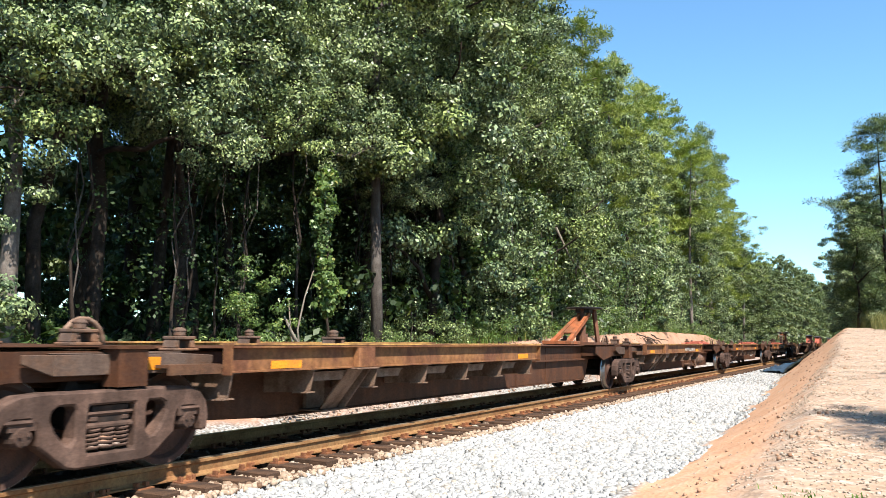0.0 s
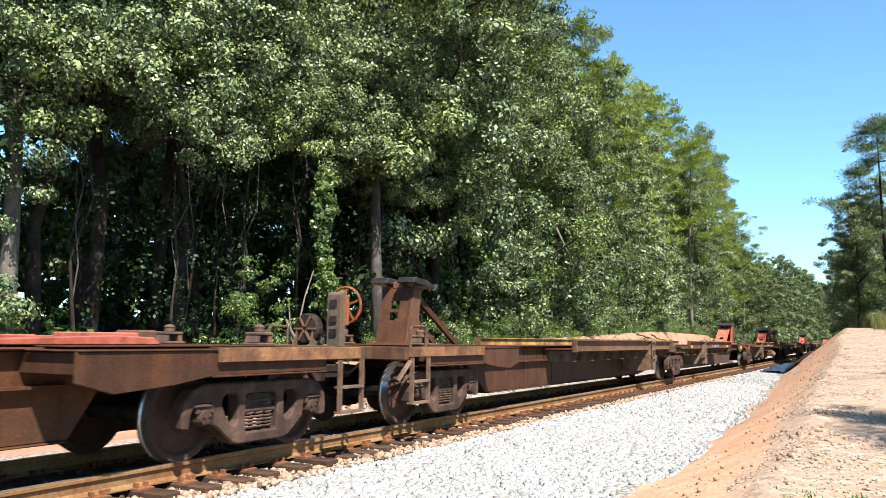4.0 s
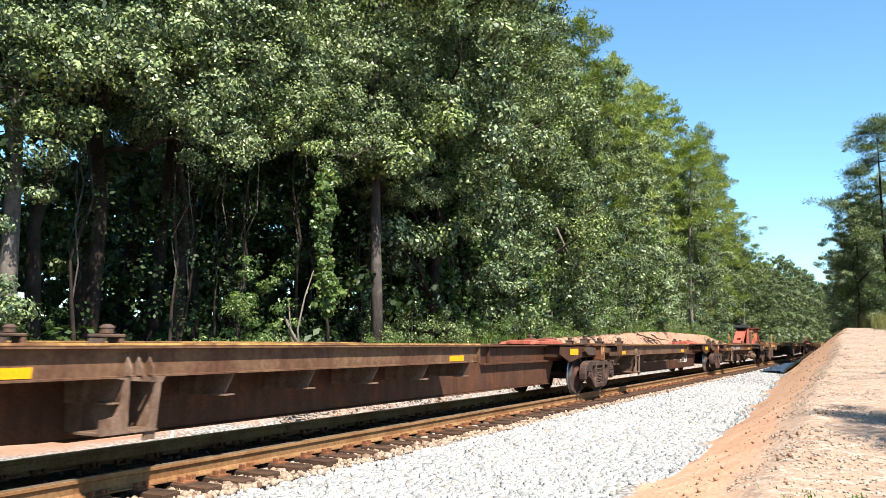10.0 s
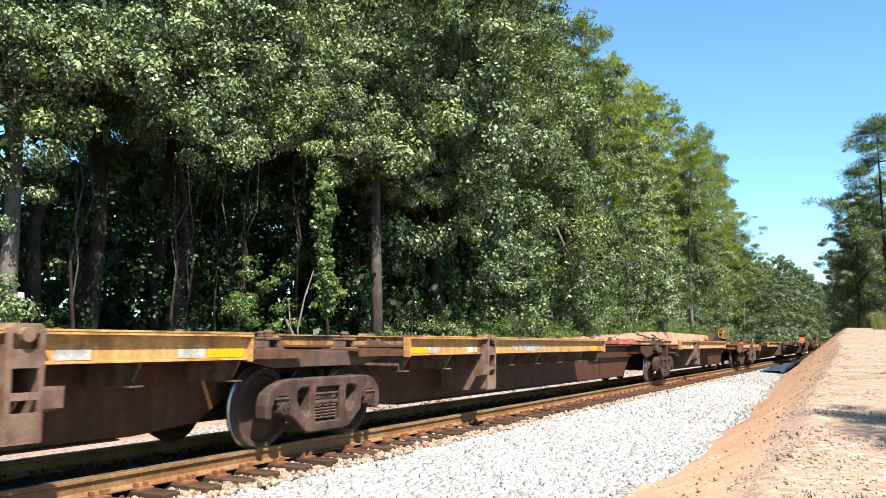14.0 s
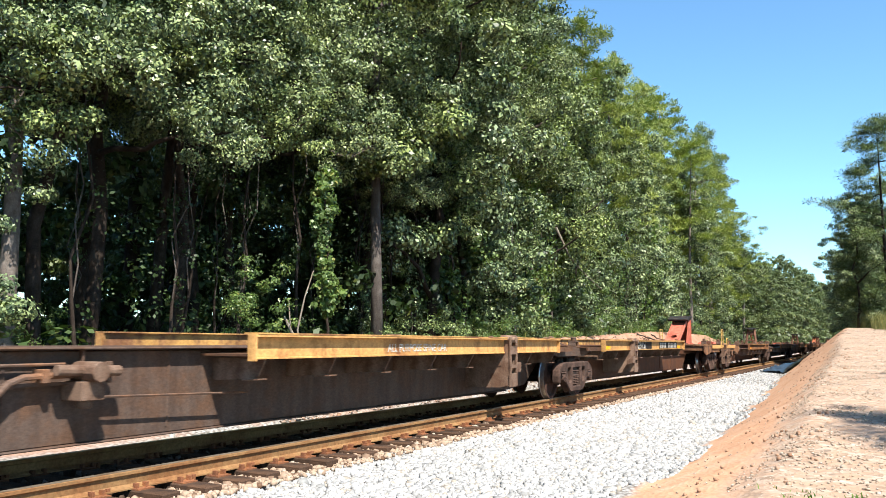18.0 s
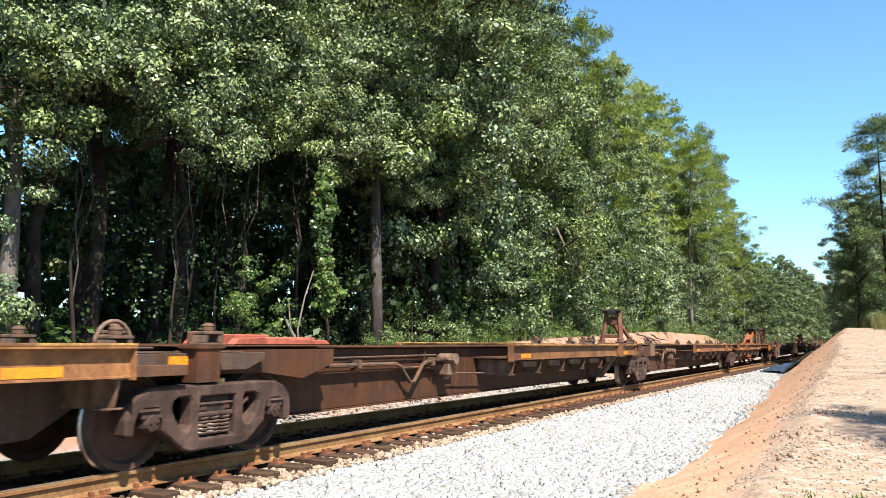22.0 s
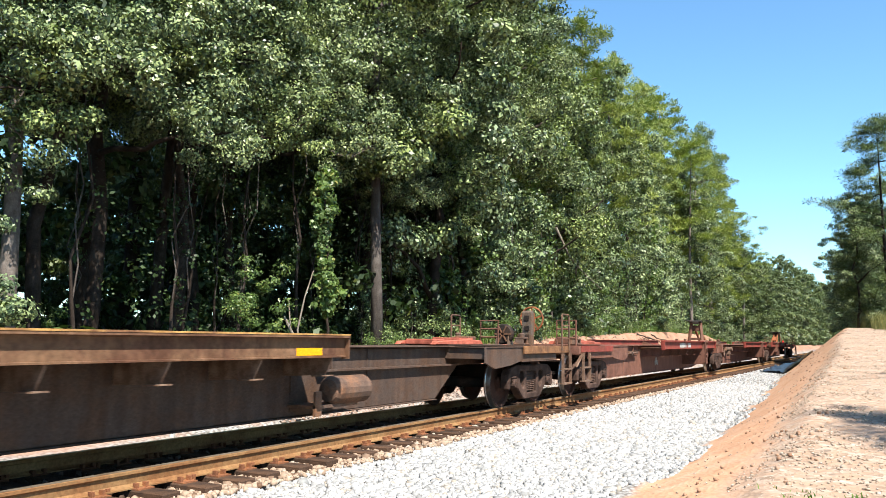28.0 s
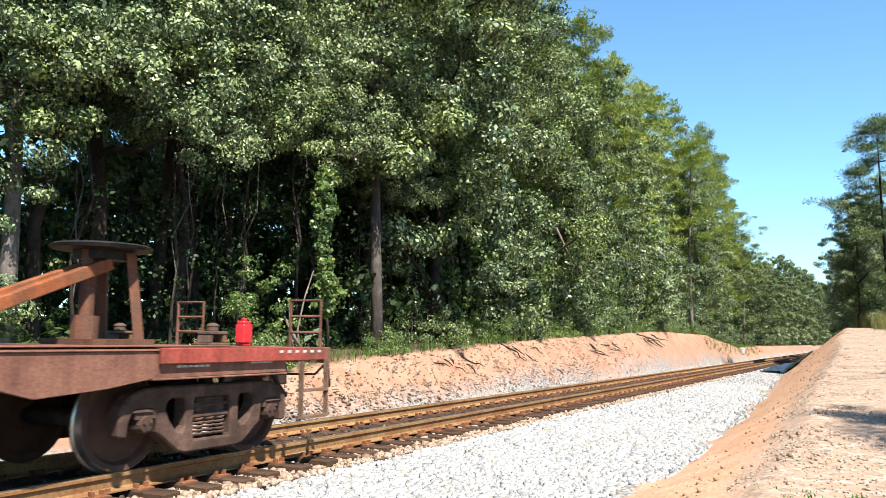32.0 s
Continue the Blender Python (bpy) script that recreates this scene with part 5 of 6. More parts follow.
        part("post", post, "hitch", h, key=("hpp", L))
        part("base_plate", skid, "hitch_dark", h, "rusty brown base plate", key=("hps", L))
        part("top_plate", top, "plate", h, "black greasy top plate", key=("hpt", L), bevel=0.012)
    elif style == "tripod":
        def strut(bm):
            for s in (-1, 1):
                bm_bar(bm, (L - 2.7, s * 0.22, z + 0.04), (L - 0.6, s * 0.12, z + 0.86), 0.1, 0.13)
            bm_bar(bm, (L - 2.0, 0, z + 0.3), (L - 1.2, 0, z + 0.62), 0.3, 0.05)
            bm_box(bm, L - 2.95, L - 2.2, -0.4, 0.4, z, z + 0.09)
        def post(bm):
            bm_tube(bm, [(L - 0.78, 0, z), (L - 0.76, 0, z + 1.0)], 0.08, 10)
            bm_box(bm, L - 1.0, L - 0.2, -0.4, 0.4, z, z + 0.06)
            bm_tube(bm, [(L - 0.78, 0, z + 0.02), (L - 0.77, 0, z + 0.3)], 0.14, 10)
        def top(bm):
            bm_lathe(bm, [(0, 0.002), (0, 0.5), (0.035, 0.52), (0.055, 0.48), (0.055, 0.002)], sides=20)
            bm_box(bm, -0.2, 0.25, -0.1, 0.0, -0.2, 0.2)
        h = part("hitch", strut, mat, unit, "raised rusty orange tripod hitch", key=("ht", L), bevel=0.01)
        part("post", post, "hitch_dark", h, key=("htp", L))
        for s in (-1, 1):
            part("post", lambda bm: bm_bar(bm, (L - 0.32, s * 0.3, z), (L - 0.42, s * 0.22, z + 0.98), 0.1, 0.1), "hitch_dark", h, key=("htq", L, s))
        part("top_plate", top, "plate", h, "dark round fifth-wheel plate", key=("htt", L), at=pose(L - 0.62, 0, z + 1.0, 90, 0, 0))
    elif style in ("panel", "panel_orange"):
        col = "hitch" if style == "panel_orange" else "spine"
        def face(bm):
            at = lambda k: (L + 0.05 - 0.26 * k, z + 0.98 * k)
            for y0, y1, a, b in ((-0.28, -0.09, 0, 1), (0.09, 0.28, 0, 1), (-0.1, 0.1, 0, 0.42), (-0.1, 0.1, 0.56, 0.62), (-0.1, 0.1, 0.76, 1)):
                p, q = at(a), at(b)
                bm_prism(bm, [p, (p[0] - 0.04, p[1]), (q[0] - 0.04, q[1]), q], y0, y1)
        h = part("hitch", face, col, unit, "raised trailer hitch with a solid slotted panel", key=("hx", L))
        for s in (-1, 1):
            part("cheek", lambda bm: bm_prism(bm, [(L - 0.01, z), (L - 0.5, z), (L - 0.45, z + 0.55), (L - 0.55, z + 0.98), (L - 0.28, z + 1.02)], s * 0.28 - 0.015, s * 0.28 + 0.015), "hitch_dark" if col == "spine" else "hitch_maroon", h, key=("hxc", L, s, col))
            part("strut", lambda bm: bm_bar(bm, (L - 0.45, s * 0.2, z + 0.86), (L - 1.95, s * 0.24, z + 0.03), 0.07, 0.1), col, h, key=("hxs", L, s))
            part("wing", lambda bm: bm_prism(bm, [(L + 0.0, z + 1.05), (L - 0.75, z + 0.98), (L - 0.8, z + 1.02), (L - 0.5, z + 1.12), (L - 0.05, z + 1.15)], min(s * 0.1, s * 0.44), max(s * 0.1, s * 0.44)), "plate" if col == "spine" else "hitch_maroon", h, "dark greasy top wing", key=("hxw", L, s), bevel=0.01)
        part("latch", lambda bm: bm_box(bm, L - 0.5, L - 0.2, -0.1, 0.1, z + 0.96, z + 1.08), "hitch_dark", h, key=("hxl", L), bevel=0.015)
        part("base_plate", lambda bm: bm_box(bm, L - 0.8, L + 0.1, -0.42, 0.42, z, z + 0.03), "hitch_dark", h, key=("hxb", L))
    else:
        h = part("hitch", lambda bm: bm_box(bm, L - 0.90, L - 0.55, -0.4, 0.4, z, z + 0.05), "hitch_dark", unit, "raised dark brown A-frame trailer hitch", key=("ha", L), bevel=0.008)
        for s in (-1, 1):
            part("leg", lambda bm: bm_bar(bm, (L - 0.68, s * 0.32, z), (L - 0.90, s * 0.2, z + 0.98), 0.13, 0.1), "hitch_dark", h, key=("hal", L, s), bevel=0.012)
            part("strut", lambda bm: bm_bar(bm, (L - 2.60, s * 0.14, z + 0.05), (L - 0.98, s * 0.1, z + 0.84), 0.07, 0.13), "hitch_rust", h, "rusty orange strut", key=("hast", L, s), bevel=0.01)
            part("wing", lambda bm: bm_bar(bm, (L - 0.95, s * 0.1, z + 1.04), (L - 1.10, s * 0.5, z + 1.12), 0.3, 0.03), "plate", h, key=("haw", L, s))
            part("side_post", lambda bm: bm_box(bm, L - 2.4, L - 2.0, min(s * 0.62, s * 0.95), max(s * 0.62, s * 0.95), 0.84, 1.22), "dusty" if not unit.get("red_car", False) else "spine_red", unit, key=("hsp", L, s), bevel=0.01)
            part("container_pedestal", pedestal_build, "pipe", unit, key="ped", at=pose(L - 2.2, s * 0.78, 1.22))
        part("cross_bar", lambda bm: bm_box(bm, L - 0.93, L - 0.82, -0.24, 0.24, z + 0.62, z + 0.86), "hitch_dark", h, key=("hac", L), bevel=0.01)
        part("cross_bar", lambda bm: bm_box(bm, L - 0.80, L - 0.70, -0.3, 0.3, z + 0.2, z + 0.3), "hitch_dark", h, key=("had", L), bevel=0.01)
        part("shoe", lambda bm: bm_box(bm, L - 2.85, L - 2.30, -0.26, 0.26, z, z + 0.12), "hitch_rust", h, key=("hash", L), bevel=0.02)
        part("top_plate", lambda bm: bm_box(bm, L - 1.25, L - 0.65, -0.14, 0.14, z + 0.94, z + 1.06), "plate", h, "black split top plate", key=("hat", L), bevel=0.02)
        part("pin", lambda bm: bm_tube(bm, [(L - 0.75, -0.28, z + 1.05), (L - 0.75, 0.28, z + 1.05)], 0.06, 10), "plate", h, key=("hap", L))


def hoop(x, unit, z=1.2):
    part("hose_hoop", lambda bm: bm_tube(bm, [(x - 0.25 * math.cos(a), -0.35, z + 0.28 * math.sin(a)) for a in [k * math.pi / 9 for k in range(10)]], 0.026, 7), "dusty", unit, "curved air hose", key=("hoop", x), smooth=True)


def end_platform(L, unit, yellow, handbrake, rails, far=1):
    """What overhangs past the end truck: platform, sill, steps, rails, coupler."""
    red = unit.get("red_car", False)
    beam = "sill_red" if red else ("sill_yellow" if yellow else "tan_beam")
    part("end_platform", lambda bm: bm_box(bm, L - 0.5, L + 1.62, -0.5, 0.5, 1.02, 1.17), "deck", unit, key=("epd", L), bevel=0.008)
    for s in (-1, 1):
        for i in range(11):
            y = s * (0.53 + i * 0.062)
            part("grating_bar", lambda bm: bm_box(bm, 0, 1.16, -0.006, 0.006, 1.12, 1.16), "pipe", unit, key="gratebar", at=pose(L + 0.45, y, 0))
        for i in range(10):
            part("grating_bar", lambda bm: bm_box(bm, -0.006, 0.006, 0.51, 1.2, 1.125, 1.155), "pipe", unit, key="gratecross", at=pose(L + 0.5 + i * 0.115, 0, 0) if s > 0 else pose(L + 0.5 + i * 0.115, 0, 0, 0, 0, 180))
    part("end_sill", lambda bm: bm_box(bm, L + 1.62, L + 1.74, -1.33, 1.33, 1.01, 1.2), "deck" if not red else "spine_red", unit, key=("eps", L), bevel=0.01)
    for s in (-1, 1):
        part("side_beam", lambda bm: bm_prism(bm, [(L - 0.95, 1.05), (L + 1.62, 1.05), (L + 1.62, 1.2), (L - 0.95, 1.2)], s * 1.32 - 0.02, s * 1.32 + 0.02), beam, unit, key=("epb", L, s), bevel=0.006)
        for x in (L + 1.12, L + 1.6):
            part("step_rail", lambda bm: bm_bar(bm, (0, 0, 0.38), (0, 0, 1.04), 0.06, 0.025), "dusty", unit, key="steprail", at=pose(x, s * 1.37, 0))
        for z in (0.39, 0.7):
            part("step", lambda bm: bm_box(bm, -0.24, 0.24, -0.06, 0.06, -0.015, 0.015), "dusty", unit, key="step", at=pose(L + 1.36, s * 1.35, z))
        part("brace", lambda bm: bm_bar(bm, (L + 1.62, s * 1.35, 1.0), (L + 1.8, s * 1.25, 0.72), 0.07, 0.04), "dusty", unit, key=("brace", L, s))
        if rails == "tall" and red:
            x0 = L + 1.66
            part("handrail", lambda bm: bm_tube(bm, [(x0, s * 1.22, 1.18), (x0, s * 1.22, 1.78), (x0, s * 0.75, 1.78), (x0, s * 0.75, 1.18)], 0.022, 7), "spine_red", unit, key=("hrt", L, s))
            for z in (1.38, 1.58):
                part("rung", lambda bm: bm_tube(bm, [(x0, s * 1.22, z), (x0, s * 0.75, z)], 0.018, 7), "spine_red", unit, key=("rung", L, s, z))
        elif rails in ("tall", "high"):
            x0, x1, top = L + 1.12, L + 1.58, 1.88
            paint = "safety_yellow" if yellow else "pipe"
            part("handrail", lambda bm: bm_tube(bm, [(x0, s * 1.35, 1.1), (x0, s * 1.35, top - 0.04), (x0 + 0.04, s * 1.35, top), (x1 - 0.04, s * 1.35, top), (x1, s * 1.35, top - 0.04), (x1, s * 1.35, 1.1)], 0.021, 8), paint, unit, key=("hrh", L, s, yellow))
            for z in (1.36, 1.64):
                part("rung", lambda bm: bm_tube(bm, [(x0, s * 1.35, z), (x1, s * 1.35, z)], 0.018, 7), paint, unit, key=("rgh", L, s, z, yellow))
        elif rails:
            part("handrail", lambda bm: bm_tube(bm, [(L + 1.12, s * 1.32, 1.18), (L + 1.12, s * 1.32, 1.46), (L + 1.16, s * 1.32, 1.5), (L + 1.54, s * 1.32, 1.5), (L + 1.58, s * 1.32, 1.46), (L + 1.58, s * 1.32, 1.18)], 0.022, 7), "safety_yellow" if yellow else "pipe", unit, key=("hr", L, s))
    def coupler(bm):
        bm_box(bm, L + 1.3, L + 2.1, -0.1, 0.1, 0.72, 0.92)
        bm_prism(bm, [(L + 2.05, -0.16), (L + 2.3, -0.2), (L + 2.42, -0.06), (L + 2.3, 0.03), (L + 2.38, 0.17), (L + 2.05, 0.16)], 0.68, 0.96, "z")
    part("coupler", coupler, "dark", unit, "grimy knuckle coupler", key=("cpl", L), bevel=0.015)
    part("brake_hose", lambda bm: bm_tube(bm, [(L + 1.75, -0.35, 0.9), (L + 1.9, -0.37, 0.72), (L + 2.1, -0.34, 0.55), (L + 2.26, -0.22, 0.56)], 0.032, 7), "dark", unit, key=("bh", L), smooth=True)
    part("cut_lever", lambda bm: bm_tube(bm, [(L + 1.78, -1.2, 0.98), (L + 1.8, -1.05, 0.86), (L + 1.8, -0.3, 0.84), (L + 2.0, -0.05, 0.98)], 0.016, 6), "pipe", unit, key=("cl", L))
    if handbrake:
        paint = "safety_yellow" if yellow else "hitch_rust"
        if yellow:
            st = part("brake_stand", lambda bm: bm_prism(bm, [(L + 1.5, 1.17), (L + 1.5, 2.05), (L + 1.58, 2.08), (L + 1.72, 2.02), (L + 1.74, 1.17)], min(far * -0.12, far * 0.36), max(far * -0.12, far * 0.36)), "grey", unit, "dirty grey hand brake housing", key=("bs", L, far), bevel=0.012)
            part("side_box", lambda bm: bm_box(bm, L + 1.52, L + 1.76, min(far * 0.38, far * 0.85), max(far * 0.38, far * 0.85), 1.17, 1.84), "grey", st, key=("bsb", L, far), bevel=0.012)
        else:
            st = part("brake_stand", lambda bm: bm_prism(bm, [(L + 1.52, 1.17), (L + 1.52, 1.98), (L + 1.56, 2.02), (L + 1.62, 2.02), (L + 1.66, 1.98), (L + 1.66, 1.17)], -0.13, 0.13), "grey", unit, "dirty slotted hand brake post", key=("bs", L), bevel=0.012)
            for z in (1.35, 1.55, 1.8):
                part("cover", lambda bm: bm_box(bm, L + 1.655, L + 1.685, -0.06, 0.06, z, z + 0.1), "dark", st, key=("bsc", L, z))
            drum = part("chain_drum", lambda bm: bm_lathe(bm, [(-0.09, 0.02), (-0.09, 0.22), (-0.05, 0.25), (0.05, 0.25), (0.09, 0.22), (0.09, 0.02)], sides=20), "dark", unit, "grimy round winch drum", key=("drum",), at=pose(L + 1.3, far * 0.75, 1.46, 0, 0, 90))
            for k in range(6):
                part("drum_rib", lambda bm: bm_bar(bm, (0.04, -0.1, 0), (0.21, -0.1, 0), 0.03, 0.03), "pipe", drum, key="drumrib", at=pose(0, 0, 0, 0, k * 60, 0))
            for dy in (-0.16, 0.16):
                part("drum_bracket", lambda bm: bm_prism(bm, [(L + 1.12, 1.17), (L + 1.48, 1.17), (L + 1.36, 1.56), (L + 1.24, 1.56)], far * 0.75 + dy - 0.012, far * 0.75 + dy + 0.012), "grey", unit, key=("dbr", L, far, dy))
        wheel = part("brake_wheel", lambda bm: bm_tube(bm, [(0, 0.29 * math.cos(a), 0.29 * math.sin(a)) for a in [k * 2 * math.pi / 24 for k in range(25)]], 0.022, 6), paint, st, "hand brake wheel", key="bwheel", at=pose(L + 1.36, 0.0, 1.82))
        for k in range(5):
            part("spoke", lambda bm: bm_bar(bm, (0, 0, 0), (0, 0, 0.28), 0.035, 0.016), paint, wheel, key="spoke", at=pose(0, 0, 0, k * 72, 0, 0))
        part("gear_case", lambda bm: bm_box(bm, L + 1.38, L + 1.5, -0.1, 0.1, 1.5, 1.98), paint, st, key=("gc", L), bevel=0.02)


def turned(build, side):
    """The same shape on the other side of the car."""
    def out(bm):
        build(bm)
        if side > 0:
            for v in bm.verts:
                v.co.y = -v.co.y
    return out


def brake_gear(unit, L, x, side=-1, dip=True):
    """Air pipe along the web, dipping in a V beside its control valve."""
    def pipe(bm):
        bm_tube(bm, [(x + 3.4, -0.56, 0.97), (x + 2.9, -0.56, 0.93), (x + 0.45, -0.56, 0.92), (x + 0.3, -0.57, 0.87), (x + 0.02, -0.58, 0.62), (x - 0.12, -0.58, 0.62), (x - 0.4, -0.57, 0.88), (x - 0.55, -0.56, 0.93), (x - 1.35, -0.56, 0.95)], 0.032, 8)
        bm_tube(bm, [(x + 0.34, -0.56, 0.85), (x - 0.44, -0.56, 0.85)], 0.018, 6)
        bm_tube(bm, [(x + 2.6, -0.5, 1.03), (x - 1.0, -0.5, 1.04)], 0.016, 6)
    def straight(bm):
        bm_tube(bm, [(x + 3.6, -0.58, 0.72), (x + 3.3, -0.58, 0.8), (x + 2.9, -0.57, 0.9), (x + 0.4, -0.56, 0.92), (x - 1.5, -0.56, 0.96)], 0.034, 8)
        bm_tube(bm, [(x + 2.9, -0.52, 0.98), (x - 1.5, -0.52, 1.0)], 0.02, 6)
    run = part("air_pipe", turned(pipe if dip else straight, side), "pipe", unit, "dirty air brake pipe", key=("ap", x, side, dip), smooth=False)
    for dx in (2.7, 1.5, -0.75):
        part("pipe_clamp", turned(lambda bm: bm_box(bm, x + dx - 0.035, x + dx + 0.035, -0.61, -0.44, 0.87, 1.0), side), "pipe", run, key=("apc", x, side, dx), bevel=0.008)
    if not dip:
        return
    def valve(bm):
        bm_box(bm, x - 1.28, x - 1.02, -0.74, -0.44, 0.7, 0.88)
        bm_tube(bm, [(x - 1.15, -0.84, 0.97), (x - 1.15, -0.5, 0.97)], 0.1, 10)
        bm_tube(bm, [(x - 1.5, -0.66, 0.97), (x - 0.8, -0.66, 0.99)], 0.055, 9)
        bm_tube(bm, [(x - 1.15, -0.62, 0.9), (x - 1.15, -0.62, 0.62)], 0.07, 9)
        bm_tube(bm, [(x - 1.42, -0.6, 1.06), (x - 1.42, -0.6, 0.86)], 0.04, 8)
    part("brake_valve", turned(valve, side), "dusty", unit, "grimy brake control valve", key=("bv", x, side), bevel=0.006)
    part("pull_rod", turned(lambda bm: bm_tube(bm, [(x - 1.3, -0.6, 0.72), (x - 3.4, -0.62, 0.66)], 0.014, 6), side), "pipe", unit, "thin brake pull rod", key=("pr", x, side))


def brake_rigging(unit, L, side=-1):
    """Angle-iron shelf with rods, levers and a hanging cylinder, low on the web beside the truck."""
    a = L - 5.4
    shelf = part("rigging_shelf", turned(lambda bm: bm_box(bm, a, a + 3.0, -0.78, -0.46, 0.78, 0.82), side), "dusty", unit, "dusty shelf for the brake rigging", key=("rgs", L, side), bevel=0.006)
    part("shelf_lip", turned(lambda bm: bm_box(bm, a, a + 3.0, -0.80, -0.78, 0.70, 0.82), side), "dusty", shelf, key=("rgl", L, side))
    for dx in (0.05, 0.7, 1.35, 2.2, 2.9):
        part("hanger", turned(lambda bm: bm_prism(bm, [(-0.79, 0.72), (-0.74, 0.72), (-0.66, 0.40), (-0.72, 0.40)], a + dx, a + dx + 0.06, "x"), side), "dusty", shelf, key=("rgh", L, side, dx))
    for z, y, r in ((0.56, -0.74, 0.022), (0.46, -0.66, 0.016), (0.92, -0.62, 0.024), (0.97, -0.54, 0.016)):
        part("brake_rod", turned(lambda bm: bm_tube(bm, [(a - 0.6, y, z), (a + 1.3, y, z - 0.02), (a + 2.6, y, z + 0.04)], r, 7), side), "pipe", shelf, key=("rgr", L, side, z))
    part("lever", turned(lambda bm: bm_bar(bm, (a + 1.2, -0.74, 0.42), (a + 1.9, -0.72, 0.78), 0.03, 0.07), side), "dusty", shelf, key=("rgv", L, side))
    part("lever", turned(lambda bm: bm_bar(bm, (a + 2.0, -0.74, 0.42), (a + 1.5, -0.72, 0.78), 0.03, 0.06), side), "dusty", shelf, key=("rgw", L, side))
    part("slack_block", turned(lambda bm: bm_box(bm, a + 0.35, a + 1.0, -0.8, -0.66, 0.52, 0.62), side), "pipe", shelf, key=("rgk", L, side), bevel=0.02)
    part("brake_cylinder", turned(lambda bm: bm_tube(bm, [(a + 2.2, -0.82, 0.52), (a + 2.24, -0.82, 0.52), (a + 2.36, -0.82, 0.52), (a + 2.78, -0.82, 0.52), (a + 2.9, -0.82, 0.52), (a + 2.95, -0.82, 0.52)], [0.05, 0.15, 0.19, 0.19, 0.14, 0.06], 18), side), "dusty", unit, "dusty brown brake cylinder", key=("rgc", L, side), smooth=False)
    part("loop_guard", turned(lambda bm: bm_tube(bm, [(a + 1.5, -0.7, 0.82), (a + 1.35, -0.7, 0.98), (a + 2.2, -0.7, 1.0), (a + 2.3, -0.7, 0.84)], 0.022, 7), side), "pipe", unit, key=("rgg", L, side))


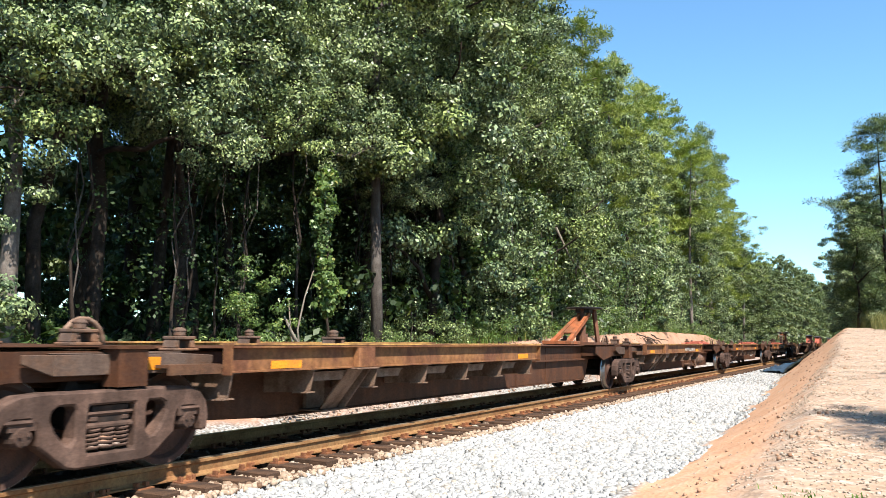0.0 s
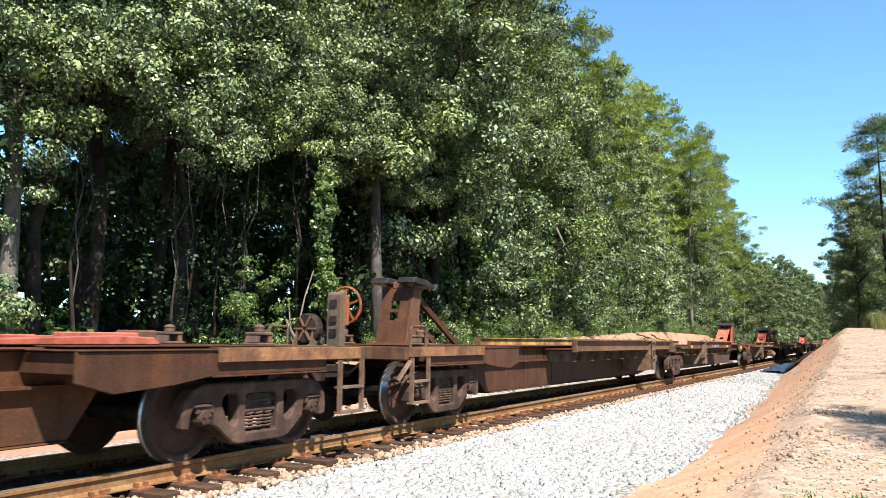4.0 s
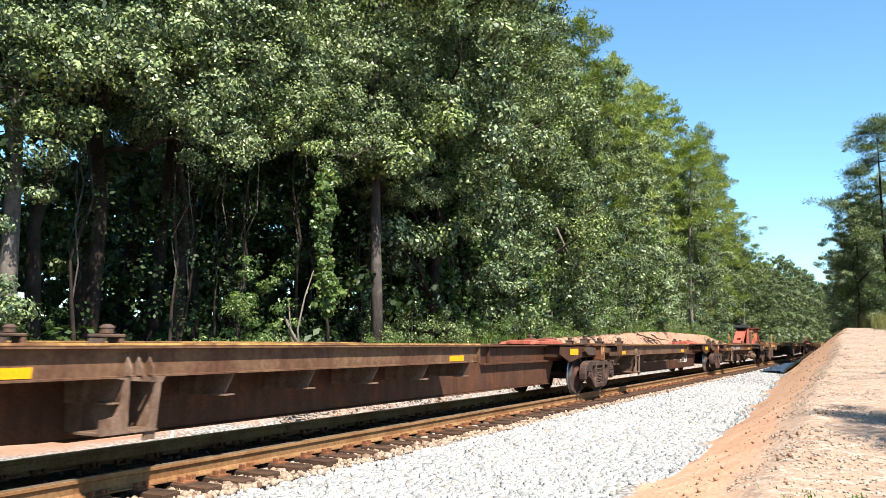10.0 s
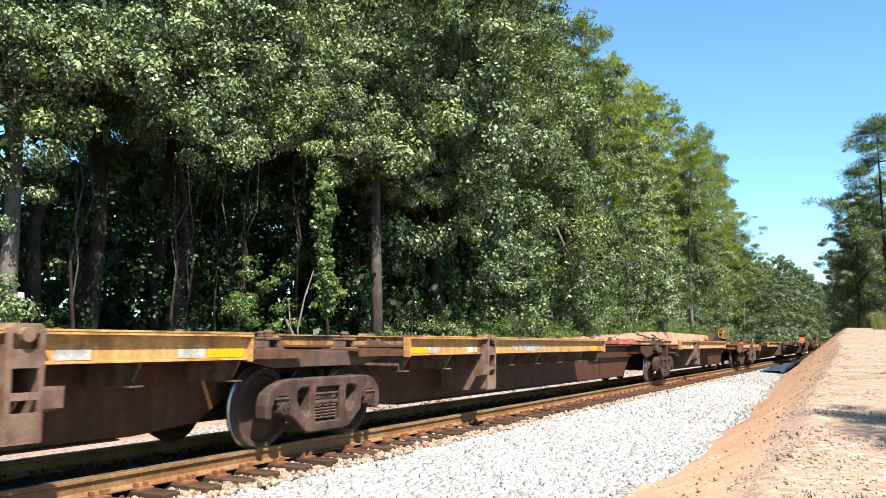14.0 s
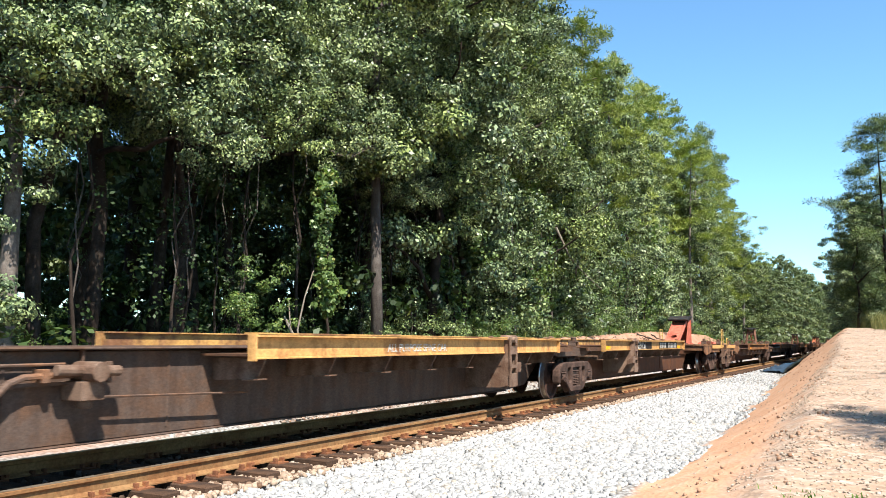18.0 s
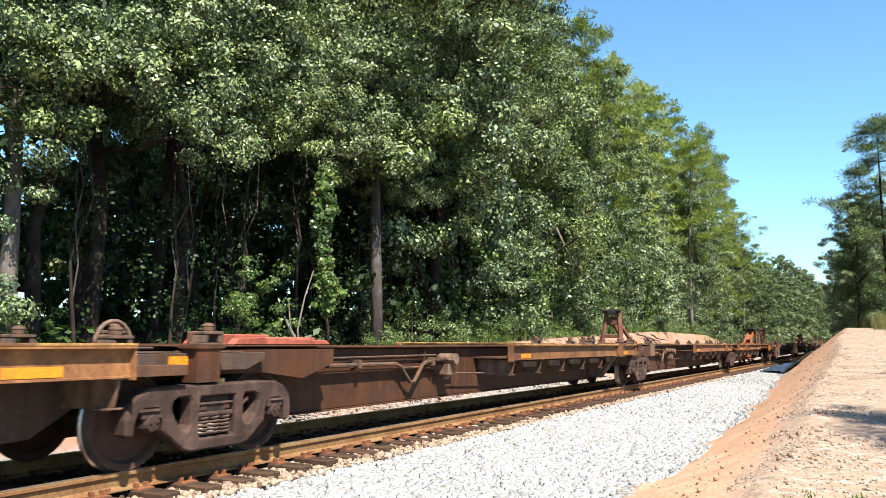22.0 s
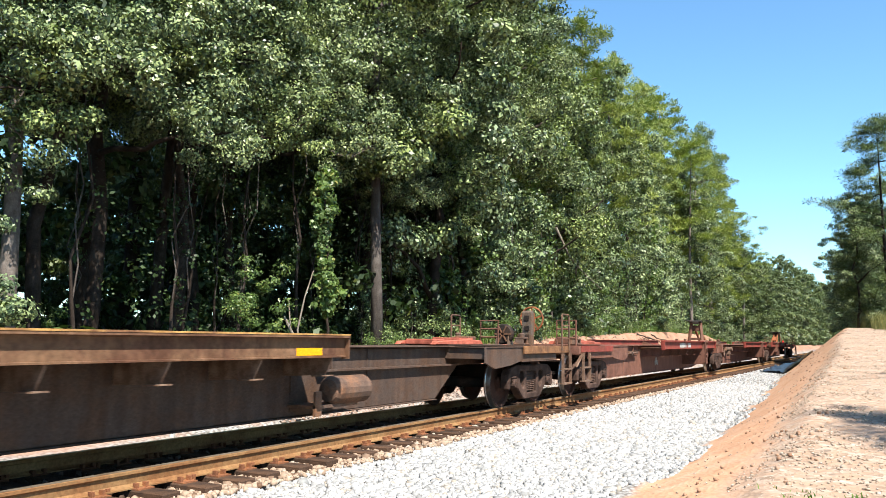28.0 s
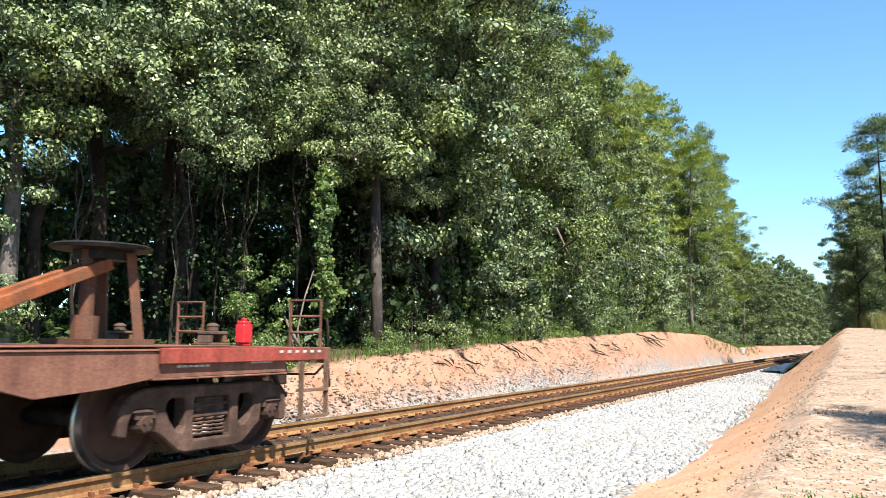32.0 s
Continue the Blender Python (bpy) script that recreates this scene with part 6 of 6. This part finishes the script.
def air_cluster(unit, L, side=-1):
    """Large reservoir with its control valves, looping pipes and a long box beside them, near the car's end."""
    a = L - 5.5
    tank_pts = [(a + dx, -0.8, 0.86) for dx in (-0.66, -0.62, -0.5, 0.5, 0.6, 0.64)]
    tank_ob = part("air_tank", turned(lambda bm: bm_tube(bm, tank_pts, [0.05, 0.15, 0.205, 0.205, 0.15, 0.05], 20), side), "dusty", unit, "dusty brown air reservoir", key=("act", L, side), smooth=False)
    for dx in (-0.36, 0.3):
        part("tank_strap", turned(lambda bm: bm_tube(bm, [(a + dx, -0.8, 0.86), (a + dx + 0.05, -0.8, 0.86)], 0.213, 20), side), "pipe", tank_ob, key=("acs", L, side, dx))
        part("tank_bracket", turned(lambda bm: bm_prism(bm, [(-1.0, 0.74), (-0.44, 0.74), (-0.44, 0.4), (-0.5, 0.4)], a + dx, a + dx + 0.04, "x"), side), "dusty", tank_ob, key=("acb", L, side, dx))
        part("bracket_bolt", turned(lambda bm: bm_tube(bm, [(a + dx - 0.1, -1.03, 0.72), (a + dx - 0.1, -0.97, 0.72)], 0.045, 8), side), "pipe", tank_ob, key=("acn", L, side, dx))
    part("shelf_bar", turned(lambda bm: bm_tube(bm, [(a - 0.95, -1.0, 0.74), (a + 0.5, -1.02, 0.74), (a + 1.25, -1.0, 0.78)], 0.022, 6), side), "pipe", tank_ob, key=("acr", L, side))
    part("equipment_box", turned(lambda bm: bm_box(bm, a - 2.1, a - 0.7, -1.0, -0.56, 0.8, 1.0), side), "dusty", unit, key=("acq", L, side), bevel=0.008)
    def valves(bm):
        v = L - 4.1
        bm_box(bm, v - 0.3, v + 0.02, -0.86, -0.44, 0.62, 0.82)
        bm_tube(bm, [(v - 0.12, -0.96, 0.72), (v - 0.12, -0.6, 0.72)], 0.11, 12)
        bm_tube(bm, [(v + 0.2, -0.92, 0.7), (v + 0.2, -0.6, 0.7)], 0.085, 12)
        bm_tube(bm, [(v - 0.42, -0.88, 0.64), (v - 0.42, -0.56, 0.64)], 0.075, 10)
        bm_tube(bm, [(v - 0.05, -0.76, 0.8), (v - 0.05, -0.76, 0.95)], 0.06, 10)
        bm_tube(bm, [(v - 0.3, -0.78, 0.66), (v - 0.3, -0.78, 0.5)], 0.045, 8)
        bm_tube(bm, [(v + 0.1, -0.78, 0.66), (v + 0.1, -0.78, 0.54)], 0.04, 8)
        bm_tube(bm, [(v - 0.52, -0.84, 0.56), (v - 0.05, -0.84, 0.58)], 0.028, 7)
        bm_box(bm, v - 0.46, v - 0.34, -0.92, -0.84, 0.57, 0.7)
    part("brake_valve", turned(valves, side), "dusty", unit, "grimy cluster of brake control valves", key=("acv", L, side), bevel=0.006)
    v = L - 4.1
    runs = (
        ([(v + 2.3, -0.6, 1.05), (v + 1.2, -0.6, 1.08), (v + 0.1, -0.6, 1.06), (v - 1.0, -0.6, 1.03)], 0.034),
        ([(v + 0.28, -0.9, 1.13), (v + 0.05, -0.92, 1.08), (v - 0.25, -0.93, 0.95), (v - 0.46, -0.93, 0.8), (v - 0.5, -0.92, 0.68), (v - 0.42, -0.9, 0.6)], 0.028),
        ([(v + 0.2, -0.9, 0.92), (v - 0.1, -0.92, 0.96), (v - 0.5, -0.9, 0.93), (v - 0.68, -0.88, 0.95), (v - 0.64, -0.9, 0.86), (v - 0.3, -0.92, 0.8)], 0.016),
        ([(v + 2.2, -0.5, 0.95), (v + 0.3, -0.5, 0.94)], 0.016),
        ([(v + 2.2, -0.56, 0.8), (v + 1.5, -0.56, 0.81), (v + 0.9, -0.58, 0.75), (v + 0.55, -0.58, 0.78)], 0.02),
        ([(a - 0.6, -0.86, 1.0), (a - 0.85, -0.88, 1.05), (a - 1.4, -0.86, 1.05), (a - 2.1, -0.8, 1.03)], 0.022),
    )
    for k, (pts, r) in enumerate(runs):
        part("air_pipe", turned(lambda bm: bm_tube(bm, pts, r, 8), side), "pipe", unit, "dirty air brake pipe", key=("acp", L, side, k), smooth=False)
    for dx in (1.55, 0.35):
        part("pipe_hanger", turned(lambda bm: bm_box(bm, v + dx, v + dx + 0.06, -0.64, -0.44, 0.84, 1.1), side), "dusty", unit, key=("ach", L, side, dx), bevel=0.006)
    for dx, slant in ((1.15, 0.2), (0.55, -0.12), (-0.65, -0.15)):
        part("web_stiffener", turned(lambda bm: bm_prism(bm, [(v + dx, 0.8), (v + dx + 0.05, 0.8), (v + dx + 0.05 + slant, 0.32), (v + dx + slant, 0.32)], -0.5, -0.43), side), "dusty", unit, key=("acw", L, side, dx))


def tank(unit, x):
    def build(bm):
        pts = [(x - 0.45, -0.85, 0.62), (x - 0.42, -0.85, 0.62), (x - 0.36, -0.85, 0.62), (x + 0.36, -0.85, 0.62), (x + 0.42, -0.85, 0.62), (x + 0.45, -0.85, 0.62)]
        bm_tube(bm, pts, [0.06, 0.15, 0.19, 0.19, 0.15, 0.06], 16)
        bm_box(bm, x - 0.75, x + 0.2, -0.9, -0.44, 0.4, 0.44)
        bm_box(bm, x - 0.75, x - 0.62, -0.9, -0.86, 0.3, 0.62)
    part("air_tank", build, "pipe", unit, "dusty brown air reservoir", key=("tank", x), smooth=False)


def decal(unit, x0, x1, z0, z1, y, material="amber", label="yellow reflective strip"):
    for s in (-1, 1):
        yy = s * abs(y)
        part("reflector", lambda bm: bm_box(bm, x0, x1, min(yy, yy + s * 0.004), max(yy, yy + s * 0.004), z0, z1), material, unit, label, key=("dec", x0, x1, z0, z1, y, s))


def text_mesh(body, size):
    cu = bpy.data.curves.new("lettering", "FONT")
    cu.body, cu.size, cu.extrude = body, size, 0.002
    ob = bpy.data.objects.new("lettering_source", cu)
    scene.collection.objects.link(ob)
    me = bpy.data.meshes.new_from_object(ob.evaluated_get(bpy.context.evaluated_depsgraph_get()))
    bpy.data.objects.remove(ob)
    me.materials.append(M["white_paint"])
    return me


def lettering(unit, body, x, z, size, y, turn):
    """Readable stencilled words on the side that faces the road."""
    me = text_mesh(body, size)
    ob = new("lettering", me)
    ob.parent = unit
    ob.matrix_basis = pose(x, -y - 0.004, z, 90, 0, 0) if not turn else pose(x, y + 0.004, z, 90, 0, 180)
    ob["label"] = "white stencilled lettering"


def graffiti(unit, mirrored, x, z, w, h, seed, strokes=7):
    """Pale painted scrawl on the web that faces the road: loose strokes, no letters."""
    rng = random.Random(seed)
    y = 0.446 if mirrored else -0.446
    for k in range(strokes):
        cx = x + w * (k + 0.5) / strokes
        a0, turn, r = rng.uniform(0, 6.28), rng.uniform(2.5, 5.5), w / strokes * rng.uniform(0.55, 0.9)
        path = [(cx + r * math.cos(a0 + turn * i / 9) + 0.25 * r * i / 9, y, z + h * 0.5 + h * 0.5 * math.sin(a0 + turn * i / 9)) for i in range(10)]
        part("paint_stroke", lambda bm: bm_tube(bm, path, 0.013, 5), "white_paint", unit, "pale spray paint stroke")


NAMES = {"five": "low brown articulated spine car section with yellow-edged sills", "three": "articulated spine car section with raised side sills"}


def spine_unit(S0, S1, kind, mirrored, style, spine="spine", sill="sill", cap="top_yellow", end=None, extras=(), words=""):
    """One platform between the trucks at S0 and S1. Normal way round the hitch is over the rear truck."""
    L = round(S1 - S0, 2)
    if "deep" in extras:
        sill = "sill_orange"
    unit = thing("spine_car_unit", words or NAMES[kind], "railcar", "spine cars of the train")
    if spine == "spine_red":
        unit["red_car"] = True
    part("spine", spine_build(kind, L), spine, unit, key=("sp", kind, L), bevel=0.012)
    part("web_rib", rib_build(kind, L), spine, unit, key=("rib", kind, L))
    x0, x1, z0, z1 = SILL[kind]
    for s in (1, -1):
        side = part("side_sill", sill_build(kind, s), sill, unit, key=("sill", kind, s))
        part("sill_cap", sill_cap_build(kind, s), cap, side, "chalky worn top flange", key=("cap", kind, s))
        part("runway", runway_build(kind, s), "deck", unit, key=("run", kind, s))
        n = 7 if kind == "five" else 8
        for i in range(n):
            x = x0 + 0.1 + i * (x1 - x0 - 0.35) / (n - 1)
            deep = "deep" in extras
            part("gusset", gusset_build(kind, s, deep), "dusty" if spine != "spine_red" else "spine_red", unit, key=("gus", kind, s, deep), at=pose(x, 0, 0))
            if deep and 0 < i < n - 1:
                part("ledge", ledge_build(kind, s), "dusty", unit, key=("ledge", kind, s), at=pose(x, 0, 0))
        mat = "dusty" if spine != "spine_red" else spine
        if "deep" in extras:
            rigger = part("outrigger", slanted_support(kind, s, 0), mat, unit, key=("slant", s, 0), at=pose(2.94 if mirrored else 3.82, 0, 0), bevel=0.006)
            for k in range(1, 6):
                part("outrigger_plate", slanted_support(kind, s, k), sill if k == 3 else mat, rigger, key=("slant", s, k), bevel=0.006)
        else:
            rigger = part("outrigger", outrigger_build(kind, s, 0), mat, unit, key=("out", kind, s, 0), at=pose(3.0, 0, 0) @ Matrix.Diagonal((0.62, 1, 1, 1)) if kind == "five" else pose(4.4, 0, 0))
            for k in range(1, 9 if kind == "five" else 10):
                part("outrigger_plate", outrigger_build(kind, s, k), mat, rigger, key=("out", kind, s, k))
        for x in ((1.08, 3.0 if "deep" not in extras else 3.85) if kind == "five" else (0.8,)):
            part("container_pedestal", pedestal_build, "pipe", unit, key="ped", at=pose(x, s * 0.75, 1.16 if x < 1.2 else z1 - 0.05), bevel=0.008)
    part("front_arm", front_arm_build, "spine_grey" if spine != "spine_red" else spine, unit, key=("fa", kind), bevel=0.006)
    part("rear_arm", rear_arm_build(L, bool(end)), "tan_beam" if end and end[0] else spine, unit, key=("ra", L, bool(end)), bevel=0.006)
    if not end:
        for s in (1, -1):
            box = part("end_box", end_box_build(L, s), "orange_steel" if "arm_amber" in extras else spine, unit, key=("eb", L, s))
            # the two dark patches colour in the shade of open holes
            for x, z, w, h, m in ((0.09, 0.98, 0.045, 0.2, "white_paint"), (0.2, 1.04, 0.1, 0.12, "amber_orange"), (0.1, 0.87, 0.05, 0.07, "dark"), (0.24, 0.88, 0.05, 0.05, "dark")):
                if "arm_amber" in extras:
                    part("marking", lambda bm: bm_box(bm, L + x, L + x + w, min(s * 1.111, s * 1.114), max(s * 1.111, s * 1.114), z, z + h), m, box, key=("ebm", L, s, x))
    for s in (1, -1):
        part("container_pedestal", pedestal_build, "pipe", unit, key="ped", at=pose(L - 0.15 if not end else L + 0.3, s * 0.75, 1.218))
    if style:
        hitch(style, L, unit)
    patch = "amber_orange" if "deep" in extras else "amber"
    if spine != "spine_red" and kind == "five":
        decal(unit, 0.1, 0.62, 0.98, 1.11, 0.986, patch)
    if "amber" in extras:
        first = {"five": 0.7 if "deep" in extras else 0.05, "three": 0.06}[kind]
        decal(unit, x0 + first, x0 + first + 0.55, z0 + 0.03, z0 + 0.12, 1.236, patch)
        decal(unit, x1 - 1.0, x1 - 0.5, z0 + 0.03, z0 + 0.12, 1.236, patch)
    if "arm_amber" in extras:
        decal(unit, L - 1.2 if end else L - 1.7, L - 0.6 if end else L - 1.1, 0.97, 1.12, 1.281 if end else 0.881)
    if "white" in extras:
        for at in (0.64, 2.0, 4.6):
            decal(unit, x0 + at, x0 + at + 0.36, z0 + 0.03, z0 + 0.12, 1.236, "white_paint", "white reflective strip")
    if end:
        end_platform(L, unit, *end, far=-1 if mirrored else 1)
    if "gear" in extras:
        brake_gear(unit, L, L - 4.9, 1 if mirrored else -1)
    if "straight_pipe" in extras:
        brake_gear(unit, L, L - 4.9, 1 if mirrored else -1, False)
    if "rigging" in extras:
        brake_rigging(unit, L, 1 if mirrored else -1)
    if "cluster" in extras:
        air_cluster(unit, L, 1 if mirrored else -1)
    if "tank" in extras:
        tank(unit, L - 6.2)
    if "hoop" in extras:
        hoop(0.2, unit)
    MOVERS.append((unit, S0 if not mirrored else S1, 180 if mirrored else 0))
    return unit


def number_on(unit, mirrored, x, kind, n1, n2, pitch=0.2, panel=True):
    """Reporting number: two groups of bars low on the sill, on the side facing the road."""
    z0, z1 = SILL[kind][2:]
    holder = unit
    widths = [0.62] * n1 + [0] + [0.62] * n2
    n = len(widths)
    y = 1.236
    sgn = 1 if mirrored else -1
    def panel_build(bm):
        bm_box(bm, x - 0.12, x + n * pitch + 0.06, min(sgn * y, sgn * (y + 0.004)), max(sgn * y, sgn * (y + 0.004)), z0 + 0.024, z1 - 0.032)
    if panel:
        part("number_panel", panel_build, "black_panel", holder, "black stencil panel")
    for i, w in enumerate(widths):
        if w:
            def bar(bm):
                yy = y + 0.005
                bm_box(bm, 0, w * pitch, min(sgn * yy, sgn * (yy + 0.003)), max(sgn * yy, sgn * (yy + 0.003)), z0 + 0.045, z1 - 0.06)
            part("number_bar", bar, "white_paint", holder, key=("bar", kind, w, pitch, sgn), at=pose(x + i * pitch, 0, 0))


# coupled cars, from the front of the train to its rear: truck places at the clip's start
A = [-30.2, -12.6, 5.13, 22.8, 40.55, 58.3, 75.9]
B = [80.4, 97.8, 116.9, 134.8]
C = [139.5, 156.5, 174.12, 191.9, 209.6, 226.55]
D = [230.8, 249.0, 268.0, 285.9]
E = [290.35, 308.43, 327.5, 345.5]
F = [349.8, 366.75, 384.5, 402.2, 420.0, 436.85]
G = [441.3, 459.4, 478.3, 496.5]
H = [500.6, 519.03, 538.1, 556.25]
for car in (A, B, C, D, E, F, G, H):
    for S in car:
        rail_truck(S, "trucks under the train")

spine_unit(A[1], A[2], "five", False, "down", extras=("deep",))
spine_unit(A[2], A[3], "five", False, "tripod", extras=("deep", "amber", "hoop"))
u = spine_unit(A[3], A[4], "five", False, "down", extras=("deep", "amber", "hoop", "tank"))
lettering(u, "ALL PURPOSE SPINE CAR", 7.2, SILL["five"][2] + 0.06, 0.16, 1.236, False)
u = spine_unit(A[4], A[5], "five", False, "down", extras=("deep", "amber", "hoop"))
graffiti(u, False, 13.2, 0.5, 1.1, 0.36, 11)
u = spine_unit(A[5], A[6], "five", False, "down", extras=("deep", "amber", "hoop", "tank"), end=(False, False, ""))
number_on(u, False, 7.0, "five", 4, 6)

spine_unit(B[0], B[1], "three", True, "panel", "spine", "sill", end=(False, True, "low"))
u = spine_unit(B[1], B[2], "three", False, "plate", "spine_grey", "sill", extras=("amber", "arm_amber"))
lettering(u, "ALL PURPOSE SPINE CAR", 6.6, SILL["three"][2] + 0.06, 0.16, 1.236, False)
u = spine_unit(B[2], B[3], "three", False, "plate", "rust_steel", "sill", extras=("amber", "arm_amber", "rigging"), end=(False, True, ""))
number_on(u, False, 7.75, "three", 4, 6, 0.15)

u = spine_unit(C[0], C[1], "five", True, "panel", "spine_grey", end=(False, True, "low"), extras=("amber", "cluster"))
number_on(u, True, 6.4, "five", 4, 6, panel=False)
spine_unit(C[1], C[2], "five", False, "plate", "spine_grey", extras=("amber", "arm_amber"))
spine_unit(C[2], C[3], "five", False, "down", extras=("amber", "arm_amber"))
u = spine_unit(C[3], C[4], "five", False, "down", extras=("amber", "arm_amber"))
graffiti(u, False, 12.6, 0.5, 1.4, 0.3, 5)
u = spine_unit(C[4], C[5], "five", False, "plate", "spine_grey", extras=("amber", "arm_amber", "rigging"), end=(False, False, ""))
number_on(u, False, 3.46, "five", 4, 6, 0.235, panel=False)

u = spine_unit(D[0], D[1], "three", True, "panel_orange", "spine", "sill_yellow", end=(True, True, "high"), extras=("amber", "white"))
number_on(u, True, 6.6, "three", 4, 6)
u = spine_unit(D[1], D[2], "three", False, "down", "spine", "sill_yellow", extras=("amber", "white"))
lettering(u, "ALL PURPOSE SPINE CAR", 5.6, SILL["three"][2] + 0.06, 0.16, 1.236, False)
spine_unit(D[2], D[3], "three", False, "down", "spine", "sill_yellow", extras=("amber", "white"), end=(True, True, ""))

u = spine_unit(E[0], E[1], "three", True, "down", "spine_grey", "sill_yellow", end=(True, False, "low"))
number_on(u, True, 7.5, "three", 4, 6, 0.21)
part("number_panel", lambda bm: bm_box(bm, 4.5, 6.15, 1.236, 1.24, SILL["three"][2] + 0.024, SILL["three"][3] - 0.032), "black_panel", u, "black stencil panel")
lettering(u, "2-28/157", 6.06, SILL["three"][2] + 0.03, 0.3, 1.2405, True)
graffiti(u, True, 9.0, 0.52, 0.38, 0.2, 7, 4)
u = spine_unit(E[1], E[2], "three", True, "down", "spine_grey", "sill_yellow", extras=("gear",))
lettering(u, "ALL PURPOSE SPINE CAR", 8.6, SILL["three"][2] + 0.06, 0.16, 1.236, True)
u = spine_unit(E[2], E[3], "three", False, "plate", "spine", "sill_yellow", extras=("amber",), end=(True, False, "high"))
number_on(u, False, 7.9, "three", 4, 6, 0.22)
part("number_panel", lambda bm: bm_box(bm, 4.75, 6.75, -1.24, -1.236, SILL["three"][2] + 0.024, SILL["three"][3] - 0.032), "black_panel", u, "black stencil panel")
lettering(u, "2-28/157", 4.8, SILL["three"][2] + 0.03, 0.35, 1.2405, False)

spine_unit(F[0], F[1], "five", True, "down", end=(True, False, "low"), extras=("deep", "amber", "gear"))
u = spine_unit(F[1], F[2], "five", True, "frame", "spine_grey", extras=("deep", "amber", "gear", "hoop"))
spine_unit(F[2], F[3], "five", True, "down", extras=("deep", "amber", "gear", "hoop"))
spine_unit(F[3], F[4], "five", True, "frame", extras=("deep", "amber", "gear"))
spine_unit(F[4], F[5], "five", False, "tripod", "orange_steel", "sill", extras=("deep", "amber", "hoop", "tank"), end=(False, False, ""))

spine_unit(G[0], G[1], "three", True, "frame", "rust_steel", "sill", end=(False, True, "tall"), extras=("gear",))
spine_unit(G[1], G[2], "three", False, "tripod", "rust_steel", "sill", extras=("amber",))
spine_unit(G[2], G[3], "three", False, "down", "spine_grey", "sill", extras=("amber", "tank"), end=(False, False, "tall"))

RED = "oxide-red spine car section with faded red side sills"
u = spine_unit(H[0], H[1], "three", True, "down", "spine_red", "sill_red", "sill_red", end=(False, True, "tall"), extras=("straight_pipe",), words=RED)
number_on(u, True, 6.9, "three", 3, 6, panel=False)
graffiti(u, True, 8.8, 0.5, 0.4, 0.25, 9, 4)
spine_unit(H[1], H[2], "three", True, "frame", "spine_red", "sill_red", "sill_red", extras=("gear",), words=RED)
u = spine_unit(H[2], H[3], "three", False, "tripod", "spine_red", "sill_red", "sill_red", end=(False, False, "tall"), words=RED)
number_on(u, False, 8.0, "three", 3, 6, panel=False)
graffiti(u, False, 13.0, 0.55, 0.95, 0.2, 3)


LAST = round(H[3] - H[2], 2)
for row, (x, n) in enumerate(((LAST - 0.75, 7), (LAST - 0.75, 9), (LAST - 0.7, 6))):
    for k in range(n):
        part("data_bar", lambda bm: bm_box(bm, 0, 0.055, -1.284, -1.281, 0, 0.022), "white_paint", u, "small pale stencilled data", key="databar", at=pose(x + k * 0.075, 0, 1.10 - row * 0.045))
part("reflector", lambda bm: bm_box(bm, LAST + 0.35, LAST + 0.7, -1.284, -1.281, 1.03, 1.1), "white_paint", u, "dirty white reflective strip")
for k in range(6):
    part("data_bar", lambda bm: bm_box(bm, 0, 0.07, -1.344, -1.341, 0, 0.03), "white_paint", u, key="databarend", at=pose(LAST + 0.75 + k * 0.14, 0, 1.14))


def marker_light(bm):
    bm_box(bm, -0.1, 0.1, -0.09, 0.09, 0.0, 0.05)
    bm_box(bm, -0.13, 0.13, -0.11, 0.11, 0.05, 0.36)
    bm_box(bm, -0.1, 0.1, -0.1, 0.1, 0.36, 0.42)
    bm_tube(bm, [(0, 0, 0.42), (0, 0, 0.47)], 0.05, 8)


part("end_marker", marker_light, "signal_red", u, "bright red end-of-train device", at=pose(19.4, -0.35, 1.2) @ Matrix.Diagonal((0.62, 0.62, 0.75, 1)), bevel=0.015)


# ---- small things beside the track ----
def stake(x, y, h, r, material, label):
    t = thing("marker_stake", label, "stake", at=pose(x, y, float(ground_z(x, y)) - 0.05))
    part("post", lambda bm: bm_tube(bm, [(0, 0, 0), (0.01, 0, h * 0.9), (0.01, 0, h)], [r, r, r * 0.6], 10), material, t)


stake(9.83, 3.1, 0.22, 0.05, "white_paint", "short white plastic pipe marker in the clay")
stake(7.75, 4.05, 0.35, 0.045, "orange_tape", "small orange survey stake in the clay")


# ---- movement ----
def motions():
    end = 32.0
    for ob, S, turn in MOVERS:
        walk(ob, [(0, pose(S, 0, 0, 0, 0, turn)), (end, pose(S - SPEED * end, 0, 0, 0, 0, turn))])
    for axle, x, S in ROLLERS:
        t0, t1 = max(0.0, (S - 42.0) / SPEED), min(end, (S - 0.5) / SPEED)
        rows = [(0.0, pose(x, 0, WHEEL_R))]
        if t1 > t0 + 0.05:
            f0, f1 = math.ceil(t0 * FPS), math.floor(t1 * FPS)
            step = math.degrees(SPEED / FPS / WHEEL_R)
            for f in range(f0, f1 + 1):
                if f > 0:
                    rows.append((f / FPS, pose(x, 0, WHEEL_R, 0, -step * (f - f0), 0)))
        last = rows[-1][1]
        if rows[-1][0] < end - 0.02:
            rows.append((end, last))
        walk(axle, rows)


motions()
